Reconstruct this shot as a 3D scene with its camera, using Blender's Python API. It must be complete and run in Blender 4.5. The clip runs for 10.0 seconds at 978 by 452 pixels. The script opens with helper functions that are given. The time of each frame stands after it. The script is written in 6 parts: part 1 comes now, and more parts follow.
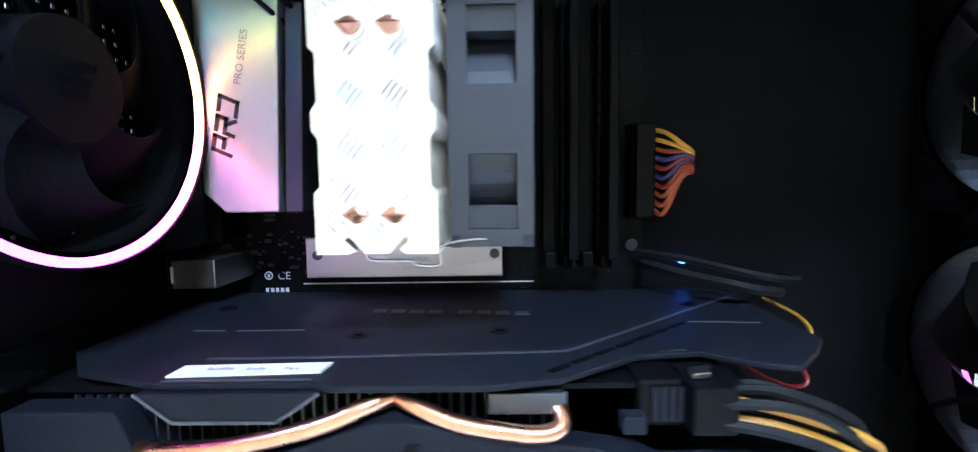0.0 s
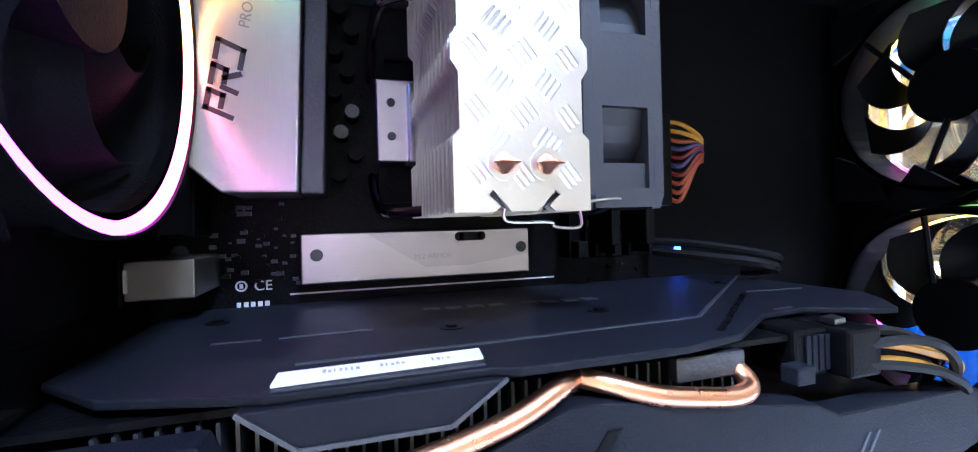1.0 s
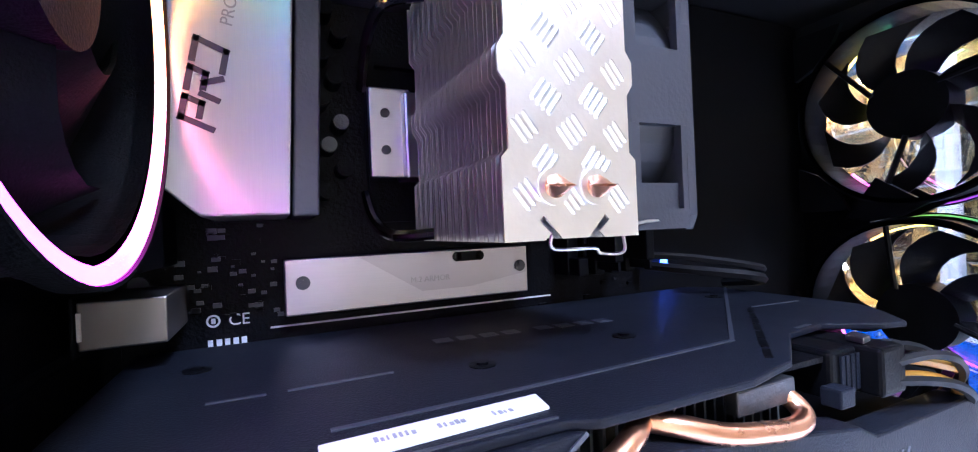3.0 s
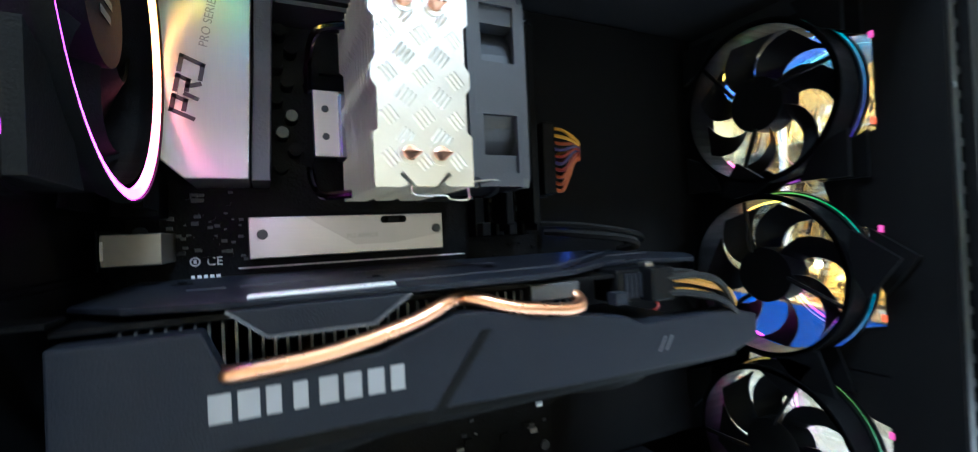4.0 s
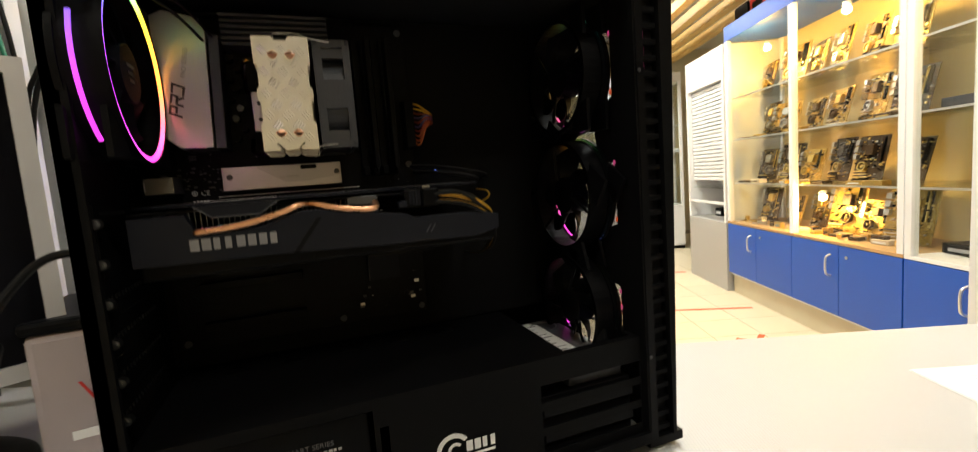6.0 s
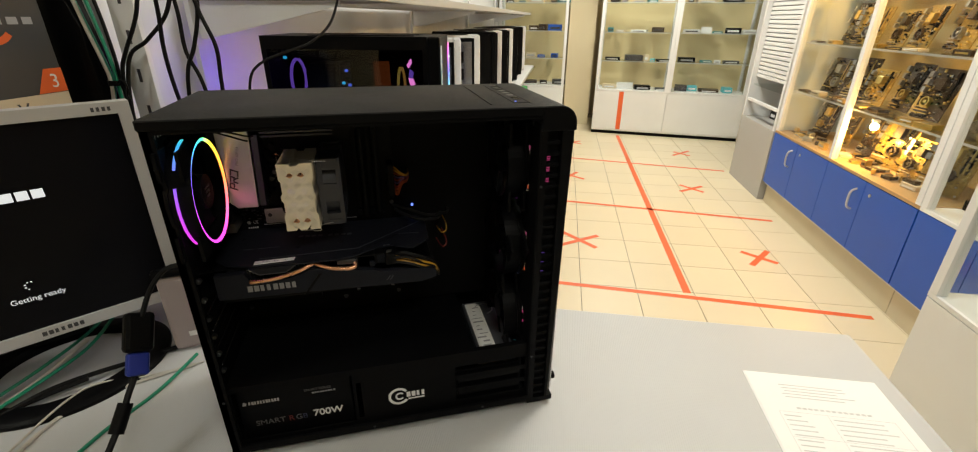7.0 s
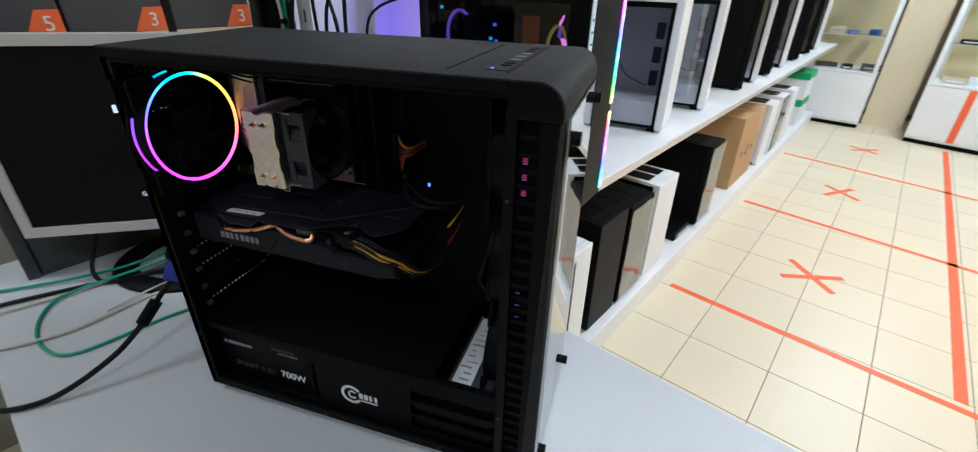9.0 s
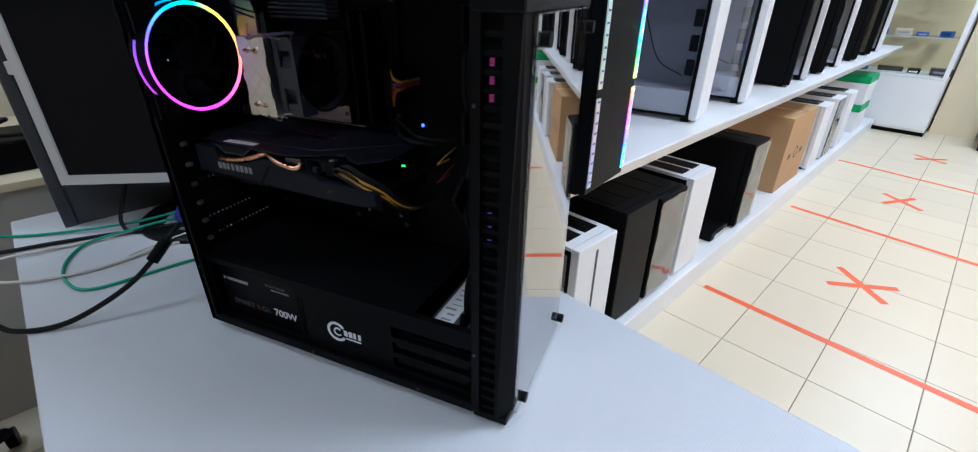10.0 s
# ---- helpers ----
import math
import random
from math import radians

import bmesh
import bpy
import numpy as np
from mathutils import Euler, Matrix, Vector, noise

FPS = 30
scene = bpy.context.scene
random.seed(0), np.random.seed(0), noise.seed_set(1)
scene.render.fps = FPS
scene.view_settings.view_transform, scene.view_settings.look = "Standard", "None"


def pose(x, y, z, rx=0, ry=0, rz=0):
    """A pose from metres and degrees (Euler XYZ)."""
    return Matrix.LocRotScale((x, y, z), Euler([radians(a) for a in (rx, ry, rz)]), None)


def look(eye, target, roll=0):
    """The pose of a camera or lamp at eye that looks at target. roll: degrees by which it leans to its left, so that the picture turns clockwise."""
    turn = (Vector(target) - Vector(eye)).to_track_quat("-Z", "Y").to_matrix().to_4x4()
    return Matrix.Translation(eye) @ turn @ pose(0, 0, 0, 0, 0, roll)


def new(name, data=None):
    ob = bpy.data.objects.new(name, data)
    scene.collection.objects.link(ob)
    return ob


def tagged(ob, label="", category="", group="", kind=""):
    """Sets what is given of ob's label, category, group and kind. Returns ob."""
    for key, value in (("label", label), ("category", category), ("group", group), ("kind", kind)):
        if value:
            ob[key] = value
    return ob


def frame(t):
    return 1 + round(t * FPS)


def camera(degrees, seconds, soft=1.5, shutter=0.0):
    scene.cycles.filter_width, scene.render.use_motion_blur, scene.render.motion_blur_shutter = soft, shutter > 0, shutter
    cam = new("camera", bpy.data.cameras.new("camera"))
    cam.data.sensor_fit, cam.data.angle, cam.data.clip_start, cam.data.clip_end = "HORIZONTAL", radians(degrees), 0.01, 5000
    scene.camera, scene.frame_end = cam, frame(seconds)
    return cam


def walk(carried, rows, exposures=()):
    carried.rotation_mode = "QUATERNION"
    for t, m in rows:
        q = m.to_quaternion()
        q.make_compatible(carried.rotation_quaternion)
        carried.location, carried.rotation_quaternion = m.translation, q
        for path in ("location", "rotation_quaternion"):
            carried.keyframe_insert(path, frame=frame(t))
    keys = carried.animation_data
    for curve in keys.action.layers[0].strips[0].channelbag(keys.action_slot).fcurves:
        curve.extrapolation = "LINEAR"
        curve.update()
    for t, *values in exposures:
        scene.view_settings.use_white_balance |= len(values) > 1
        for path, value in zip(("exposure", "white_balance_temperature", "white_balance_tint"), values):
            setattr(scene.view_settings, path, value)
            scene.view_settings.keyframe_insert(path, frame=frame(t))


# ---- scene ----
cam = camera(92.5, 10.0, soft=1.1, shutter=0.3)
PATH = [
    (0, (0.009, 0.031, 1.129), (-0.020, 2.023, 0.954), -0.8),
    (0.5, (-0.068, 0.054, 1.109), (0.303, 2.019, 1.065), -1.1),
    (1, (-0.078, 0.063, 1.104), (0.53, 1.968, 1.094), -1.6),
    (1.5, (-0.099, 0.082, 1.11), (0.653, 1.935, 1.112), -2.0),
    (2, (-0.096, 0.087, 1.111), (0.702, 1.921, 1.124), -2.1),
    (3.5, (-0.099, 0.08, 1.11), (0.759, 1.887, 1.116), -2.6),
    (4, (-0.087, 0.008, 1.089), (0.779, 1.811, 1.108), -2.6),
    (4.5, (-0.069, -0.073, 1.055), (0.804, 1.726, 1.041), -2.4),
    (5, (-0.051, -0.179, 1.033), (0.779, 1.639, 0.947), -4.7),
    (5.5, (-0.032, -0.24, 1.012), (0.741, 1.602, 0.901), -4.5),
    (5.7, (-0.036, -0.202, 1.013), (0.744, 1.638, 0.941), -5.3),
    (6.8, (0.052, -0.363, 1.35), (0.504, 1.409, 0.539), 0.4),
    (7, (0.064, -0.395, 1.353), (0.514, 1.376, 0.54), 0.5),
    (7.5, (0.097, -0.403, 1.352), (0.513, 1.365, 0.515), -0.0),
    (8, (0.176, -0.299, 1.317), (0.33, 1.476, 0.408), -0.1),
    (8.5, (0.262, -0.233, 1.333), (0.107, 1.537, 0.415), 1.8),
    (9, (0.356, -0.216, 1.326), (-0.165, 1.469, 0.384), 1.3),
    (9.5, (0.463, -0.251, 1.32), (-0.221, 1.382, 0.39), 2.1),
    (10, (0.426, -0.219, 1.246), (-0.263, 1.422, 0.334), 0.9),
]
EXPOSURES = [(0.0, 2.1, 4300, 4), (1.0, 2.15, 4350, 14), (1.5, 2.15, 4450, 5), (2.0, 2.2, 4400, 10), (3.5, 2.15, 4450, 25), (4.0, 1.85, 4550, -3), (4.5, 0.85, 5400, 6), (5.0, 0.25, 6200, 7), (5.7, 0.1, 6900, 5), (6.8, -0.48, 6850, 3), (7.5, -0.53, 6800, 2), (8.5, -0.45, 6000, 2), (9.2, -0.40, 5000, 5), (10.0, -0.43, 4850, 8)]
walk(cam, [(t, look(eye, target, roll)) for t, eye, target, roll in PATH], EXPOSURES)

# ---- light ----
world = bpy.data.worlds.new("world")
scene.world = world
world.use_nodes = True
world.node_tree.nodes["Background"].inputs[0].default_value = (0.75, 0.85, 1.0, 1)
world.node_tree.nodes["Background"].inputs[1].default_value = 0.05
ROOM = pose(0, 0, 0, 0, 0, -22.6)
TABLE = 0.7935


def lamp(name, u, v, z, sx, sy, watts, color):
    data = bpy.data.lights.new(name, "AREA")
    data.shape, data.size, data.size_y, data.energy, data.color = "RECTANGLE", sx, sy, watts, color
    ob = new(name, data)
    ob.matrix_world = ROOM @ pose(u, v, z)
    return ob


CEIL = 2.75
PANELS = [(0.95, -1.1), (0.95, 1.2), (0.95, 3.4), (0.95, 5.2), (-1.3, -0.9)]
for u, v in PANELS:
    lamp("ceiling_lamp", u, v, CEIL - 0.06, 0.56, 0.56, 50 if v > 5 else 36 if v > 0 else 12, (1.0, 0.97, 0.92))


def bulb(u, v, z, watts, color, r=0.03):
    data = bpy.data.lights.new("bulb_light", "POINT")
    data.energy, data.color, data.shadow_soft_size = watts, color, r
    ob = new("bulb_light", data)
    ob.matrix_world = ROOM @ pose(u, v, z)


# ---- materials ----
def nodes_of(name):
    m = bpy.data.materials.new(name)
    m.use_nodes = True
    return m, m.node_tree.nodes, m.node_tree.links


def mat(name, color, rough=0.5, metal=0.0, var=0.15, scale=40.0, bump=0.0, bscale=400.0, stretch=(1, 1, 1), clear=0.0, each=0.0, rvar=0.15):
    """Principled surface with stains at one scale and grain at a finer one."""
    m, n, l = nodes_of(name)
    b = n["Principled BSDF"]
    b.inputs["Metallic"].default_value = metal
    b.inputs["Coat Weight"].default_value = clear
    co = n.new("ShaderNodeTexCoord")
    mp = n.new("ShaderNodeMapping")
    mp.inputs["Scale"].default_value = stretch
    l.new(co.outputs["Object"], mp.inputs[0])
    big, fine = n.new("ShaderNodeTexNoise"), n.new("ShaderNodeTexNoise")
    big.inputs["Scale"].default_value, fine.inputs["Scale"].default_value = scale, bscale
    big.inputs["Detail"].default_value, fine.inputs["Detail"].default_value = 4, 3
    l.new(mp.outputs[0], big.inputs[0])
    l.new(mp.outputs[0], fine.inputs[0])
    mix = n.new("ShaderNodeMix")
    mix.data_type = "RGBA"
    mix.inputs[6].default_value = (*[c * (1 - var) for c in color], 1)
    mix.inputs[7].default_value = (*[min(1, c * (1 + var)) for c in color], 1)
    l.new(big.outputs[0], mix.inputs[0])
    out = mix.outputs[2]
    if each:
        info, hsv, mr = n.new("ShaderNodeObjectInfo"), n.new("ShaderNodeHueSaturation"), n.new("ShaderNodeMapRange")
        mr.inputs[3].default_value, mr.inputs[4].default_value = 1 - each, 1 + each
        l.new(info.outputs["Random"], mr.inputs[0])
        l.new(mr.outputs[0], hsv.inputs["Value"])
        l.new(out, hsv.inputs["Color"])
        out = hsv.outputs[0]
    l.new(out, b.inputs["Base Color"])
    rr = n.new("ShaderNodeMapRange")
    rr.inputs[3].default_value, rr.inputs[4].default_value = max(0.02, rough * (1 - rvar)), min(1, rough * (1 + rvar))
    l.new(big.outputs[0], rr.inputs[0])
    l.new(rr.outputs[0], b.inputs["Roughness"])
    if max(color) < 0.03:
        b.inputs["Specular IOR Level"].default_value = 0.08
    if bump:
        bp = n.new("ShaderNodeBump")
        bp.inputs["Strength"].default_value, bp.inputs["Distance"].default_value = bump, 0.001
        l.new(fine.outputs[0], bp.inputs["Height"])
        l.new(bp.outputs[0], b.inputs["Normal"])
    return m


def glow(name, color, strength):
    m, n, l = nodes_of(name)
    b = n["Principled BSDF"]
    b.inputs["Base Color"].default_value = (0.02, 0.02, 0.02, 1)
    b.inputs["Emission Color"].default_value = (*color, 1)
    b.inputs["Emission Strength"].default_value = strength
    return m


def rainbow(name, strength, turn, axis="YZ", steps=3.0, sat=0.92):
    """Addressable light ring or strip: the hue runs round the ring."""
    m, n, l = nodes_of(name)
    b = n["Principled BSDF"]
    b.inputs["Base Color"].default_value = (0.6, 0.6, 0.6, 1)
    co, sep, at, mr, hsv = (n.new("ShaderNodeTexCoord"), n.new("ShaderNodeSeparateXYZ"), n.new("ShaderNodeMath"),
                            n.new("ShaderNodeMath"), n.new("ShaderNodeCombineColor"))
    l.new(co.outputs["Object"], sep.inputs[0])
    hsv.mode = "HSV"
    if axis == "YZ":
        at.operation = "ARCTAN2"
        l.new(sep.outputs[2], at.inputs[0])
        l.new(sep.outputs[1], at.inputs[1])
        mr.operation = "MULTIPLY_ADD"
        mr.inputs[1].default_value, mr.inputs[2].default_value = 1 / (2 * math.pi), turn
        l.new(at.outputs[0], mr.inputs[0])
    else:
        mr.operation = "MULTIPLY_ADD"
        mr.inputs[1].default_value, mr.inputs[2].default_value = steps, turn
        l.new(sep.outputs[2], mr.inputs[0])
    fr = n.new("ShaderNodeMath")
    fr.operation = "FRACT"
    l.new(mr.outputs[0], fr.inputs[0])
    l.new(fr.outputs[0], hsv.inputs[0])
    hsv.inputs[1].default_value, hsv.inputs[2].default_value = sat, 1.0
    l.new(hsv.outputs[0], b.inputs["Emission Color"])
    b.inputs["Emission Strength"].default_value = strength
    return m


HUES = ((0.0, 1.0, 0.26, 0.06), (0.08, 1.0, 0.42, 0.05), (0.16, 0.9, 0.75, 0.05), (0.22, 0.1, 0.9, 0.35), (0.30, 0.05, 0.5, 1.0),
        (0.42, 0.2, 0.12, 1.0), (0.55, 0.75, 0.05, 1.0), (0.78, 1.0, 0.05, 0.6), (0.92, 1.0, 0.13, 0.2), (1.0, 1.0, 0.26, 0.06))


def huering(name, strength):
    """Light ring round its own x: orange, green, blue, violet and magenta in turn."""
    m, n, l = nodes_of(name)
    b = n["Principled BSDF"]
    b.inputs["Base Color"].default_value = (0.04, 0.04, 0.04, 1)
    co, sep, an, mr, fr, ramp = (n.new("ShaderNodeTexCoord"), n.new("ShaderNodeSeparateXYZ"), n.new("ShaderNodeMath"), n.new("ShaderNodeMath"), n.new("ShaderNodeMath"), n.new("ShaderNodeValToRGB"))
    an.operation, mr.operation, fr.operation = "ARCTAN2", "MULTIPLY", "FRACT"
    mr.inputs[1].default_value = 1 / (2 * math.pi)
    l.new(co.outputs["Object"], sep.inputs[0])
    l.new(sep.outputs[2], an.inputs[0])
    l.new(sep.outputs[1], an.inputs[1])
    l.new(an.outputs[0], mr.inputs[0])
    l.new(mr.outputs[0], fr.inputs[0])
    l.new(fr.outputs[0], ramp.inputs[0])
    el = ramp.color_ramp.elements
    while len(el) < len(HUES):
        el.new(0.5)
    for e, (p, *c) in zip(el, HUES):
        e.position = p
        e.color = (*c, 1)
    l.new(ramp.outputs[0], b.inputs["Emission Color"])
    b.inputs["Emission Strength"].default_value = strength
    return m


def glassy(name, color, rough=0.02, alpha=0.12, spec=0.5):
    """Thin pane: mostly clear, with a true reflection."""
    m, n, l = nodes_of(name)
    n.remove(n["Principled BSDF"])
    tr, gl, mx, fr = (n.new("ShaderNodeBsdfTransparent"), n.new("ShaderNodeBsdfGlossy"), n.new("ShaderNodeMixShader"), n.new("ShaderNodeLayerWeight"))
    tr.inputs[0].default_value = (*color, 1)
    gl.inputs["Roughness"].default_value = rough
    pw, ad = n.new("ShaderNodeMath"), n.new("ShaderNodeMath")
    pw.operation, ad.operation, ad.use_clamp = "POWER", "MULTIPLY_ADD", True
    pw.inputs[1].default_value = 5.0
    ad.inputs[1].default_value, ad.inputs[2].default_value = 0.7, alpha
    fr.inputs[0].default_value = 0.5
    l.new(fr.outputs["Facing"], pw.inputs[0])
    l.new(pw.outputs[0], ad.inputs[0])
    l.new(ad.outputs[0], mx.inputs[0])
    l.new(tr.outputs[0], mx.inputs[1])
    l.new(gl.outputs[0], mx.inputs[2])
    l.new(mx.outputs[0], n["Material Output"].inputs[0])
    return m


def ribbed(name, color, rough, waves, depth):
    m = mat(name, color, rough, 0, 0.05, 6)
    n, l = m.node_tree.nodes, m.node_tree.links
    co, w, bp = n.new("ShaderNodeTexCoord"), n.new("ShaderNodeTexWave"), n.new("ShaderNodeBump")
    w.inputs["Scale"].default_value = waves
    l.new(co.outputs["Object"], w.inputs[0])
    bp.inputs["Strength"].default_value, bp.inputs["Distance"].default_value = depth, 0.0006
    l.new(w.outputs["Fac"], bp.inputs["Height"])
    l.new(bp.outputs[0], n["Principled BSDF"].inputs["Normal"])
    return m


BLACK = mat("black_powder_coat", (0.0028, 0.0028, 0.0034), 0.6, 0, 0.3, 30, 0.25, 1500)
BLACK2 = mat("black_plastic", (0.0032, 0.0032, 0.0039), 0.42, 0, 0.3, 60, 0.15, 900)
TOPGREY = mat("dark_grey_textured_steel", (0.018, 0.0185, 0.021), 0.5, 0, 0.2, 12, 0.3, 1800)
GLOSSBLACK = mat("gloss_black_plastic", (0.005, 0.005, 0.0055), 0.12, 0, 0.3, 20)
PCB = mat("black_circuit_board", (0.004, 0.004, 0.005), 0.42, 0, 0.5, 250, 0.4, 700)
SILVER = mat("brushed_aluminium", (0.72, 0.72, 0.75), 0.34, 1.0, 0.08, 60, 0.25, 900, (60, 1, 1))
FIN = mat("fin_aluminium", (0.78, 0.78, 0.8), 0.3, 1.0, 0.1, 50, 0.1, 500)
STEEL = mat("steel", (0.55, 0.55, 0.57), 0.3, 1.0, 0.15, 80, 0.1, 600)
DARKSTEEL = mat("dark_chrome", (0.32, 0.31, 0.33), 0.14, 1.0, 0.2, 60)
PORTM = mat("dull_port_metal", (0.34, 0.32, 0.31), 0.38, 1.0, 0.2, 60)
COPPER = mat("copper", (0.78, 0.42, 0.26), 0.28, 1.0, 0.18, 70, 0.08, 400)
SHROUD = mat("slate_grey_plastic", (0.0115, 0.0126, 0.0182), 0.42, 0, 0.12, 50, 0.2, 1500)
SHROUD2 = mat("grey_line_paint", (0.045, 0.048, 0.062), 0.4, 0, 0.1, 50)
FANGREY = mat("light_grey_fan_plastic", (0.024, 0.026, 0.036), 0.5, 0, 0.08, 60, 0.1, 700)
PLATE = mat("anodised_silver_plate", (0.6, 0.58, 0.64), 0.36, 1.0, 0.06, 90, 0.15, 800, (1, 1, 30))
BAND = mat("darker_anodised_band", (0.5, 0.48, 0.54), 0.4, 1.0, 0.06, 90)
INKDARK = mat("dark_print", (0.05, 0.05, 0.06), 0.5)
INKLIGHT = mat("pale_print", (0.75, 0.75, 0.78), 0.5)
INKGREY = mat("grey_print", (0.35, 0.35, 0.38), 0.5)
LABEL = mat("white_paper_label", (0.85, 0.85, 0.86), 0.55, 0, 0.03, 30)
DRIVELID = mat("drive_lid_metal", (0.15, 0.155, 0.18), 0.36, 0.6, 0.15, 60, 0.2, 600)
HDDGREY = mat("cast_grey_metal", (0.07, 0.073, 0.085), 0.4, 0.6, 0.15, 60, 0.2, 600)
GOLD = mat("gold_contact", (0.9, 0.66, 0.25), 0.3, 1.0, 0.1, 100)
WHITEPL = mat("white_plastic", (0.78, 0.79, 0.82), 0.4, 0, 0.04, 10)
WHITEMEL = mat("white_melamine", (0.78, 0.79, 0.81), 0.36, 0, 0.05, 4, 0.05, 300)
BLUEMEL = mat("blue_melamine", (0.006, 0.085, 0.5), 0.42, 0, 0.08, 4, 0.05, 300)
GREYMEL = mat("grey_melamine", (0.42, 0.41, 0.4), 0.5, 0, 0.06, 5, 0.05, 300)
ALU = mat("satin_aluminium_profile", (0.72, 0.72, 0.72), 0.35, 0.8, 0.08, 15)
# cream paint, with the cabinets' warm light mixed into its yellow
WALL = mat("warm_lit_cream_paint", (0.72, 0.63, 0.44), 0.75, 0, 0.06, 2, 0.15, 120)
WALLW = mat("white_wall_panel", (0.74, 0.75, 0.78), 0.5, 0, 0.05, 3, 0.05, 200)
CEILM = mat("white_ceiling_paint", (0.8, 0.78, 0.72), 0.8, 0, 0.05, 2)
WOOD = mat("yellow_pine", (0.62, 0.4, 0.14), 0.5, 0, 0.3, 6, 0.2, 60, (1, 12, 12))
TILE = mat("cream_floor_tile", (0.71, 0.63, 0.47), 0.38, 0, 0.012, 7, 0.04, 90, each=0.03)
GROUT = mat("dark_grout", (0.27, 0.23, 0.18), 0.85, 0, 0.3, 30)
TAPE = mat("red_orange_floor_tape", (0.78, 0.13, 0.035), 0.45, 0, 0.14, 14, 0.1, 100)
TABLETOP = ribbed("ribbed_grey_desk_laminate", (0.52, 0.53, 0.56), 0.42, 95, 0.25)
PAPER = mat("white_office_paper", (0.88, 0.88, 0.9), 0.7, 0, 0.02, 8)
CARD = mat("brown_cardboard", (0.45, 0.28, 0.13), 0.75, 0, 0.12, 8, 0.15, 150)
BOXGREY = mat("dark_grey_printed_card", (0.05, 0.05, 0.055), 0.45, 0, 0.1, 10)
BOXORANGE = mat("orange_printed_card", (0.75, 0.13, 0.03), 0.45, 0, 0.08, 10)
BOXBEIGE = mat("beige_printed_card", (0.62, 0.52, 0.38), 0.5, 0, 0.08, 10)
SCREEN = mat("black_lcd_screen", (0.006, 0.006, 0.008), 0.22, 0, 0.1, 10)
SILVERPL = mat("silver_grey_plastic", (0.55, 0.55, 0.58), 0.35, 0.3, 0.05, 15)
GREENC = mat("green_cable_sheath", (0.015, 0.25, 0.15), 0.45, 0, 0.12, 40)
BLACKC = mat("black_cable_sheath", (0.012, 0.012, 0.013), 0.45, 0, 0.2, 40)
GREYC = mat("grey_cable_sheath", (0.5, 0.48, 0.45), 0.5, 0, 0.1, 40)
BLUEPL = mat("blue_connector_plastic", (0.012, 0.03, 0.3), 0.4, 0, 0.1, 40)
YELLOWC = mat("yellow_wire", (0.5, 0.27, 0.02), 0.4, 0, 0.1, 60)
ORANGEC = mat("orange_wire", (0.27, 0.055, 0.012), 0.4, 0, 0.1, 60)
REDC = mat("red_wire", (0.2, 0.02, 0.015), 0.4, 0, 0.1, 60)
PURPLEC = mat("violet_wire", (0.06, 0.05, 0.2), 0.4, 0, 0.1, 60)
DARKGLASS = glassy("tinted_mirror_glass", (0.78, 0.8, 0.83), 0.012, 0.46)
PANE = glassy("clear_glass", (0.95, 0.97, 0.96), 0.01, 0.02)
SMOKE = glassy("smoked_glass", (0.45, 0.46, 0.5), 0.015, 0.03)
PALEGLASS = glassy("pale_glass", (0.85, 0.86, 0.9), 0.03, 0.15)
WRAP = glassy("clear_plastic_wrap", (0.75, 0.76, 0.78), 0.12, 0.3)
PLUM = mat("dull_pink_plastic", (0.42, 0.36, 0.38), 0.3, 0, 0.05, 10)
# amber of these boards includes the gold light of the cabinet lamps
GOLDPCB = mat("amber_lit_board", (0.46, 0.30, 0.085), 0.32, 0.6, 0.85, 70, 1.0, 220)
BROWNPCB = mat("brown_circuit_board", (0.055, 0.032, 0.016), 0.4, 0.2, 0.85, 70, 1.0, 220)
TEALCARD = mat("teal_printed_card", (0.03, 0.2, 0.22), 0.5, 0, 0.1, 10)
CYANCARD = mat("pale_cyan_printed_card", (0.12, 0.5, 0.58), 0.5, 0, 0.1, 10)
REDCARD = mat("red_printed_card", (0.6, 0.03, 0.03), 0.5, 0, 0.1, 10)
GREENCARD = mat("green_printed_card", (0.02, 0.33, 0.1), 0.5, 0, 0.1, 10)
# yellow of both cabinet boards holds the warm lamp glow on them
CABBACK = mat("warm_lit_cabinet_board", (0.60, 0.47, 0.24), 0.5, 0, 0.08, 6)
BACKCREAM = mat("warm_lit_cream_board", (0.74, 0.62, 0.36), 0.5, 0, 0.08, 6)
PLINTHCREAM = mat("cream_plinth_board", (0.62, 0.55, 0.40), 0.5, 0, 0.12, 5, 0.05, 300)
LAMPM = glow("lamp_diffuser", (1.0, 0.96, 0.88), 9.0)
BULBM = glow("warm_bulb", (1.0, 0.75, 0.35), 40.0)
RING = huering("rgb_light_ring", 3.8)
RINGB = rainbow("rgb_light_ring_front", 0.16, 0.1)
RINGARC = huering("rgb_light_arc", 1.6)
FRONTARC = huering("rgb_front_arc", 1.4)
PALEPRINT = mat("pale_toner_print", (0.62, 0.62, 0.65), 0.6)
INKMID = mat("mid_grey_print", (0.2, 0.2, 0.22), 0.5)
DEEPRED = mat("deep_red_print", (0.12, 0.01, 0.008), 0.5)
DEEPBLUE = mat("deep_blue_print", (0.008, 0.015, 0.06), 0.5)
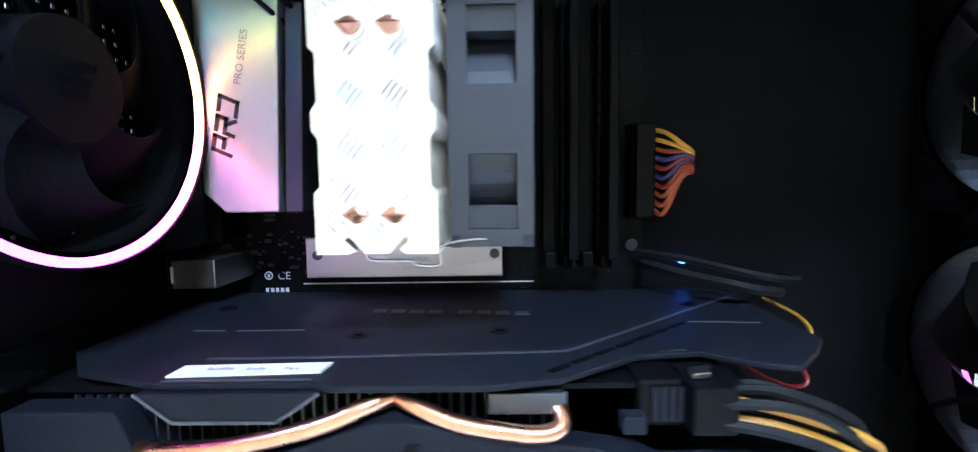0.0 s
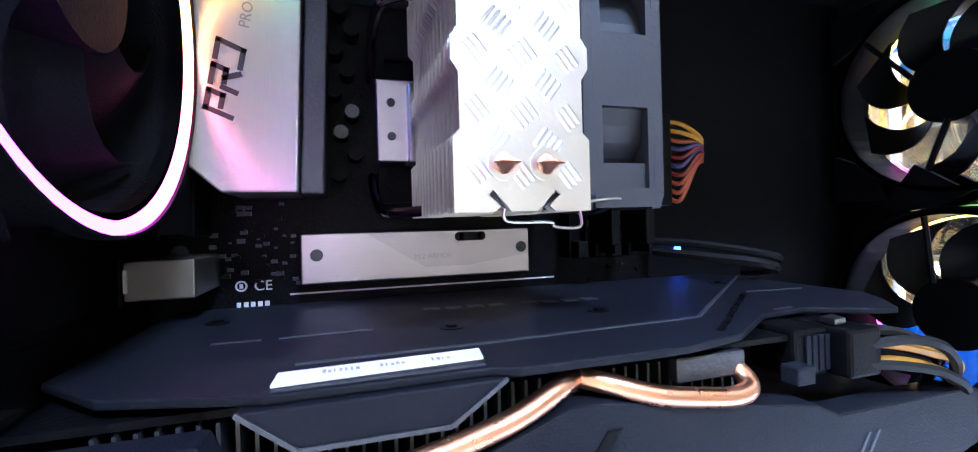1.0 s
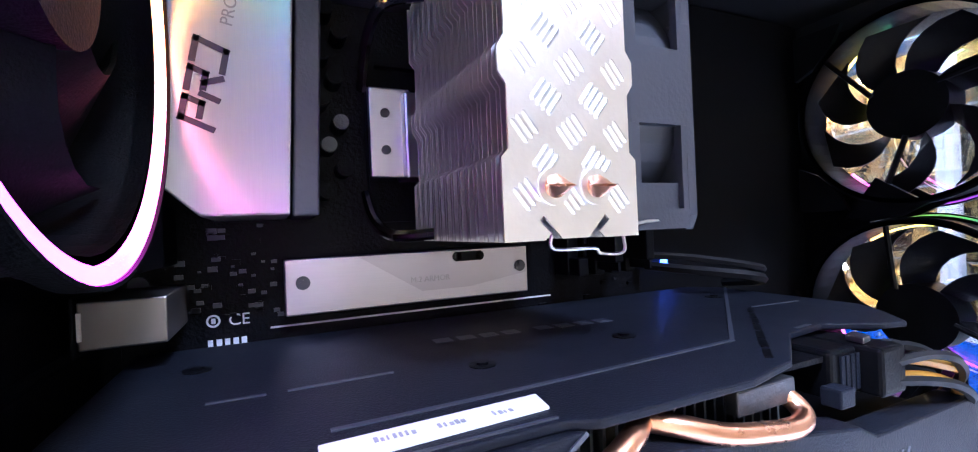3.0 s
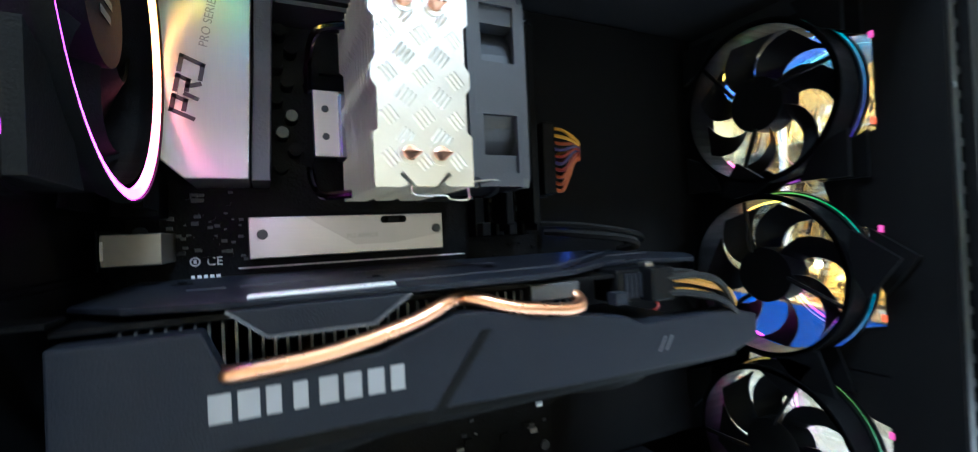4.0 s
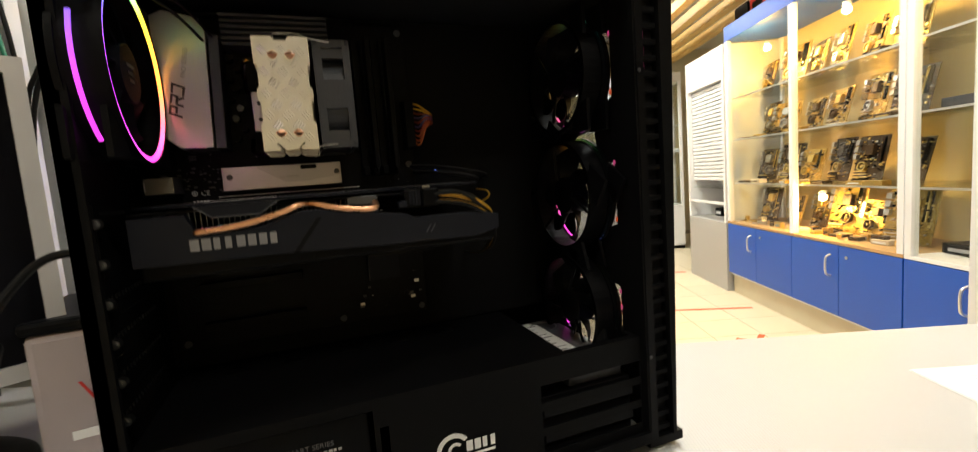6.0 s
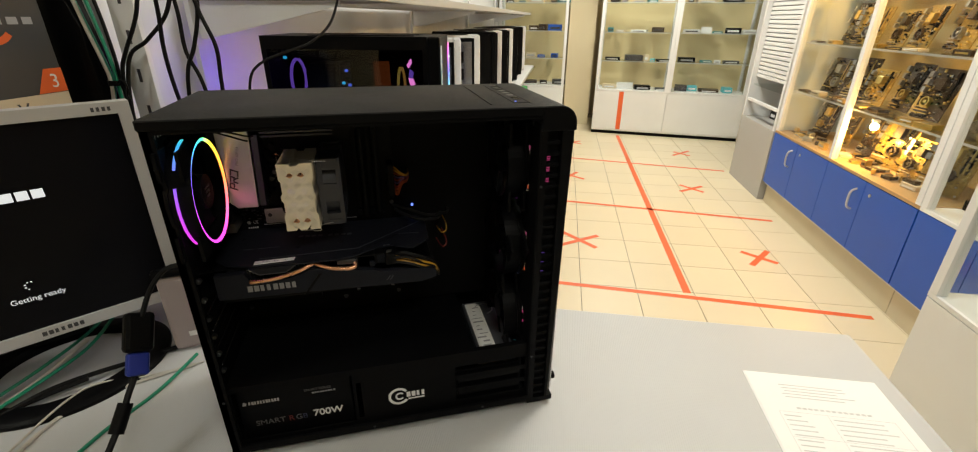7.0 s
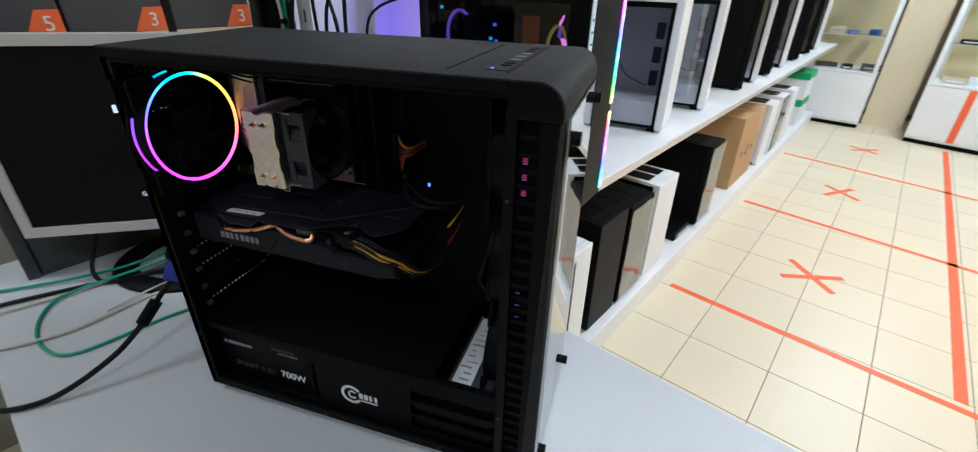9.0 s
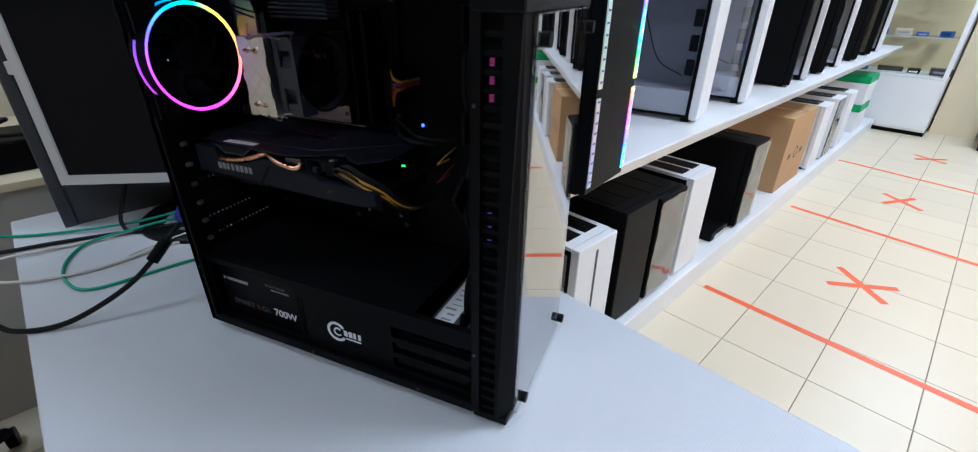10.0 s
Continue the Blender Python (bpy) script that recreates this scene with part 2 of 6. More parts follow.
INKDIM = mat("dim_grey_print", (0.10, 0.10, 0.11), 0.5)
STRIP = rainbow("rgb_light_strip", 1.6, 0.35, "Z", 3.2)
DIMSTRIP = rainbow("dim_strip_glow", 0.14, 0.55, "Z", 2.2, 0.8)
MAGENTA = glow("magenta_led", (1.0, 0.1, 0.55), 1.5)
BLUEL = glow("blue_led", (0.12, 0.2, 1.0), 3.0)
VIOLETL = glow("violet_led", (0.35, 0.15, 1.0), 1.5)
WHITEL = glow("white_led", (0.9, 0.95, 1.0), 6.0)
CYANL = glow("cyan_led", (0.05, 0.6, 1.0), 3.0)
PINKL = glow("pink_led", (1.0, 0.25, 0.7), 5.0)
DIMORANGE = glow("dim_orange_led", (1.0, 0.22, 0.04), 0.22)
DIMVIOLET = glow("dim_violet_glow", (0.35, 0.15, 1.0), 0.30)
DIMBLUE = glow("dim_blue_led", (0.1, 0.25, 1.0), 0.40)
DIMMAGENTA = glow("dim_magenta_glow", (1.0, 0.08, 0.35), 0.40)
REDSPOT = glow("dim_red_glow", (1.0, 0.12, 0.03), 0.5)
GREENL = glow("green_led", (0.15, 0.9, 0.15), 2.0)
SCREENTEXT = glow("screen_text", (0.9, 0.9, 0.95), 1.2)


# ---- mesh helpers ----
def B(bm, x0, x1, y0, y1, z0, z1):
    v = [bm.verts.new(p) for p in ((x0, y0, z0), (x1, y0, z0), (x1, y1, z0), (x0, y1, z0), (x0, y0, z1), (x1, y0, z1), (x1, y1, z1), (x0, y1, z1))]
    for f in ((3, 2, 1, 0), (4, 5, 6, 7), (0, 1, 5, 4), (1, 2, 6, 5), (2, 3, 7, 6), (3, 0, 4, 7)):
        bm.faces.new([v[i] for i in f])
    return v


def box(x0, x1, y0, y1, z0, z1, bev=0.0, seg=2):
    bm = bmesh.new()
    B(bm, x0, x1, y0, y1, z0, z1)
    if bev:
        bmesh.ops.bevel(bm, geom=bm.edges[:], offset=bev, segments=seg, affect="EDGES", profile=0.5)
    return bm


def prism(bm, pts, axis, a, b):
    """Extrude a polygon along an axis from a to b. pts are the other two coordinates in order."""
    def put(p, c):
        return {"x": (c, p[0], p[1]), "y": (p[0], c, p[1]), "z": (p[0], p[1], c)}[axis]
    lo = [bm.verts.new(put(p, a)) for p in pts]
    hi = [bm.verts.new(put(p, b)) for p in pts]
    n = len(pts)
    bm.faces.new(lo)
    bm.faces.new(hi[::-1])
    for i in range(n):
        j = (i + 1) % n
        bm.faces.new((lo[j], lo[i], hi[i], hi[j]))
    bmesh.ops.recalc_face_normals(bm, faces=bm.faces[:])


def poly(pts, axis, a, b, bev=0.0):
    bm = bmesh.new()
    prism(bm, pts, axis, a, b)
    if bev:
        bmesh.ops.bevel(bm, geom=bm.edges[:], offset=bev, segments=2, affect="EDGES", profile=0.5)
    return bm


def ringmesh(bm, axis, c, r0, r1, a, b, n=48, arc=(0, 360)):
    """A flat ring (tube with walls) round an axis, between radii r0 and r1 and from a to b."""
    full = arc[1] - arc[0] >= 360
    k = n if full else n + 1
    rows = []
    for i in range(k):
        t = radians(arc[0] + (arc[1] - arc[0]) * i / n)
        row = []
        for r, h in ((r0, a), (r1, a), (r1, b), (r0, b)):
            p, q = c[0] + r * math.cos(t), c[1] + r * math.sin(t)
            row.append(bm.verts.new({"x": (h, p, q), "y": (p, h, q), "z": (p, q, h)}[axis]))
        rows.append(row)
    for i in range(n):
        p, q = rows[i], rows[(i + 1) % k]
        for s in range(4):
            bm.faces.new((p[s], p[(s + 1) % 4], q[(s + 1) % 4], q[s]))
    if not full:
        bm.faces.new(rows[0])
        bm.faces.new(rows[-1][::-1])
    bmesh.ops.recalc_face_normals(bm, faces=bm.faces[:])


def disc(bm, axis, c, r, a, b, n=32):
    prism(bm, [(c[0] + r * math.cos(2 * math.pi * i / n), c[1] + r * math.sin(2 * math.pi * i / n)) for i in range(n)], axis, a, b)


def smooth_path(pts, n=8):
    """Catmull-Rom through the points."""
    pts = [Vector(p) for p in pts]
    out = []
    for i in range(len(pts) - 1):
        p0, p1, p2, p3 = pts[max(i - 1, 0)], pts[i], pts[i + 1], pts[min(i + 2, len(pts) - 1)]
        for k in range(n):
            t = k / n
            out.append(0.5 * (2 * p1 + (p2 - p0) * t + (2 * p0 - 5 * p1 + 4 * p2 - p3) * t * t + (3 * p1 - p0 - 3 * p2 + p3) * t ** 3))
    out.append(pts[-1])
    return out


def tube(bm, pts, r, sides=8, n=8, flat=1.0):
    path = smooth_path(pts, n)
    rows, up = [], Vector((0.13, 0.21, 0.97))
    for i, p in enumerate(path):
        d = (path[min(i + 1, len(path) - 1)] - path[max(i - 1, 0)]).normalized()
        s = d.cross(up)
        s = s.normalized() if s.length > 1e-4 else d.orthogonal().normalized()
        up = s.cross(d).normalized()
        rows.append([bm.verts.new(p + r * (math.cos(2 * math.pi * k / sides) * s + flat * math.sin(2 * math.pi * k / sides) * up)) for k in range(sides)])
    for a, b in zip(rows, rows[1:]):
        for k in range(sides):
            bm.faces.new((a[k], a[(k + 1) % sides], b[(k + 1) % sides], b[k]))
    bm.faces.new(rows[0])
    bm.faces.new(rows[-1][::-1])
    bmesh.ops.recalc_face_normals(bm, faces=bm.faces[:])


def tubed(pts, r, sides=8, n=8):
    bm = bmesh.new()
    tube(bm, pts, r, sides, n)
    return bm


def finish(bm, name, material, smooth=False):
    me = bpy.data.meshes.new(name)
    bm.to_mesh(me)
    bm.free()
    me.materials.append(material)
    if smooth:
        me.polygons.foreach_set("use_smooth", [True] * len(me.polygons))
        me.set_sharp_from_angle(angle=radians(38))
    return me


def part(name, bm, material, parent, label="", smooth=False):
    """One mesh object under a thing or a part."""
    ob = new(name, finish(bm, name, material, smooth))
    ob.parent = parent
    return tagged(ob, label)


def thing(name, label, category, m=None, group="", kind=""):
    """An empty at the base of a thing; its parts hang under it."""
    ob = new(name)
    ob.empty_display_size = 0.02
    ob.matrix_world = m or Matrix()
    return tagged(ob, label, category, group, kind)


def solid(name, bm, material, label, category="", m=None, group="", kind="", smooth=False):
    """A thing that is one mesh."""
    ob = new(name, finish(bm, name, material, smooth))
    ob.matrix_world = m or Matrix()
    return tagged(ob, label, category, group, kind)


def text(name, body, size, m, material, parent, depth=0.0002, align="LEFT", bold=0.0):
    """Letters as a mesh, in the plane of m."""
    cu = bpy.data.curves.new(name, "FONT")
    cu.body, cu.size, cu.extrude, cu.align_x = body, size, depth, align
    cu.offset = bold
    tmp = bpy.data.objects.new(name, cu)
    me = bpy.data.meshes.new_from_object(tmp)
    bpy.data.objects.remove(tmp)
    me.materials.append(material)
    ob = new(name, me)
    ob.parent = parent
    ob.matrix_local = m
    return ob




def face_y(x, y, z, turn=0):
    """The pose of letters that stand upright, read from the -y side, turned by some degrees in their plane."""
    return pose(x, y, z, 90, 0, 0) @ pose(0, 0, 0, 0, 0, turn)


# ---- the computer on the desk ----
def wpart(name, bm, material, parent, label="", smooth=False):
    """A part whose mesh is given in the place's own metres."""
    ob = part(name, bm, material, parent, label, smooth)
    if parent.parent is None:
        ob.matrix_parent_inverse = parent.matrix_basis.inverted()
    return ob


def wtext(name, body, size, m, material, parent, depth=0.0002, bold=0.0):
    ob = text(name, body, size, m, material, parent, depth, "LEFT", bold)
    if parent.parent is None:
        ob.matrix_parent_inverse = parent.matrix_basis.inverted()
        ob.matrix_basis = m
    return ob


X0, X1, Y0, Y1, Z0, Z1 = -0.158, 0.3065, 0.130, 0.340, 0.8075, 1.2590


def bars(bm, x, y, z, w, h, n, gap=0.35, seed=1):
    """A row of plain bars in place of writing, facing -y."""
    rnd = random.Random(seed)
    step = w / n
    for i in range(n):
        wd = step * (1 - gap) * rnd.uniform(0.75, 1.1)
        B(bm, x + i * step, x + i * step + wd, y - 0.0003, y, z, z + h)


def perforated(x0, x1, y, nx, z0, z1, nz, hole=0.5, thick=0.0012, axis="y"):
    """A sheet with a grid of square holes through it."""
    bm = bmesh.new()
    dx, dz = (x1 - x0) / nx, (z1 - z0) / nz
    for i in range(nx):
        a = x0 + i * dx
        for b0, b1, c0, c1 in ((a, a + dx * (1 - hole), z0, z1),):
            B(bm, *((b0, b1, y, y + thick, c0, c1) if axis == "y" else (y, y + thick, b0, b1, c0, c1)))
    for j in range(nz + 1):
        c = z0 + j * dz - (dz * (1 - hole) / 2 if j else 0)
        if axis == "y":
            B(bm, x0, x1, y + 0.0002, y + thick - 0.0002, c, c + dz * (1 - hole) * (0.5 if j in (0, nz) else 1))
        else:
            B(bm, y + 0.0002, y + thick - 0.0002, x0, x1, c, c + dz * (1 - hole) * (0.5 if j in (0, nz) else 1))
    return bm


def sheet(xs, zs, holes, y, thick):
    """One sheet in the x-z plane on a grid of lines, with some of its cells left open."""
    bm = bmesh.new()
    v = {}

    def at_corner(i, j, k):
        if (i, j, k) not in v:
            v[i, j, k] = bm.verts.new((xs[i], y + thick * k, zs[j]))
        return v[i, j, k]
    solid_cells = {(i, j) for i in range(len(xs) - 1) for j in range(len(zs) - 1)} - set(holes)
    for i, j in sorted(solid_cells):
        for k in (0, 1):
            bm.faces.new([at_corner(i + a, j + b, k) for a, b in ((0, 0), (1, 0), (1, 1), (0, 1))])
        for di, dj, ca, cb in ((-1, 0, (0, 0), (0, 1)), (1, 0, (1, 0), (1, 1)), (0, -1, (0, 0), (1, 0)), (0, 1, (0, 1), (1, 1))):
            if (i + di, j + dj) not in solid_cells:
                bm.faces.new([at_corner(i + ca[0], j + ca[1], 0), at_corner(i + cb[0], j + cb[1], 0), at_corner(i + cb[0], j + cb[1], 1), at_corner(i + ca[0], j + ca[1], 1)])
    bmesh.ops.recalc_face_normals(bm, faces=bm.faces[:])
    return bm


def slot_sheet(z):
    """A blanking sheet with one row of holes along its middle."""
    bm = perforated(0.163, 0.27, X0 + 0.001, 16, z + 0.0110, z + 0.0160, 1, 0.5, axis="x")
    B(bm, X0 + 0.001, X0 + 0.0022, 0.163, 0.27, z, z + 0.0110)
    B(bm, X0 + 0.001, X0 + 0.0022, 0.163, 0.27, z + 0.0160, z + 0.0264)
    return bm


def computer_case():
    c = thing("computer_case", "black steel tower computer case with its side panel removed", "computer case", pose(0.07, 0.24, TABLE))
    # rear panel round the fan opening, the port opening and the slots
    bm = bmesh.new()
    fy, fz, fr = 0.186, 1.171, 0.058
    B(bm, X0, X0 + 0.008, Y0, Y0 + 0.0015, Z0, Z1 - 0.01)
    B(bm, X0, X0 + 0.001, Y0, 0.158, 1.232, Z1 - 0.01)
    B(bm, X0, X0 + 0.001, 0.2335, Y1, 1.232, Z1 - 0.01)
    B(bm, X0, X0 + 0.001, 0.158, 0.2335, 1.2410, Z1 - 0.01)
    B(bm, X0, X0 + 0.001, 0.158, 0.2335, 1.232, 1.2333)
    for k in range(11):
        B(bm, X0, X0 + 0.001, 0.158 + 0.0072 * k, 0.1612 + 0.0072 * k, 1.2333, 1.2410)
    B(bm, X0, X0 + 0.001, 0.247, 0.298, 1.09, 1.232)
    B(bm, X0, X0 + 0.001, Y0, 0.247, 1.085, 1.11)
    B(bm, X0, X0 + 0.001, 0.27, 0.298, 0.911, 1.085)
    B(bm, X0, X0 + 0.001, Y0, 0.163, 0.911, 1.085)
    B(bm, X0, X0 + 0.001, Y0, Y1, Z0, 0.911)
    B(bm, X0, X0 + 0.001, 0.298, Y1, 0.911, 1.232)
    B(bm, X0, X0 + 0.001, 0.163, 0.27, 1.0768, 1.085)
    B(bm, X0, X0 + 0.001, 0.247, 0.298, 1.085, 1.09)
    B(bm, X0, X0 + 0.001, 0.163, 0.27, 0.911, 0.917)
    wpart("rear_panel", bm, BLACK, c)
    wpart("vent_grille", perforated(Y0 + 0.002, 0.247, X0, 20, 1.11, 1.232, 20, 0.30, axis="x"), BLACK, c)
    for k in range(6):
        z = 0.917 + k * 0.0268
        wpart("slot_cover", slot_sheet(z), BLACK, c)
        bm = bmesh.new()
        disc(bm, "y", (X0 + 0.006, z + 0.012), 0.0032, 0.154, 0.160, 12)
        disc(bm, "y", (X0 + 0.006, z + 0.012), 0.0018, 0.1525, 0.1535, 6)
        wpart("screw", bm, STEEL, c, "", True)
    # inside of the shell
    wpart("board_tray", box(X0 + 0.001, 0.255, 0.2985, 0.3000, 0.9125, Z1 - 0.012), BLACK, c)
    wpart("far_side_panel", box(X0, 0.262, Y1 - 0.002, Y1, Z0, Z1 - 0.010), BLACK, c)
    wpart("floor_plate", box(X0, 0.262, Y0, Y1 - 0.002, Z0 - 0.001, Z0, 0), BLACK, c)
    for x in (X0 + 0.03, 0.22):
        for y in (Y0 + 0.02, Y1 - 0.05):
            wpart("foot", box(x, x + 0.045, y, y + 0.03, TABLE, Z0 - 0.001, 0.003), BLACK2, c, "black rubber foot")
    # edge frame round the open side
    bm = bmesh.new()
    B(bm, X0, X0 + 0.012, Y0, Y0 + 0.004, Z0, Z1 - 0.008)
    B(bm, X0 + 0.012, 0.262, Y0, Y0 + 0.004, Z1 - 0.015, Z1 - 0.008)
    B(bm, X0 + 0.012, 0.262, Y0, Y0 + 0.004, Z0, Z0 + 0.010)
    B(bm, 0.2602, 0.262, Y0 + 0.001, Y0 + 0.022, Z0 + 0.010, Z1 - 0.022)
    B(bm, X0 + 0.001, X0 + 0.003, Y0 + 0.004, Y0 + 0.020, Z0, Z1 - 0.012)
    B(bm, X0 + 0.012, 0.2602, Y0 + 0.004, Y0 + 0.018, Z1 - 0.014, Z1 - 0.012)
    wpart("opening_frame", bm, BLACK, c)
    # top with its rounded front
    r, pts = 0.022, [(X0 - 0.002, Z1 - 0.010), (X0 - 0.002, Z1)]
    for i in range(9):
        t = radians(90 - 90 * i / 8)
        pts.append((X1 - r + r * math.cos(t), Z1 - r + r * math.sin(t)))
    pts += [(X1, Z1 - 0.03), (0.262, Z1 - 0.03), (0.262, Z1 - 0.010)]
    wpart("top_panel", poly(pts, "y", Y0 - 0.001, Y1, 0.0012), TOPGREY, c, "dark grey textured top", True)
    wpart("top_rim", box(X0, 0.262, Y0 - 0.0026, Y0 - 0.0012, Z1 - 0.0105, Z1 - 0.0012, 0.0005), BLACK, c)
    q = 0.0014
    rim = [(0.2625, Z1 - 0.0285), (0.2625, Z1 - q)] + [(X1 - r + (r - q) * math.cos(radians(90 - 90 * i / 8)), Z1 - r + (r - q) * math.sin(radians(90 - 90 * i / 8))) for i in range(9)] + [(X1 - q, Z1 - 0.0285)]
    wpart("corner_cap", poly(rim, "y", Y0 - 0.0026, Y0 - 0.0012), BLACK, c)
    bm = bmesh.new()
    B(bm, 0.2035, 0.205, Y0 + 0.02, Y1 - 0.02, Z1 - 0.0004, Z1 + 0.0008)
    wpart("top_seam", bm, BLACK2, c)
    wpart("top_groove", box(0.2538, 0.2550, 0.152, Y1 - 0.012, Z1 - 0.0004, Z1 + 0.0006), BLACK2, c)
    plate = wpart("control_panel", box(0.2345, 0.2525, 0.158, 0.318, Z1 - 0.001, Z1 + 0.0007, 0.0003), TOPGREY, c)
    for a, w in ((0.180, 0.006), (0.192, 0.006), (0.207, 0.012), (0.226, 0.012), (0.246, 0.012), (0.268, 0.006), (0.282, 0.006), (0.297, 0.010)):
        wpart("port", box(0.2405, 0.2500, a, a + w, Z1 + 0.0007, Z1 + 0.0014, 0.0003), GLOSSBLACK if w < 0.011 else HDDGREY, plate)
    wpart("power_light", box(0.2372, 0.2392, 0.163, 0.166, Z1, Z1 + 0.0012), BLUEL, c, "small blue light")
    # front bezel: a recessed ladder of vents, an angled edge behind it and the mirrored glass on stand-offs
    yn, yf = Y0 + 0.012, Y1 - 0.012
    wpart("front_bezel", poly([(0.262, Y0), (0.2700, Y0), (0.2700, yn), (0.262, yn)], "z", Z0 + 0.001, Z1 - 0.0305), BLACK2, c)
    wpart("front_bezel", poly([(0.262, yf), (0.2700, yf), (0.2700, Y1), (0.262, Y1)], "z", Z0 + 0.001, Z1 - 0.0305), BLACK2, c)
    wpart("bezel_base", box(0.262, 0.3030, Y0 + 0.003, Y1 - 0.003, Z0 - 0.009, Z0 + 0.0008, 0.001), BLACK2, c)
    for sy in (0, 1):
        # the side face widens towards the top
        rows = []
        bm = bmesh.new()
        for z, edge in ((Z0 + 0.001, ((0.2887, 0.0), (0.2925, 0.0), (0.3045, 0.019), (0.3045, 0.024), (0.3010, 0.024), (0.2887, 0.012))),
                        (Z1 - 0.0303, ((0.2887, 0.0), (0.3038, 0.0), (0.3045, 0.004), (0.3045, 0.024), (0.3010, 0.024), (0.2887, 0.012)))):
            rows.append([bm.verts.new((x, Y1 - q if sy else Y0 + q, z)) for x, q in edge])
        for i in range(6):
            bm.faces.new((rows[0][i], rows[0][(i + 1) % 6], rows[1][(i + 1) % 6], rows[1][i]))
        bm.faces.new(rows[0])
        bm.faces.new(rows[1])
        bmesh.ops.recalc_face_normals(bm, faces=bm.faces[:])
        wpart("bezel_edge", bm, BLACK, c)
    me = finish(box(0.2702, 0.2885, 0.0045, 0.0100, 0, 0.0050, 0.0008), "bezel_rib", BLACK)
    for side in (Y0, Y1 - 0.013):
        k = 0
        while Z0 + 0.006 + 0.0142 * k < Z1 - 0.04:
            ob = new("bezel_rib", me)
            ob.parent, ob.matrix_parent_inverse = c, c.matrix_basis.inverted()
            ob.matrix_basis = pose(0, side, Z0 + 0.006 + 0.0142 * k)
            k += 1
    for y in (Y0 + 0.0102, Y1 - 0.012):
        wpart("bezel_inner_wall", box(0.2702, 0.2885, y, y + 0.0018, Z0 + 0.001, Z1 - 0.0305), BLACK, c)
    glass = wpart("front_glass", box(0.3048, 0.3086, 0.1520, 0.3270, Z0 - 0.006, Z1 - 0.0310, 0.0006), DARKGLASS, c, "mirrored tinted glass front")
    for y in (0.1630, 0.3225):
        for z in (Z0 + 0.0125, Z1 - 0.050):
            bm = bmesh.new()
            disc(bm, "x", (y, z), 0.0062, 0.3088, 0.3165, 20)
            disc(bm, "x", (y, z), 0.0040, 0.2900, 0.3046, 12)
            wpart("standoff_knob", bm, BLACK2, glass, "black knurled knob", True)
    # inner front plate with three round openings
    bm = bmesh.new()
    for k in range(3):
        cz = 1.1715 - 0.1235 * k
        ringmesh(bm, "x", (0.2280, cz), 0.0565, 0.0600, 0.2605, 0.2620, 40)
        for sy in (-1, 1):
            for sz in (-1, 1):
                prism(bm, [(0.2280 + sy * q, cz + sz * w) for q, w in ((0.0622, 0.0622), (0.0622, 0.030), (0.0505, 0.033), (0.033, 0.0505), (0.030, 0.0622))], "x", 0.2606, 0.2619)
    B(bm, 0.2605, 0.262, Y0 + 0.022, 0.1658, Z0 + 0.01, Z1 - 0.03)
    B(bm, 0.2605, 0.262, 0.2902, Y1 - 0.002, Z0 + 0.01, Z1 - 0.03)
    B(bm, 0.2605, 0.262, 0.1658, 0.2902, 1.2340, Z1 - 0.03)
    wpart("front_plate", bm, BLACK, c)
    # glowing bars put in for the fan light that shows through the front vents
    for q, (z, mt) in enumerate(((1.190, DIMMAGENTA), (1.055, DIMVIOLET), (0.925, DIMMAGENTA))):
        for k in range(3):
            for i in range(3):
                b = z - 0.0142 * k + 0.0022 * i
                wpart("vent_glow", box(0.2740, 0.2780, Y0 + 0.0092, Y0 + 0.0101, b, b + 0.0010), mt, c)
    # glowing dots stand in for front fan light seen through holes
    for y, z, mt in ((0.1690, 1.201, DIMMAGENTA), (0.1700, 1.147, REDSPOT), (0.1670, 1.047, DIMMAGENTA), (0.1690, 1.079, DIMMAGENTA), (0.1695, 1.023, REDSPOT), (0.1690, 0.950, DIMMAGENTA), (0.1680, 0.934, DIMMAGENTA)):
        wpart("fan_glow_spot", box(0.2594, 0.2603, y - 0.0045, y - 0.0020, z - 0.0022, z + 0.0022, 0.0003), mt, c)
    # power supply cover
    zt, yf = 0.911, 0.1395
    xs = (-0.150, -0.1460, 0.006, 0.010, 0.017, 0.151, 0.2585, 0.2600)
    zs = (Z0, 0.8185, 0.824, 0.840, 0.8475, 0.8560, 0.8635, 0.871, 0.8790, 0.887, 0.902, zt)
    holes = [(1, j) for j in range(1, 10)] + [(3, j) for j in range(2, 9)] + [(5, 2), (5, 4), (5, 5), (5, 7), (5, 8)]
    cover = wpart("power_supply_cover", sheet(xs, zs, holes, yf, 0.0012), BLACK, c, "black sheet steel cover with three slots")
    wpart("cover_top", box(-0.150, 0.180, yf + 0.0013, 0.2985, zt - 0.0012, zt), BLACK, cover)
    wpart("cover_top", box(0.1802, 0.2598, yf + 0.0013, 0.148, zt - 0.0012, zt), BLACK, cover)
    wpart("cover_top", box(0.2545, 0.2598, 0.1482, 0.2985, zt - 0.0012, zt), BLACK, cover)
    wpart("drive_cage", box(0.152, 0.2535, 0.150, 0.29, 0.8085, 0.870, 0.001), BLACK, c)
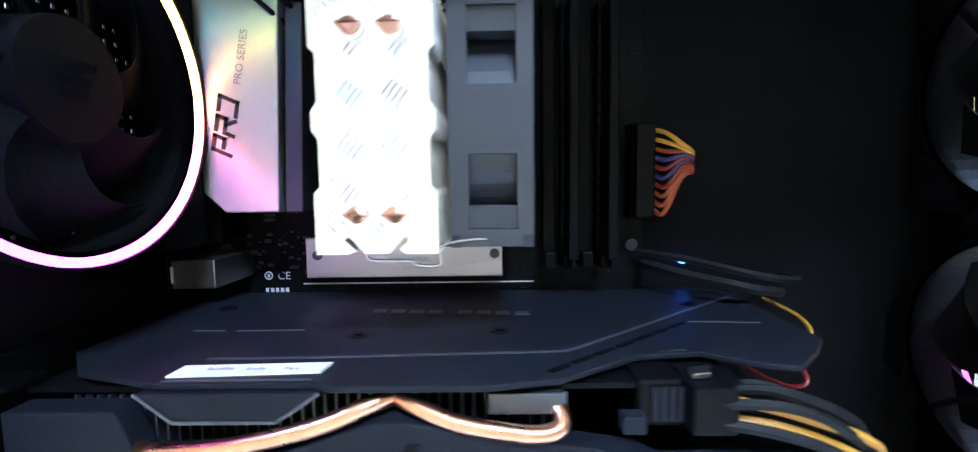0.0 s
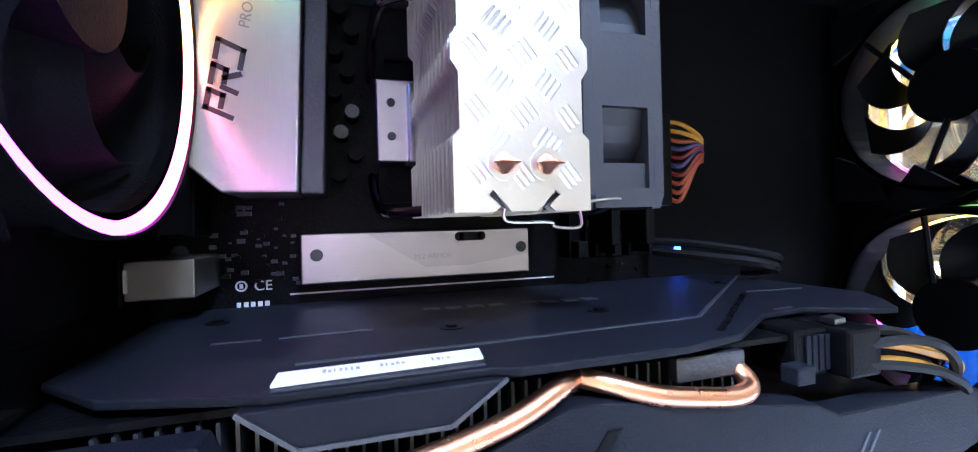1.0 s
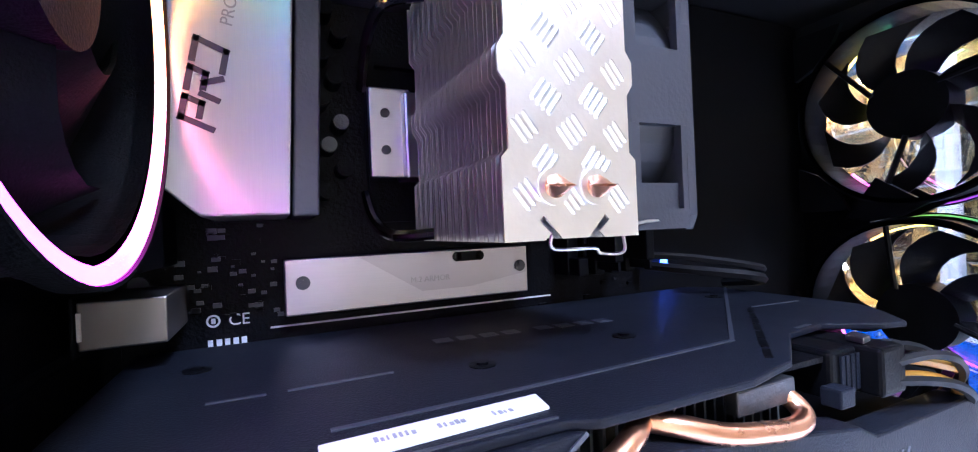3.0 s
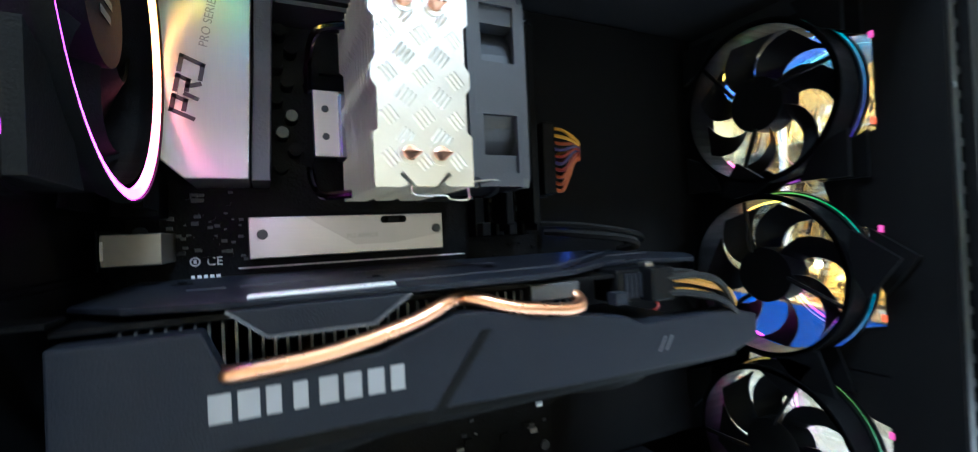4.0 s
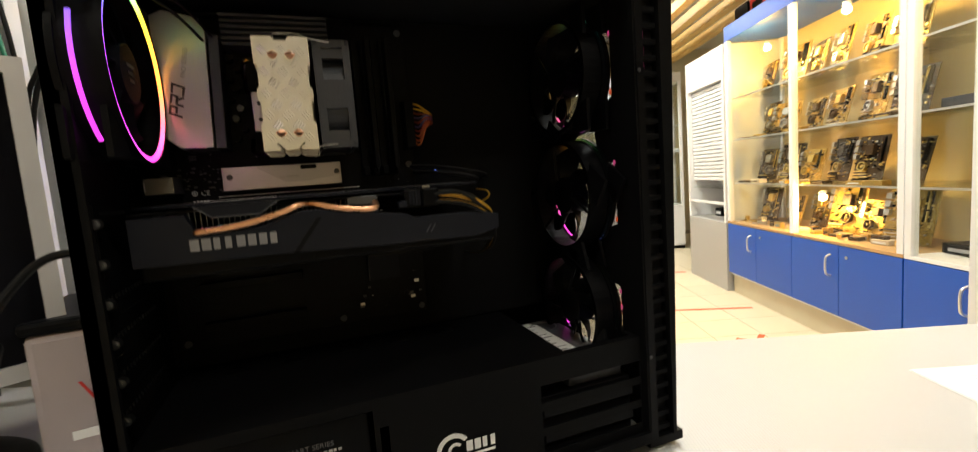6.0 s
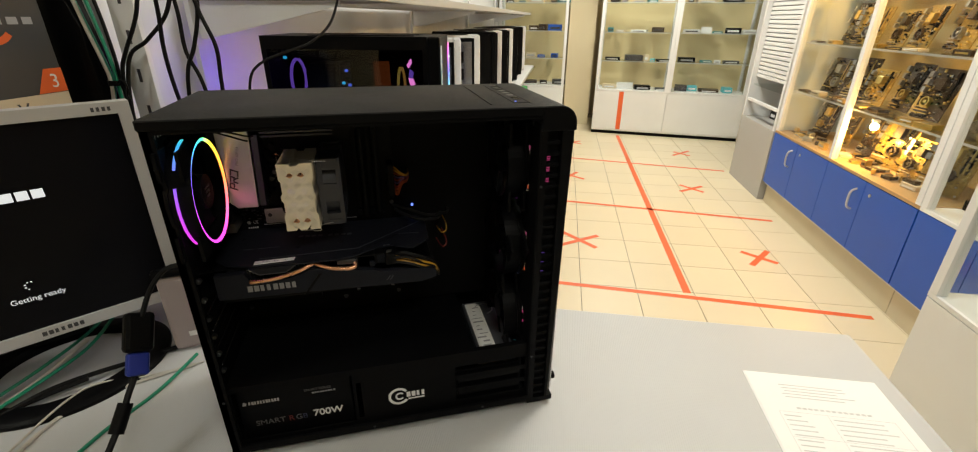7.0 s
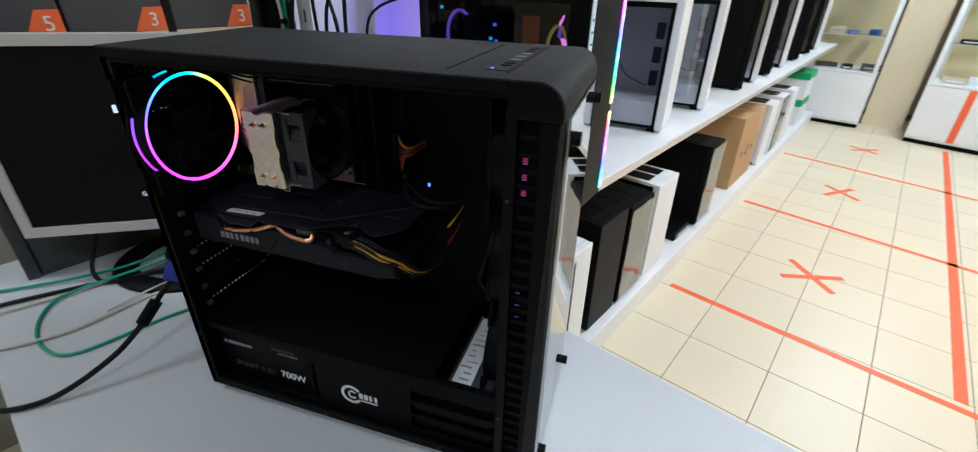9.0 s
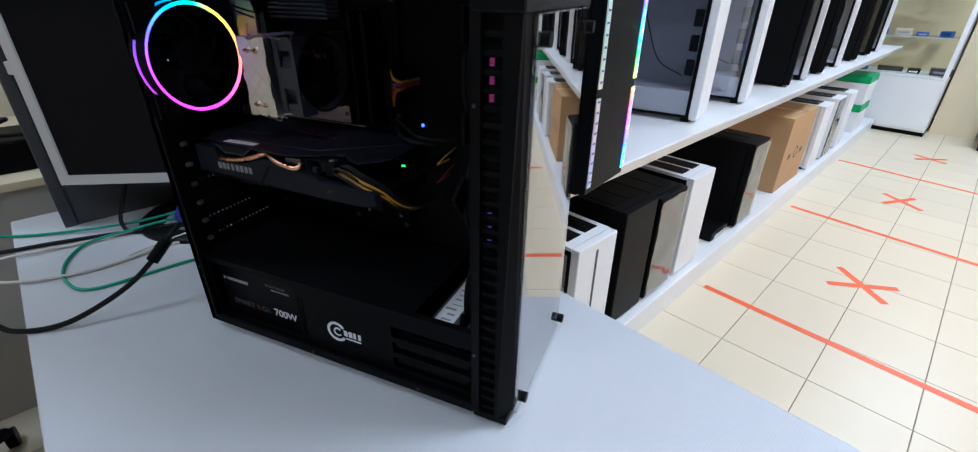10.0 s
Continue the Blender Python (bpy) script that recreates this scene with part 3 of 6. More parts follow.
    for z in (0.842, 0.866):
        wpart("drive_tray", box(0.154, 0.2515, 0.1425, 0.149, z - 0.012, z - 0.001, 0.001), BLACK2, c)
    for k in range(5):
        wpart("cover_slot", box(-0.11 + 0.05 * k, -0.09 + 0.05 * k, 0.262, 0.272, zt, zt + 0.0006), GLOSSBLACK, cover)
    # maker's sign: an open ring, a dot and four heavy shapes
    bm = bmesh.new()
    ringmesh(bm, "y", (0.0675, 0.8510), 0.0112, 0.0150, yf - 0.0005, yf, 40, (35, 325))
    ringmesh(bm, "y", (0.0690, 0.8510), 0.0042, 0.0066, yf - 0.0005, yf, 24, (40, 320))
    bars(bm, 0.0785, yf, 0.8475, 0.029, 0.0090, 4, 0.3, 2)
    B(bm, 0.0805, 0.104, yf - 0.0004, yf, 0.8430, 0.8450)
    wpart("maker_sign", bm, INKLIGHT, cover, "pale printed ring and block sign")
    for x, z in ((X0 + 0.006, Z0 + 0.09), (X0 + 0.006, Z1 - 0.05), (0.2645, Z0 + 0.085), (0.2645, Z1 - 0.1), (0.03, Z0 + 0.004), (0.19, Z0 + 0.004)):
        bm = bmesh.new()
        disc(bm, "y", (x, z), 0.0017, Y0 - 0.0009, Y0, 12)
        wpart("rivet", bm, HDDGREY, c, "", True)
    # loose cable holes with rubber lips in the tray
    for x, z, w, h in ((0.03, 1.232, 0.05, 0.012), (-0.1, 1.236, 0.05, 0.008)):
        wpart("grommet", box(x, x + w, 0.2965, 0.2985, z, z + h, 0.003), GLOSSBLACK, c)
    return c


computer_case()


def case_fan(name, label, m, ringmat, arcs=True, blades=7, r=0.0535, body=BLACK2, chord=0.30):
    """A round-ring case fan; its axis is its own x."""
    f = thing(name, label, "fan", m, "case fans")
    bm = bmesh.new()
    h, d = 0.0595, 0.025
    ringmesh(bm, "x", (0, 0), r + 0.001, r + 0.0035, 0, d, 48)
    for x in (0.0, d - 0.004):
        ringmesh(bm, "x", (0, 0), r + 0.001, h - 0.001, x, x + 0.004, 48)
        for sy in (-1, 1):
            for sz in (-1, 1):
                prism(bm, [(sy * a, sz * b) for a, b in ((h, h), (h, 0.030), (0.047, 0.036), (0.036, 0.047), (0.030, h))], "x", x + 0.0002, x + 0.0038)
    part("frame", bm, body, f)
    for k in range(3):
        t = 2 * math.pi * k / 3 + 0.5
        dy, dz = math.cos(t), math.sin(t)
        bm = tubed([(0.002, 0.018 * dy, 0.018 * dz), (0.002, (r + 0.001) * math.cos(t + 0.25), (r + 0.001) * math.sin(t + 0.25))], 0.0016, 6, 2)
        part("spoke", bm, body, f)
    bm = bmesh.new()
    disc(bm, "x", (0, 0), 0.0195, 0.004, 0.023, 36)
    hub = part("hub", bm, body, f, "", True)
    bm = bmesh.new()
    for k in range(3):
        B(bm, 0.0232, 0.0235, -0.008 + 0.001 * k, 0.008 - 0.002 * k, 0.004 - 0.005 * k, 0.0065 - 0.005 * k)
    part("hub_mark", bm, GLOSSBLACK, hub)
    for k in range(blades):
        bm = bmesh.new()
        rows = []
        for i in range(7):
            q = i / 6
            rad, sweep = 0.019 + (r - 0.021) * q, 2 * math.pi * k / blades + 0.55 * q * q
            wid = chord + 0.05 * q
            row = []
            for s in (-1, 1):
                t = sweep + s * wid
                x = 0.0125 + s * (0.0075 - 0.003 * q)
                row.append(bm.verts.new((x, rad * math.cos(t), rad * math.sin(t))))
                row.append(bm.verts.new((x + 0.0012, rad * math.cos(t), rad * math.sin(t))))
            rows.append(row)
        for a, b in zip(rows, rows[1:]):
            for i, j in ((0, 2), (2, 3), (3, 1), (1, 0)):
                bm.faces.new((a[i], a[j], b[j], b[i]))
        bm.faces.new([rows[0][i] for i in (0, 2, 3, 1)])
        bm.faces.new([rows[-1][i] for i in (1, 3, 2, 0)])
        bmesh.ops.recalc_face_normals(bm, faces=bm.faces[:])
        part("blade", bm, body, f, "", True)
    bm = bmesh.new()
    ringmesh(bm, "x", (0, 0), 0.0562, 0.0592, d, d + 0.0022, 96)
    part("light_ring", bm, ringmat, f, "lit rainbow ring", True)
    # thin baffle added to stop the ring's light spilling sideways
    bm = bmesh.new()
    ringmesh(bm, "x", (0, 0), 0.0594, 0.0602, d - 0.001, d + 0.0030, 72)
    part("ring_baffle", bm, body, f, "", True)
    if arcs:
        for a, b in ((95, 140), (158, 232)):
            bm = bmesh.new()
            ringmesh(bm, "x", (0, 0), 0.0598, 0.0611, 0.011, 0.0135, 24, (a, b))
            part("light_arc", bm, RINGARC, f, "lit arc of the second ring")
    else:
        for a, b in ((20, 75), (120, 195), (250, 318)):
            bm = bmesh.new()
            ringmesh(bm, "x", (0, 0), 0.0524, 0.0536, d - 0.001, d + 0.0008, 24, (a, b))
            part("light_arc", bm, FRONTARC, f, "thin lit arc of the front ring")
    return f


case_fan("case_fan", "black rear case fan with a lit rainbow ring", pose(-0.1516, 0.1865, 1.1650) @ Matrix.Diagonal((1, 1.035, 1.035, 1)), RING, body=BLACK)
for k in range(3):
    case_fan("case_fan", "black front intake fan with coloured light ring", pose(0.2332, 0.2280, 1.1715 - 0.1235 * k, 35 * k), RINGB, False, chord=0.225)


def motherboard():
    c = thing("motherboard", "black motherboard with silver heatsinks mounted in the case", "motherboard", pose(0, 0.292, 0.93))
    wpart("board", box(-0.148, 0.090, 0.2905, 0.2922, 0.932, 1.238, 0.0004), PCB, c)
    for x in (-0.142, 0.0, 0.084):
        for z in (0.938, 1.095, 1.232):
            bm = bmesh.new()
            disc(bm, "y", (x, z), 0.0022, 0.2922, 0.2985, 8)
            disc(bm, "y", (x, z), 0.0034, 0.2890, 0.2904, 12)
            wpart("board_screw", bm, SHROUD2, c, "", True)
    # cover over the ports
    y = 0.2485
    cov = wpart("port_cover", poly([(-0.1275, 1.127), (-0.1175, 1.1175), (-0.0925, 1.1175), (-0.0880, 1.215), (-0.092, 1.226), (-0.118, 1.231), (-0.1275, 1.226)], "y", y, 0.2895, 0.0008), SILVER, c, "brushed silver cover")
    st = wpart("cover_strip", poly([(-0.0918, 1.1172), (-0.0832, 1.1172), (-0.0790, 1.214), (-0.0872, 1.2148)], "y", y + 0.005, 0.2893, 0.0008), HDDGREY, c, "grey side strip")
    pro = bmesh.new()
    for i, strokes in enumerate((((0, 0, 0, 1), (0, 1, 0.8, 1), (0.8, 1, 0.8, 0.45), (0.8, 0.45, 0.3, 0.45)), ((0, 0, 0, 0.5), (0, 1, 0.8, 1), (0.8, 1, 0.8, 0.5), (0.8, 0.5, 0.25, 0.5), (0.45, 0.5, 0.85, 0)), ((0, 1, 0.8, 1), (0.8, 1, 0.8, 0), (0.8, 0, 0, 0)))):
        for xa, ya, xb, yb in strokes:
            q = [Vector(((i * 1.15 + x) * 0.0079 + 0.0019 * yy, yy * 0.0084)) for x, yy in ((xa, ya), (xb, yb))]
            dd = (q[1] - q[0]).normalized()
            nn = Vector((-dd.y, dd.x)) * 0.0009
            e = dd * 0.0009
            t = radians(79)
            pts = [q[0] + nn - e, q[1] + nn + e, q[1] - nn + e, q[0] - nn - e]
            prism(pro, [(-0.1135 + v.x * math.cos(t) - v.y * math.sin(t), 1.1440 + v.x * math.sin(t) + v.y * math.cos(t)) for v in pts], "y", y - 0.0003, y)
    wpart("writing", pro, INKDARK, cov, "dark angular letters")
    wtext("writing", "PRO SERIES", 0.0050, face_y(-0.1070, y - 0.0002, 1.1760, 79), INKGREY, cov, 0.0001)
    # upper heatsink
    hs = wpart("upper_heatsink", box(-0.078, 0.012, 0.284, 0.2895, 1.208, 1.236), HDDGREY, c)
    for k in range(6):
        wpart("heatsink_fin", box(-0.078, 0.012, 0.262, 0.2838, 1.208 + 0.0050 * k, 1.2105 + 0.0050 * k), HDDGREY, hs)
    # cover of the memory stick slot
    p = 0.2818
    arm = wpart("slim_heatsink", poly([(-0.0945, 1.0795), (0.0125, 1.0795), (0.0125, 1.1015), (-0.0945, 1.1015)], "y", p, p + 0.005, 0.0006), PLATE, c, "flat silver heatsink plate")
    wpart("diagonal_band", poly([(-0.0665, 1.1010), (0.0120, 1.1010), (0.0120, 1.0890), (-0.0180, 1.0845), (-0.0400, 1.0845)], "y", p - 0.0003, p, 0), BAND, arm)
    bm = bmesh.new()
    for k, (x, r) in enumerate(((-0.0235, 0.0022), (-0.0125, 0.0022))):
        disc(bm, "y", (x, 1.0983), r, p - 0.0008, p - 0.0003, 14)
    B(bm, -0.0235, -0.0125, p - 0.0008, p - 0.0004, 1.0962, 1.1004)
    wpart("plate_slot", bm, GLOSSBLACK, arm, "dark oval slot")
    wtext("writing", "M.2 ARMOR", 0.0034, face_y(-0.045, p - 0.0004, 1.0885), INKGREY, arm, 0.0001)
    for x in (-0.0879, 0.0081):
        bm = bmesh.new()
        disc(bm, "y", (x, 1.0922), 0.0027, p - 0.0010, p, 16)
        disc(bm, "y", (x, 1.0922), 0.0013, p - 0.0013, p - 0.0010, 6)
        wpart("screw", bm, HDDGREY, arm, "", True)
    # processor socket frame
    bm = bmesh.new()
    B(bm, -0.060, 0.012, 0.2855, 0.2895, 1.115, 1.119)
    B(bm, -0.060, 0.012, 0.2855, 0.2895, 1.182, 1.186)
    B(bm, -0.060, -0.056, 0.2855, 0.2895, 1.119, 1.182)
    B(bm, 0.008, 0.012, 0.2855, 0.2895, 1.119, 1.182)
    wpart("socket_frame", bm, BLACK2, c)
    # memory slots
    for k in range(4):
        x = 0.034 + 0.0095 * k
        sl = wpart("memory_slot", box(x, x + 0.0065, 0.2790, 0.2904, 1.085, 1.222, 0.0006), BLACK2, c)
        wpart("latch", box(x + 0.0004, x + 0.0061, 0.2700, 0.2789, 1.0855, 1.094, 0.0008), BLACK2, sl)
    # chips, capacitors, connectors
    rnd = random.Random(7)
    for k in range(9):
        bm = bmesh.new()
        x, z = -0.0775 + 0.0015 * math.sin(k), 1.128 + 0.0092 * k
        disc(bm, "y", (x + (0.006 if k % 2 else 0), z), 0.0034, 0.279, 0.2904, 16)
        cap = wpart("capacitor", bm, BLACK2, c, "", True)
        bm = bmesh.new()
        disc(bm, "y", (x + (0.006 if k % 2 else 0), z), 0.0030, 0.2785, 0.2790, 16)
        wpart("capacitor_top", bm, HDDGREY if k in (2, 3) else BLACK2, cap)
    for k in range(60):
        x, z = rnd.uniform(-0.140, -0.097), rnd.uniform(1.078, 1.115)
        s = rnd.uniform(0.0006, 0.0022)
        wpart("chip", box(x, x + s * 1.6, 0.2898, 0.2905, z, z + s), rnd.choice([HDDGREY, BLACK2, HDDGREY, SHROUD2]), c)
    for k in range(60):
        x, z = rnd.uniform(0.012, 0.085), rnd.uniform(0.94, 1.08)
        s = rnd.uniform(0.0008, 0.004)
        wpart("chip", box(x, x + s * 1.5, 0.2890, 0.2905, z, z + s), rnd.choice([HDDGREY, BLACK2, BLACK2, STEEL]), c)
    # marks printed on the board
    wtext("writing", "CE", 0.0062, face_y(-0.1145, 0.2902, 1.0775), INKLIGHT, c, 0.0001)
    bm = bmesh.new()
    ringmesh(bm, "y", (-0.1195, 1.0797), 0.0017, 0.0024, 0.2901, 0.2904, 20)
    B(bm, -0.1202, -0.1188, 0.2901, 0.2904, 1.0787, 1.0807)
    bars(bm, -0.1215, 0.2904, 1.0702, 0.014, 0.0024, 5, 0.3, 3)
    wpart("board_mark", bm, INKLIGHT, c)
    bm = bmesh.new()
    B(bm, -0.100, 0.03, 0.2899, 0.2904, 1.0745, 1.0752)
    wpart("printed_line", bm, INKLIGHT, c)
    # ports block at the rear edge
    pb = wpart("port_block", box(-0.149, -0.1275, 0.2535, 0.2900, 1.0805, 1.0945, 0.0006), PORTM, c, "bare metal port shell")
    wpart("port_lip", box(-0.1502, -0.1492, 0.2520, 0.2910, 1.0790, 1.0960, 0.0004), BLACK2, pb)
    # white plate painted in for the bright glint at the port's end
    wpart("port_glint", box(-0.1488, -0.1478, 0.2526, 0.2534, 1.0835, 1.0915), LABEL, pb)
    pb2 = wpart("port_block", box(-0.148, -0.130, 0.2650, 0.2900, 1.102, 1.123, 0.0006), BLACK2, c)
    # main power socket
    wpart("power_socket", box(0.080, 0.0895, 0.278, 0.2904, 1.110, 1.160, 0.0006), BLACK2, c)
    for k in range(3):
        wpart("expansion_slot", box(-0.125, -0.035, 0.2790, 0.2904, 0.95 + 0.038 * k, 0.957 + 0.038 * k, 0.0006), BLACK2, c)
    bm = bmesh.new()
    B(bm, 0.03, 0.062, 0.283, 0.2904, 0.975, 1.01)
    wpart("chipset_heatsink", bm, SHROUD, c, "dark grey chipset heatsink")
    wpart("board_light", box(0.083, 0.088, 0.2885, 0.2904, 1.024, 1.029), GREENL, c, "green light on the board edge")
    wpart("board_light", box(0.1135, 0.1165, 0.2950, 0.2984, 1.083, 1.087, 0.0006), BLUEL, c, "blue light")
    return c


motherboard()
for k in (1, 3):
    x = 0.034 + 0.0095 * k
    r = thing("memory_module", "black memory module in its slot on the motherboard", "memory", pose(x, 0.285, 1.09), "memory modules")
    wpart("circuit_board", box(x + 0.0026, x + 0.0038, 0.2560, 0.2788, 1.088, 1.219), PCB, r)
    wpart("heat_spreader", box(x + 0.0008, x + 0.0056, 0.2555, 0.2760, 1.092, 1.216, 0.0008), BLACK2, r)
    bm = bmesh.new()
    for i in range(18):
        B(bm, x + 0.0006, x + 0.0008, 0.2768, 0.2785, 1.094 + 0.0066 * i, 1.098 + 0.0066 * i)
    wpart("contacts", bm, SHROUD2, r)


def cooler():
    c = thing("cpu_cooler", "aluminium tower cooler with tread-patterned top and copper heat pipes", "cooler", pose(-0.025, 0.284, 1.148))
    x0, x1, z0, z1 = -0.0495, -0.0095, 1.1070, 1.1930
    cx, cz = (x0 + x1) / 2, (z0 + z1) / 2

    def outline(g=0.0):
        half = [(x0 + g, z0), (x0 + 0.0110, z0), (x0 + 0.0128, z0 + 0.0016), (x0 + 0.0095, z0 + 0.0046), (x0 + 0.0108, z0 + 0.0060), (cx - 0.0040, z0 + 0.0002), (cx + 0.0040, z0 + 0.0002), (x1 - 0.0108, z0 + 0.0060), (x1 - 0.0095, z0 + 0.0046), (x1 - 0.0128, z0 + 0.0016), (x1 - 0.0110, z0), (x1, z0),
                (x1, z0 + 0.020), (x1 - 0.002, z0 + 0.022), (x1 - 0.002, cz - 0.006), (x1, cz - 0.003), (x1, cz + 0.003), (x1 - 0.002, cz + 0.006), (x1 - 0.002, z1 - 0.022), (x1, z1 - 0.020), (x1, z1),
                (cx + 0.006, z1), (cx + 0.004, z1 - 0.003), (cx - 0.004, z1 - 0.003), (cx - 0.006, z1),
                (x0, z1), (x0, z1 - 0.020), (x0 + 0.002, z1 - 0.022), (x0 + 0.002, cz + 0.006), (x0, cz + 0.003), (x0, cz - 0.003), (x0 + 0.002, cz - 0.006), (x0 + 0.002, z0 + 0.022), (x0, z0 + 0.020)]
        return half
    top = wpart("top_fin", poly(outline(), "y", 0.1815, 0.1822), FIN, c, "bright top fin with raised tread pattern")
    me = finish(poly(outline(), "y", 0, 0.00045), "fin", FIN)
    k = 0
    while 0.1845 + 0.0029 * k < 0.256:
        ob = new("fin", me)
        ob.parent, ob.matrix_parent_inverse = c, c.matrix_basis.inverted()
        ob.matrix_basis = pose(0.00035 * (k % 2), 0.1845 + 0.0029 * k, 0)
        k += 1
    # raised tread bars in weave order
    cell, bm = 0.0088, bmesh.new()
    for i in range(-3, 4):
        for j in range(-6, 7):
            px, pz = cx + (i + 0.5 * (j % 2)) * cell * 1.62, cz + j * cell * 0.92
            ang = radians(52 if j % 2 else -52)
            for q in range(4):
                off = (q - 1.5) * 0.0019
                ox, oz = px - math.sin(ang) * off, pz + math.cos(ang) * off
                L = 0.0036
                if not (x0 + 0.0035 < ox < x1 - 0.0035 and z0 + 0.0045 < oz < z1 - 0.0045):
                    continue
                if min(math.hypot(ox - cx + s * 0.0062, oz - w) for s in (-1, 1) for w in (1.1200, 1.1790)) < 0.0048:
                    continue
                d, n = (math.cos(ang), math.sin(ang)), (-math.sin(ang), math.cos(ang))
                base = [bm.verts.new((ox + d[0] * a * L + n[0] * b * 0.00075, 0.1815, oz + d[1] * a * L + n[1] * b * 0.00075)) for a, b in ((-1, 0), (-0.8, -1), (0.8, -1), (1, 0), (0.8, 1), (-0.8, 1))]
                ridge = [bm.verts.new((ox + d[0] * a * L, 0.18112, oz + d[1] * a * L)) for a in (-0.75, 0.75)]
                for f in ((base[0], base[1], ridge[0]), (base[1], base[2], ridge[1], ridge[0]), (base[2], base[3], ridge[1]), (base[3], base[4], ridge[1]), (base[4], base[5], ridge[0], ridge[1]), (base[5], base[0], ridge[0])):
                    bm.faces.new(f)
    bmesh.ops.recalc_face_normals(bm, faces=bm.faces[:])
    tagged(wpart("tread_pattern", bm, FIN, top, "raised tread pattern"), kind="stuff")
    # two heat pipes, each a U through the base, their tips proud of the top fin
    for s in (-1, 1):
        x = cx + s * 0.0062
        wpart("heat_pipe", tubed([(x, 0.1800, 1.1200), (x, 0.235, 1.1200), (x, 0.258, 1.1215), (x, 0.272, 1.130), (x, 0.2755, 1.1495), (x, 0.272, 1.169), (x, 0.258, 1.1775), (x, 0.235, 1.1790), (x, 0.1800, 1.1790)], 0.0029, 12, 6), COPPER, c, "copper heat pipe", True)
        for z in (1.1200, 1.1790):
            bm = bmesh.new()
            ringmesh(bm, "y", (x, z), 0.0029, 0.0046, 0.1806, 0.1816, 24)
            wpart("pipe_collar", bm, FIN, top, "", True)
            bm = bmesh.new()
            n, rows = 14, []
            for y, rx, rz in ((0.1800, 0.0029, 0.0029), (0.1792, 0.0033, 0.0022), (0.1780, 0.0040, 0.0009), (0.1774, 0.0041, 0.0003)):
                rows.append([bm.verts.new((x + rx * math.cos(2 * math.pi * i / n), y, z + rz * math.sin(2 * math.pi * i / n))) for i in range(n)])
            for a, b in zip(rows, rows[1:]):
                for i in range(n):
                    bm.faces.new((a[i], a[(i + 1) % n], b[(i + 1) % n], b[i]))
            bmesh.ops.recalc_face_normals(bm, faces=bm.faces[:])
            wpart("pipe_tip", bm, COPPER, c, "", True)
    wpart("base_block", box(-0.0480, -0.006, 0.2690, 0.2855, 1.132, 1.167, 0.001), STEEL, c)
    br = wpart("bracket", box(-0.0610, -0.0440, 0.2745, 0.2790, 1.1330, 1.1695, 0.0006), PLATE, c, "silver mounting bracket")
    for z in (1.1440, 1.1590):
        bm = bmesh.new()
        disc(bm, "y", (-0.0548, z), 0.0019, 0.2736, 0.2746, 14)
        wpart("bracket_screw", bm, HDDGREY, br, "", True)
    # dark chrome retaining loops beside the base
    wpart("retainer", tubed([(-0.0475, 0.236, 1.1095), (-0.060, 0.246, 1.1095), (-0.0632, 0.262, 1.1150), (-0.0635, 0.276, 1.126)], 0.0021, 8, 8), DARKSTEEL, c, "dark chrome clip", True)
    wpart("retainer", tubed([(-0.0475, 0.236, 1.190), (-0.060, 0.246, 1.190), (-0.0632, 0.262, 1.183), (-0.0635, 0.276, 1.168)], 0.0021, 8, 8), DARKSTEEL, c, "dark chrome clip", True)
    # wire fan clip under the fins
    wpart("fan_clip", tubed([(-0.034, 0.1855, 1.1085), (-0.033, 0.1865, 1.1045), (-0.020, 0.187, 1.1040), (-0.018, 0.187, 1.1025), (-0.010, 0.187, 1.1025), (-0.0095, 0.187, 1.1085), (0.0, 0.189, 1.1105), (0.010, 0.1905, 1.1105)], 0.0005, 6, 6), STEEL, c, "bent steel wire", True)
    wpart("fan_clip", tubed([(-0.034, 0.1855, 1.1925), (-0.033, 0.187, 1.1965), (-0.018, 0.187, 1.197), (-0.0095, 0.187, 1.1940), (0.010, 0.1905, 1.1915)], 0.0005, 6, 6), STEEL, c, "bent steel wire", True)


cooler()


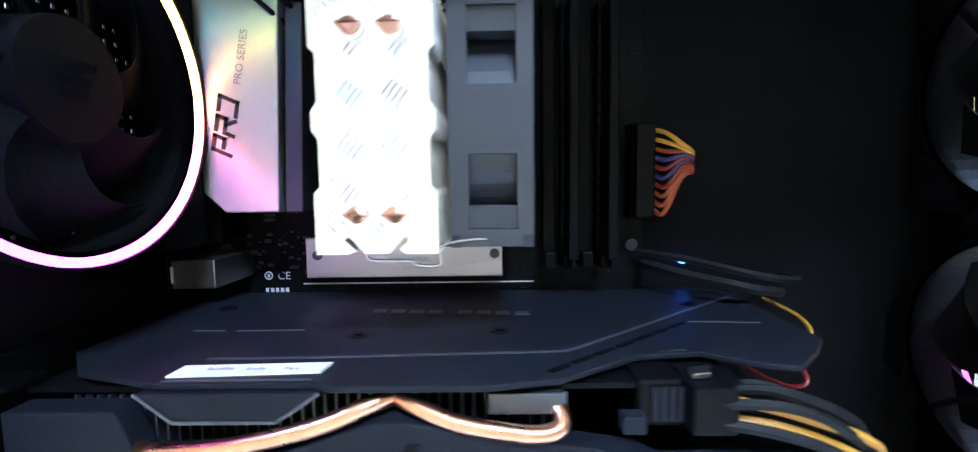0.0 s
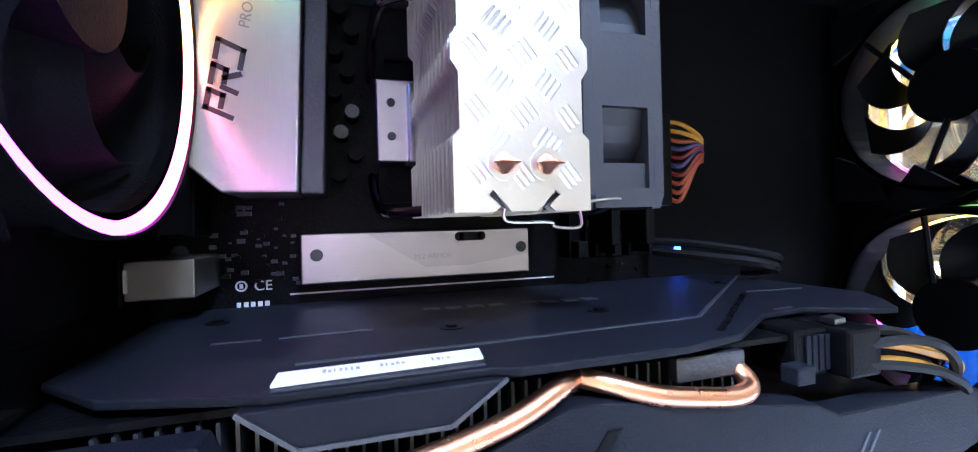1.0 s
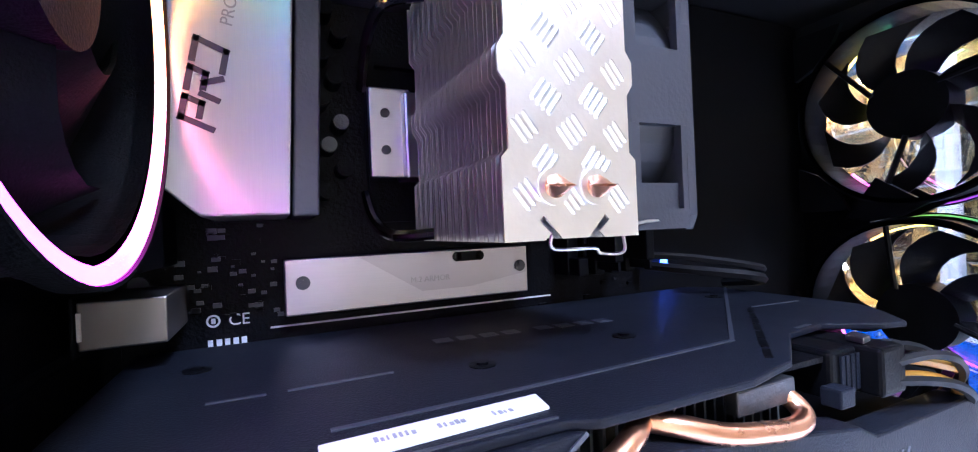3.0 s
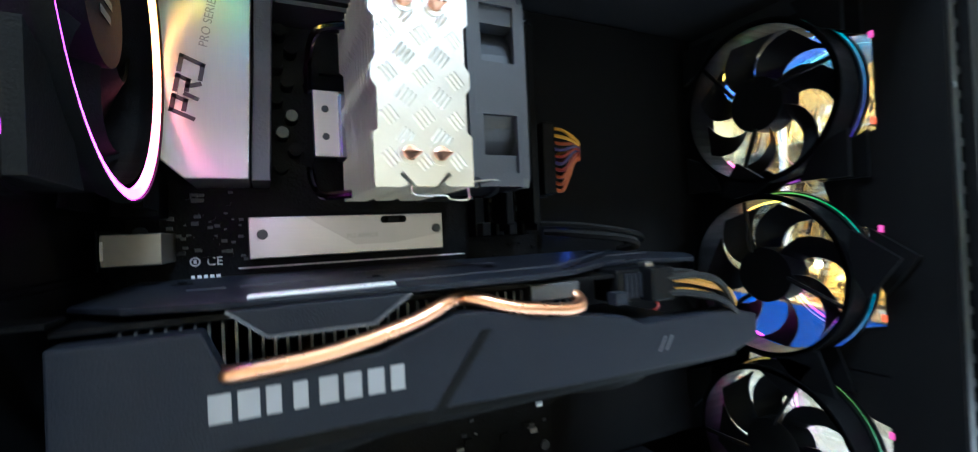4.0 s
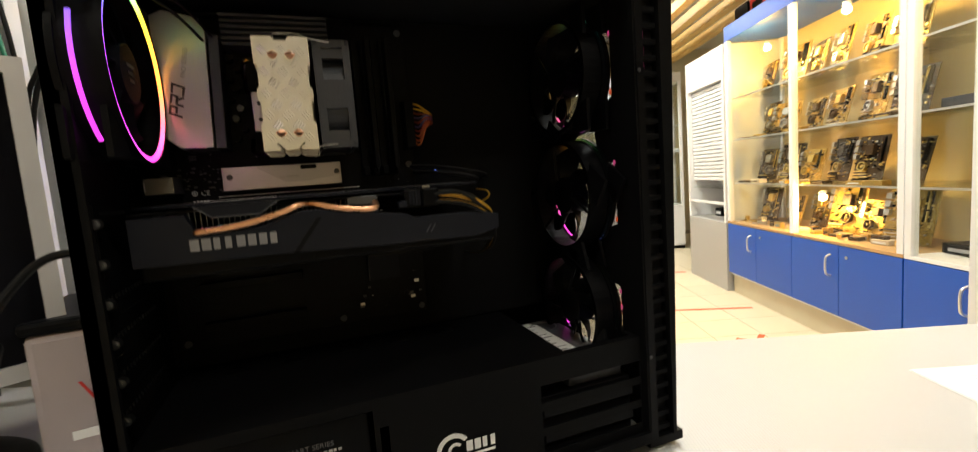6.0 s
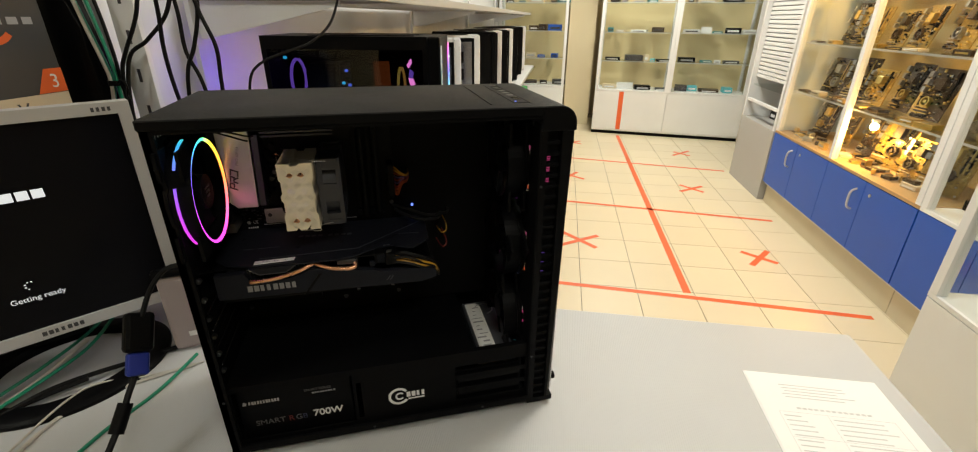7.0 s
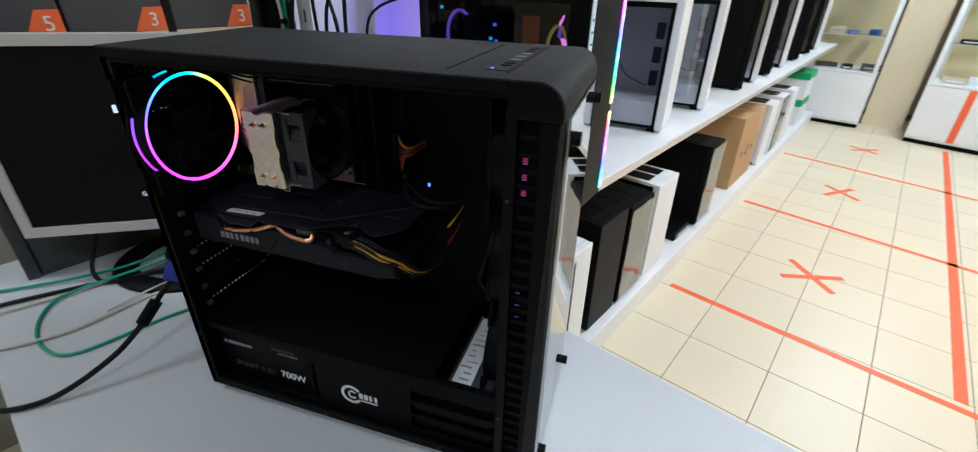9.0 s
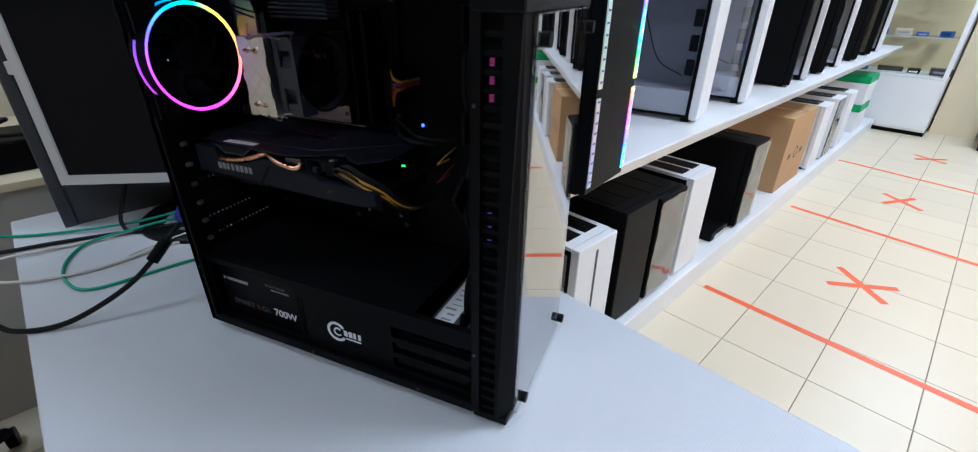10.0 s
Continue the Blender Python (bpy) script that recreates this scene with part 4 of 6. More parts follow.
def cooler_fan():
    f = thing("cooler_fan", "light grey plastic fan clipped to the cpu cooler", "fan", pose(0.012, 0.235, 1.1505))
    xa, xb, ya, yb, za, zb = -0.0065, 0.0220, 0.1895, 0.2795, 1.1075, 1.1945
    cy, cz = (ya + yb) / 2, (za + zb) / 2
    bm = bmesh.new()
    h, r = (yb - ya) / 2, 0.0415
    for x in (xa, xb - 0.0035):
        ringmesh(bm, "x", (cy, cz), r, h - 0.0005, x, x + 0.0035, 48)
        for sy in (-1, 1):
            for sz in (-1, 1):
                prism(bm, [(cy + sy * a, cz + sz * b) for a, b in ((h - 0.002, h - 0.0015), (h, h - 0.006), (h, 0.020), (0.036, 0.022), (0.022, 0.036), (0.020, h - 0.0015))], "x", x + 0.0001, x + 0.0034)
    ringmesh(bm, "x", (cy, cz), r, r + 0.0018, xa, xb, 48)
    for sy in (-1, 1):
        for sz in (-1, 1):
            B(bm, xa + 0.003, xb - 0.003, *sorted((cy + sy * (h - 0.0020), cy + sy * (h - 0.012))), *sorted((cz + sz * (h - 0.016), cz + sz * (h - 0.0155 + 0.012))))
    for sy in (0, 1):
        p, q = (ya, ya + 0.003) if not sy else (yb - 0.003, yb)
        B(bm, xa + 0.0034, xb - 0.0034, p, q, cz - 0.0115, cz + 0.0115)
        for e, f2 in ((za + 0.0005, za + 0.0065), (zb - 0.0065, zb - 0.0005)):
            B(bm, xa + 0.0034, xb - 0.0034, p, q, e, f2)
        B(bm, xa, xa + 0.0065, p + 0.0001, q, za + 0.0065, zb - 0.0065)
        B(bm, xb - 0.0055, xb, p + 0.0001, q, za + 0.0065, zb - 0.0065)
    part_frame = wpart("frame", bm, FANGREY, f)
    bm = bmesh.new()
    disc(bm, "x", (cy, cz), 0.017, xa + 0.003, xb - 0.003, 32)
    wpart("hub", bm, BLACK2, f, "", True)
    for k in range(9):
        t = 2 * math.pi * k / 9
        bm = bmesh.new()
        rows = []
        for i in range(5):
            q = i / 4
            rad = 0.0165 + 0.0238 * q
            rows.append([bm.verts.new((xa + 0.0125 + s * (0.007 - 0.002 * q) + e, cy + rad * math.cos(t + 0.4 * q + s * 0.28), cz + rad * math.sin(t + 0.4 * q + s * 0.28))) for s, e in ((-1, 0), (1, 0), (1, 0.001), (-1, 0.001))])
        for a, b in zip(rows, rows[1:]):
            for i in range(4):
                bm.faces.new((a[i], a[(i + 1) % 4], b[(i + 1) % 4], b[i]))
        bmesh.ops.recalc_face_normals(bm, faces=bm.faces[:])
        wpart("blade", bm, BLACK2, f, "", True)


cooler_fan()


def graphics_card():
    g = thing("graphics_card", "dark grey two-fan graphics card with a bare copper heat pipe", "graphics card", pose(-0.01, 0.28, 1.04))
    zt = 1.0715
    # back plate on top, with a stepped front edge and a cut end
    bp = wpart("backplate", poly([(-0.142, 0.284), (-0.142, 0.192), (-0.125, 0.1740), (-0.093, 0.1640), (-0.046, 0.1640), (-0.040, 0.1610), (0.006, 0.1610), (0.028, 0.1660), (0.056, 0.1840), (0.078, 0.1870), (0.094, 0.1760), (0.104, 0.1735), (0.118, 0.1870), (0.128, 0.2000), (0.130, 0.272), (0.118, 0.284)], "z", zt - 0.0022, zt, 0.0006), SHROUD, g, "slate grey back plate with raised lines")
    for a, b, w in (((-0.089, 0.1835), (-0.043, 0.1845), 0.0007), ((-0.043, 0.1845), (0.033, 0.1880), 0.0007), ((0.033, 0.1880), (0.129, 0.2665), 0.0007), ((-0.114, 0.2150), (-0.101, 0.2145), 0.0005), ((-0.096, 0.2145), (-0.069, 0.2150), 0.0005), ((-0.092, 0.1655), (-0.047, 0.1660), 0.0004), ((0.088, 0.2215), (0.116, 0.2190), 0.0005)):
        d = Vector((b[0] - a[0], b[1] - a[1]))
        n = Vector((-d.y, d.x)).normalized() * w
        wpart("raised_line", poly([(a[0] + n.x, a[1] + n.y), (b[0] + n.x, b[1] + n.y), (b[0] - n.x, b[1] - n.y), (a[0] - n.x, a[1] - n.y)], "z", zt, zt + 0.0004), SHROUD2, bp)
    for x, y in ((-0.045, 0.208), (0.010, 0.212), (0.1, 0.25), (-0.12, 0.25)):
        bm = bmesh.new()
        disc(bm, "z", (x, y), 0.0040, zt, zt + 0.0003, 20)
        disc(bm, "z", (x, y), 0.0018, zt + 0.0003, zt + 0.001, 8)
        wpart("backplate_screw", bm, BLACK2, bp, "", True)
    for k in range(7):
        x, y = 0.0255 + 0.0089 * k, 0.1695 + 0.0073 * k
        wpart("edge_vent", poly([(x, y), (x + 0.0066, y + 0.0054), (x + 0.0052, y + 0.0070), (x - 0.0014, y + 0.0016)], "z", zt, zt + 0.0003), BLACK2, bp)
    bm = bmesh.new()
    for k in range(8):
        x = -0.048 + k * 0.0086 + (0.005 if k > 3 else 0)
        B(bm, x, x + 0.0062, 0.2395 - 0.0008 * k, 0.2455 - 0.0008 * k, zt, zt + 0.0002)
        B(bm, x + 0.0014, x + 0.0048, 0.2410 - 0.0008 * k, 0.2436 - 0.0008 * k, zt + 0.0002, zt + 0.0003)
    wpart("backplate_writing", bm, SHROUD2, bp)
    # sticker
    st = wpart("sticker", poly([(-0.0925, 0.1680), (-0.0460, 0.1708), (-0.0447, 0.1788), (-0.0920, 0.1768)], "z", zt, zt + 0.0006), LABEL, bp, "white serial sticker")
    bm = bmesh.new()
    r = random.Random(6)
    for x0, n in ((-0.0825, 7), (-0.0700, 5), (-0.0580, 4)):
        for k in range(n):
            B(bm, x0 + 0.0012 * k, x0 + 0.0012 * k + r.uniform(0.0003, 0.0009), 0.1725, 0.1725 + r.uniform(0.0008, 0.0022), zt + 0.0006, zt + 0.0008)
    wpart("sticker_bars", bm, INKGREY, st)
    # circuit board, fins and shroud below
    wpart("circuit_board", box(-0.140, 0.085, 0.172, 0.2900, 1.0655, 1.0672), PCB, g)
    bm = bmesh.new()
    for k in range(44):
        B(bm, -0.125 + 0.0036 * k, -0.1242 + 0.0036 * k, 0.172, 0.268, 1.040, 1.0645)
    tagged(wpart("fin_pack", bm, HDDGREY, g, "thin steel fins"), kind="stuff")
    y = 0.1615
    wpart("front_shroud", poly([(-0.138, 1.030), (-0.138, 1.0640), (-0.104, 1.0640), (-0.098, 1.0500), (-0.055, 1.0510), (-0.028, 1.0600), (-0.018, 1.0600), (0.050, 1.0500), (0.058, 1.0460), (0.115, 1.0460), (0.132, 1.0420), (0.132, 1.0300), (0.112, 1.0245), (0.020, 1.0265), (-0.050, 1.0290)], "y", y, y + 0.010, 0.0008), SHROUD, g, "slate grey faceted shroud")
    vis = [(-0.0980, 1.0692), (-0.0870, 1.0605), (-0.0560, 1.0605), (-0.0430, 1.0692)]
    visor = wpart("upper_visor", poly(vis, "y", y + 0.0004, y + 0.010, 0.0006), SHROUD, g)
    for a, b in zip(vis, vis[1:]):
        d = Vector((b[0] - a[0], b[1] - a[1]))
        n = Vector((-d.y, d.x)).normalized() * 0.0005
        wpart("raised_line", poly([(a[0] + n.x, a[1] + n.y), (b[0] + n.x, b[1] + n.y), (b[0] - n.x, b[1] - n.y), (a[0] - n.x, a[1] - n.y)], "y", y - 0.0001, y + 0.0004), SHROUD2, visor)
    wpart("under_shroud", box(-0.138, 0.132, 0.1725, 0.272, 1.0180, 1.0350, 0.003), BLACK2, g)
    for x in (-0.075, 0.055):
        bm = bmesh.new()
        ringmesh(bm, "z", (x, 0.222), 0.043, 0.0455, 1.0150, 1.0180, 48)
        cf = wpart("card_fan", bm, BLACK2, g)
        bm = bmesh.new()
        disc(bm, "z", (x, 0.222), 0.015, 1.0145, 1.0178, 24)
        wpart("hub", bm, BLACK2, cf)
        for k in range(9):
            t = 2 * math.pi * k / 9
            bm = bmesh.new()
            prism(bm, [(x + r * math.cos(t + o), 0.222 + r * math.sin(t + o)) for r, o in ((0.014, 0), (0.042, 0.25), (0.042, 0.62), (0.014, 0.42))], "z", 1.0155, 1.0165)
            wpart("blade", bm, BLACK2, cf)
    bm = bmesh.new()
    prism(bm, [(-0.040, 1.0245), (-0.036, 1.0245), (-0.014, 1.0535), (-0.018, 1.0535)], "y", y - 0.0003, y)
    wpart("shroud_slash", bm, BLACK2, g)
    bm = bmesh.new()
    bars(bm, -0.1030, y, 1.0380, 0.0590, 0.0082, 8, 0.28, 2)
    wpart("maker_sign", bm, INKMID, g, "grey printed block sign")
    bm = bmesh.new()
    for k in range(2):
        prism(bm, [(0.066 + 0.004 * k, 1.033), (0.067 + 0.004 * k, 1.033), (0.071 + 0.004 * k, 1.039), (0.070 + 0.004 * k, 1.039)], "y", y - 0.0003, y)
    wpart("shroud_mark", bm, SHROUD2, g)
    # copper heat pipe along the front
    wpart("heat_pipe", tubed([(-0.104, 0.174, 1.0500), (-0.100, 0.1655, 1.0505), (-0.094, 0.1618, 1.0515), (-0.070, 0.1610, 1.0535), (-0.045, 0.1612, 1.0590), (-0.030, 0.1640, 1.0640), (-0.022, 0.170, 1.0650)], 0.0027, 12, 8), COPPER, g, "bare copper heat pipe", True)
    wpart("heat_pipe", tubed([(-0.024, 0.171, 1.0650), (-0.016, 0.1655, 1.0635), (-0.004, 0.1622, 1.0600), (0.008, 0.1612, 1.0580), (0.020, 0.1612, 1.0566), (0.0265, 0.1626, 1.0574), (0.0280, 0.1660, 1.0600), (0.0255, 0.1705, 1.0630)], 0.0027, 12, 8), COPPER, g, "bare copper heat pipe", True)
    # bare metal corner pieces
    wpart("fin_block", box(0.006, 0.029, 0.1660, 0.1700, 1.0600, 1.0668, 0.0006), HDDGREY, g, "bare fin edge")
    wpart("fin_block", box(0.046, 0.053, 0.1640, 0.1700, 1.0545, 1.0600, 0.0006), SHROUD, g)
    wpart("fin_block", box(-0.125, -0.106, 0.1630, 0.1700, 1.0555, 1.0620, 0.0006), HDDGREY, g)
    # power socket in the notch
    wpart("power_socket", box(0.052, 0.066, 0.1700, 0.1870, 1.0540, 1.0690, 0.0012), BLACK2, g)
    for k in range(4):
        wpart("socket_pin_cell", box(0.0562 + 0.0026 * k, 0.0580 + 0.0026 * k, 0.1692, 0.1698, 1.0560, 1.0670), SHROUD, g)
    wpart("socket_clip", poly([(0.064, 0.1868), (0.074, 0.1875), (0.074, 0.1898), (0.065, 0.1890)], "z", 1.0700, 1.0716, 0.0004), STEEL, g, "small bright clip")
    wpart("plug_latch", poly([(0.068, 0.1690), (0.074, 0.1700), (0.076, 0.1760), (0.069, 0.1750)], "z", 1.0692, 1.0712, 0.0004), STEEL, g, "small bright latch")
    # slot bracket at the rear
    wpart("slot_bracket", box(-0.1560, -0.1545, 0.163, 0.290, 1.0200, 1.0750, 0.0003), BLACK, g)
    wpart("bracket_tab", box(-0.152, -0.138, 0.1640, 0.1780, 1.0690, 1.0705), BLACK, g)


graphics_card()


def wires(name, label, runs, m, plug=None):
    """A bundle of wires; runs are (material, radius, points)."""
    w = thing(name, label, "cable", m)
    for material, r, pts in runs:
        wpart("wire", tubed(pts, r, 6, 7), material, w, "", True)
    if plug:
        wpart("plug", box(*plug, 0.0012), BLACK2, w)
    return w


rnd = random.Random(11)
runs = []
for k in range(10):
    z = 1.1555 - 0.0044 * k
    mt = [YELLOWC, YELLOWC, ORANGEC, PURPLEC, REDC, PURPLEC, REDC, ORANGEC, ORANGEC, ORANGEC][k]
    o = rnd.uniform(-0.002, 0.002)
    runs.append((mt, 0.0012, [(0.0890, 0.272, z), (0.0935, 0.266 + o, z - 0.0022), (0.1000, 0.262 + o, 1.1435 + 0.42 * (z - 1.1435) - 0.001), (0.1065, 0.266, 1.1440 - 0.0011 * k), (0.1105, 0.280, 1.1440 - 0.0008 * k), (0.1120, 0.3050, 1.1430 - 0.0008 * k)]))
wires("main_power_cable", "bundle of orange, yellow and red wires plugged into the motherboard", runs, pose(0.1, 0.28, 1.12), (0.0800, 0.0895, 0.268, 0.2778, 1.111, 1.159))
runs = []
for k in range(8):
    y, z = 0.163 + 0.0042 * (k % 4), 1.0575 + 0.006 * (k // 4)
    mt = [BLACKC, YELLOWC, BLACKC, BLACKC, BLACKC, YELLOWC, BLACKC, BLACKC][k]
    o = rnd.uniform(-0.002, 0.002)
    runs.append((mt, 0.0017, [(0.076, y + 0.002, z), (0.090, y - 0.001, z + o), (0.102, y - 0.003, z - 0.003 + o), (0.115, 0.163 + o + 0.0024 * (k % 4), 1.046 + 0.0016 * k), (0.131, 0.175 + o + 0.002 * (k % 4), 1.034 + 0.0014 * k), (0.140, 0.200 + o, 1.012 + 0.001 * k), (0.142, 0.245, 0.996), (0.142, 0.3050, 0.990)]))
wires("card_power_cable", "black and yellow wires plugged into the graphics card", runs, pose(0.1, 0.18, 1.06), (0.0664, 0.0800, 0.1635, 0.1850, 1.0540, 1.0690))
runs = [(BLACKC, 0.0026, [(0.088, 0.283, 1.086), (0.100, 0.262, 1.084), (0.125, 0.245, 1.080), (0.150, 0.262, 1.074), (0.158, 0.29, 1.07)]),
        (BLACKC, 0.0020, [(0.085, 0.284, 1.092), (0.105, 0.268, 1.090), (0.135, 0.252, 1.084), (0.165, 0.272, 1.078), (0.17, 0.296, 1.075)])]
wires("braided_cable", "black braided cables behind the graphics card", runs, pose(0.12, 0.27, 1.08))
runs = [(BLACKC, 0.0012, [(-0.13, 0.20, 1.238), (-0.10, 0.215, 1.226), (-0.086, 0.245, 1.214), (-0.08, 0.285, 1.208)]),
        (BLACKC, 0.0012, [(-0.13, 0.205, 1.236), (-0.105, 0.222, 1.221), (-0.09, 0.25, 1.207), (-0.082, 0.287, 1.200)])]
wires("fan_cable", "thin black fan wires above the port cover", runs, pose(-0.1, 0.24, 1.22))
runs = [(YELLOWC, 0.0011, [(0.162, 0.297, 1.062), (0.163, 0.268, 1.060), (0.1606, 0.254, 1.055), (0.155, 0.262, 1.049), (0.152, 0.297, 1.045)]),
        (REDC, 0.0011, [(0.160, 0.297, 1.040), (0.162, 0.268, 1.037), (0.1600, 0.254, 1.031), (0.154, 0.262, 1.026), (0.151, 0.297, 1.023)])]
wires("drive_power_cable", "yellow and red wires looping at the tray", runs, pose(0.14, 0.29, 1.03))


def power_supply():
    p = thing("power_supply", "black power supply with white printed lettering behind the cover", "power supply", pose(-0.07, 0.22, Z0))
    wpart("body", box(-0.1455, 0.003, 0.1520, 0.2960, Z0, 0.8980, 0.0015), BLACK, p)
    side = wpart("side_label", box(-0.1440, 0.0015, 0.1512, 0.1519, 0.8120, 0.8960), BLACK2, p, "dark printed side label")
    y = 0.1511
    wtext("writing", "700W", 0.0160, face_y(-0.0530, y, 0.8308), INKLIGHT, side, 0.0001, 0.0003)
    wtext("writing", "SMART", 0.0125, face_y(-0.1290, y, 0.8305), INKDIM, side, 0.0001)
    for k, (ch, mt) in enumerate((("R", DEEPRED), ("G", INKDIM), ("B", DEEPBLUE))):
        wtext("writing", ch, 0.0125, face_y(-0.0860 + 0.0092 * k, y, 0.8303), mt, side, 0.0001)
    wtext("writing", "SMART SERIES", 0.0058, face_y(-0.0600, y, 0.8770), INKDIM, side, 0.0001)
    bm = bmesh.new()
    bars(bm, -0.132, y, 0.8690, 0.040, 0.0050, 11, 0.25, 8)
    prism(bm, [(-0.140, 0.8687), (-0.136, 0.8687), (-0.134, 0.8720), (-0.138, 0.8750)], "y", y - 0.0003, y)
    wpart("maker_sign", bm, INKGREY, side, "pale printed bars")
    bm = bmesh.new()
    bars(bm, -0.050, y, 0.8720, 0.032, 0.0022, 9, 0.25, 9)
    wpart("small_print", bm, INKGREY, side)


power_supply()


def hard_drive():
    h = thing("hard_drive", "grey metal hard drive with white label under the cover opening", "hard drive", pose(0.22, 0.225, 0.870))
    wpart("body", box(0.1885, 0.2485, 0.155, 0.296, 0.8702, 0.8880, 0.002), HDDGREY, h)
    wpart("lid", box(0.1905, 0.2465, 0.1575, 0.2935, 0.8880, 0.8915, 0.001), DRIVELID, h)
    bm = bmesh.new()
    ringmesh(bm, "z", (0.224, 0.270), 0.014, 0.016, 0.8915, 0.8920, 32, (-80, 160))
    wpart("lid_ridge", bm, STEEL, h)
    lab = wpart("label", poly([(0.1945, 0.1660), (0.2195, 0.1660), (0.2195, 0.2790), (0.2130, 0.2890), (0.1945, 0.2890)], "z", 0.8915, 0.8919), LABEL, h, "white printed label")
    r = random.Random(5)
    bm = bmesh.new()
    for k in range(11):
        B(bm, 0.1965 + 0.008 * r.random(), 0.2065 + 0.010 * r.random(), 0.171 + 0.0103 * k, 0.1722 + 0.0103 * k + 0.0025 * r.random(), 0.8919, 0.8921)
    wpart("label_bars", bm, INKGREY, lab)
    for x in (0.1925, 0.2445):
        for yy in (0.1595, 0.2915):
            bm = bmesh.new()
            disc(bm, "z", (x, yy), 0.0012, 0.8915, 0.8922, 8)
            wpart("screw", bm, STEEL, h)


hard_drive()


# ---- the shop ----
def at(u, v, z=0, turn=0):
    return ROOM @ pose(u, v, z, 0, 0, turn)


U0, U1, V0, V1 = -2.6, 4.2, -3.0, 7.2
solid("wall_west", box(-0.80, -0.70, 0.55, V1, 0, CEIL), WALLW, "white panelled wall behind the shelving", "wall", ROOM, kind="structure")
solid("wall_south_west", box(U0 - 0.1, U0, V0, 0.64, 0, CEIL), WALL, "cream painted wall", "wall", ROOM, kind="structure")
solid("wall_west_return", box(U0, -0.78, 0.55, 0.65, 0, CEIL), WALLW, "white wall panel behind the desk", "wall", ROOM, kind="structure")
solid("wall_east", box(U1, U1 + 0.1, V0, V1, 0, CEIL), WALL, "cream painted wall", "wall", ROOM, kind="structure")
solid("wall_north", box(-0.78, U1, V1, V1 + 0.1, 0, CEIL), WALL, "cream painted far wall", "wall", ROOM, kind="structure")
solid("wall_south", box(U0, U1, V0 - 0.1, V0, 0, CEIL), WALL, "cream painted wall", "wall", ROOM, kind="structure")
solid("ceiling", box(U0, U1, V0, V1, CEIL, CEIL + 0.1), CEILM, "off-white ceiling", "ceiling", ROOM, kind="structure")
for u, v in PANELS:
    p = thing("ceiling_light", "square white ceiling light panel", "ceiling light", at(u, v, CEIL - 0.05), "ceiling lights")
    bm = bmesh.new()
    for a, b, c, d in ((-0.3, 0.3, -0.3, -0.285), (-0.3, 0.3, 0.285, 0.3), (-0.3, -0.285, -0.285, 0.285), (0.285, 0.3, -0.285, 0.285)):
        B(bm, a, b, c, d, 0, 0.05)
    part("frame", bm, WHITEPL, p)
    part("diffuser", box(-0.285, 0.285, -0.285, 0.285, 0.012, 0.02), LAMPM, p)

# tape on the floor
def tape(pts, w, name, label, parent=None, m=None):
    (a, b), (c, d) = pts
    n = Vector((-(d - b), c - a)).normalized() * w / 2
    bm = poly([(a + n.x, b + n.y), (c + n.x, d + n.y), (c - n.x, d - n.y), (a - n.x, b - n.y)], "z", 0.0005, 0.0011)
    if parent:
        return part(name, bm, TAPE, parent, "")
    return solid(name, bm, TAPE, label, "floor tape", ROOM, "floor tape lines")


for a, b in (((-0.117, 1.985), (1.825, 1.870)), ((-0.125, 3.312), (1.815, 3.105)), ((-0.145, 4.650), (1.840, 4.354))):
    tape((a, b), 0.033, "floor_tape_line", "straight strip of red-orange tape across the floor tiles")
tape(((0.960, 1.965), (0.955, 5.74)), 0.041, "floor_tape_line", "long strip of red-orange tape along the aisle")
CROSSES = (((0.281, 2.660), (0.505, 2.440), (0.277, 2.445), (0.525, 2.630)), ((0.253, 4.040), (0.479, 3.861), (0.280, 3.820), (0.419, 4.075)),
           ((0.275, 5.322), (0.488, 5.208), (0.292, 5.170), (0.481, 5.351)), ((1.415, 2.537), (1.588, 2.405), (1.421, 2.354), (1.589, 2.573)),
           ((1.315, 3.848), (1.478, 3.677), (1.285, 3.664), (1.503, 3.838)), ((1.500, 5.030), (1.640, 4.880), (1.460, 4.865), (1.676, 5.090)))
for a, b, c, d in CROSSES:
    u, v = (a[0] + b[0]) / 2, (a[1] + b[1]) / 2
    x = thing("tape_cross", "cross of red-orange tape stuck on the floor tiles", "floor tape", at(u, v, 0), "tape crosses")
    tape(((a[0] - u, a[1] - v), (b[0] - u, b[1] - v)), 0.034, "strip", "", x)
    ob = tape(((c[0] - u, c[1] - v), (d[0] - u, d[1] - v)), 0.034, "strip", "", x)
    ob.location.z = 0.0007

# desk
d = thing("desk", "long desk with pale grey ribbed top", "desk", at(0, 0))
part("desktop", box(-0.845, 0.80, -0.142, 0.506, TABLE - 0.026, TABLE, 0.003), TABLETOP, d)
for u in (-0.80, 0.70):
    part("leg_panel", box(u, u + 0.02, -0.10, 0.46, 0, TABLE - 0.026), GREYMEL, d)
part("back_panel", box(-0.78, 0.70, 0.42, 0.438, 0.25, TABLE - 0.026), GREYMEL, d)

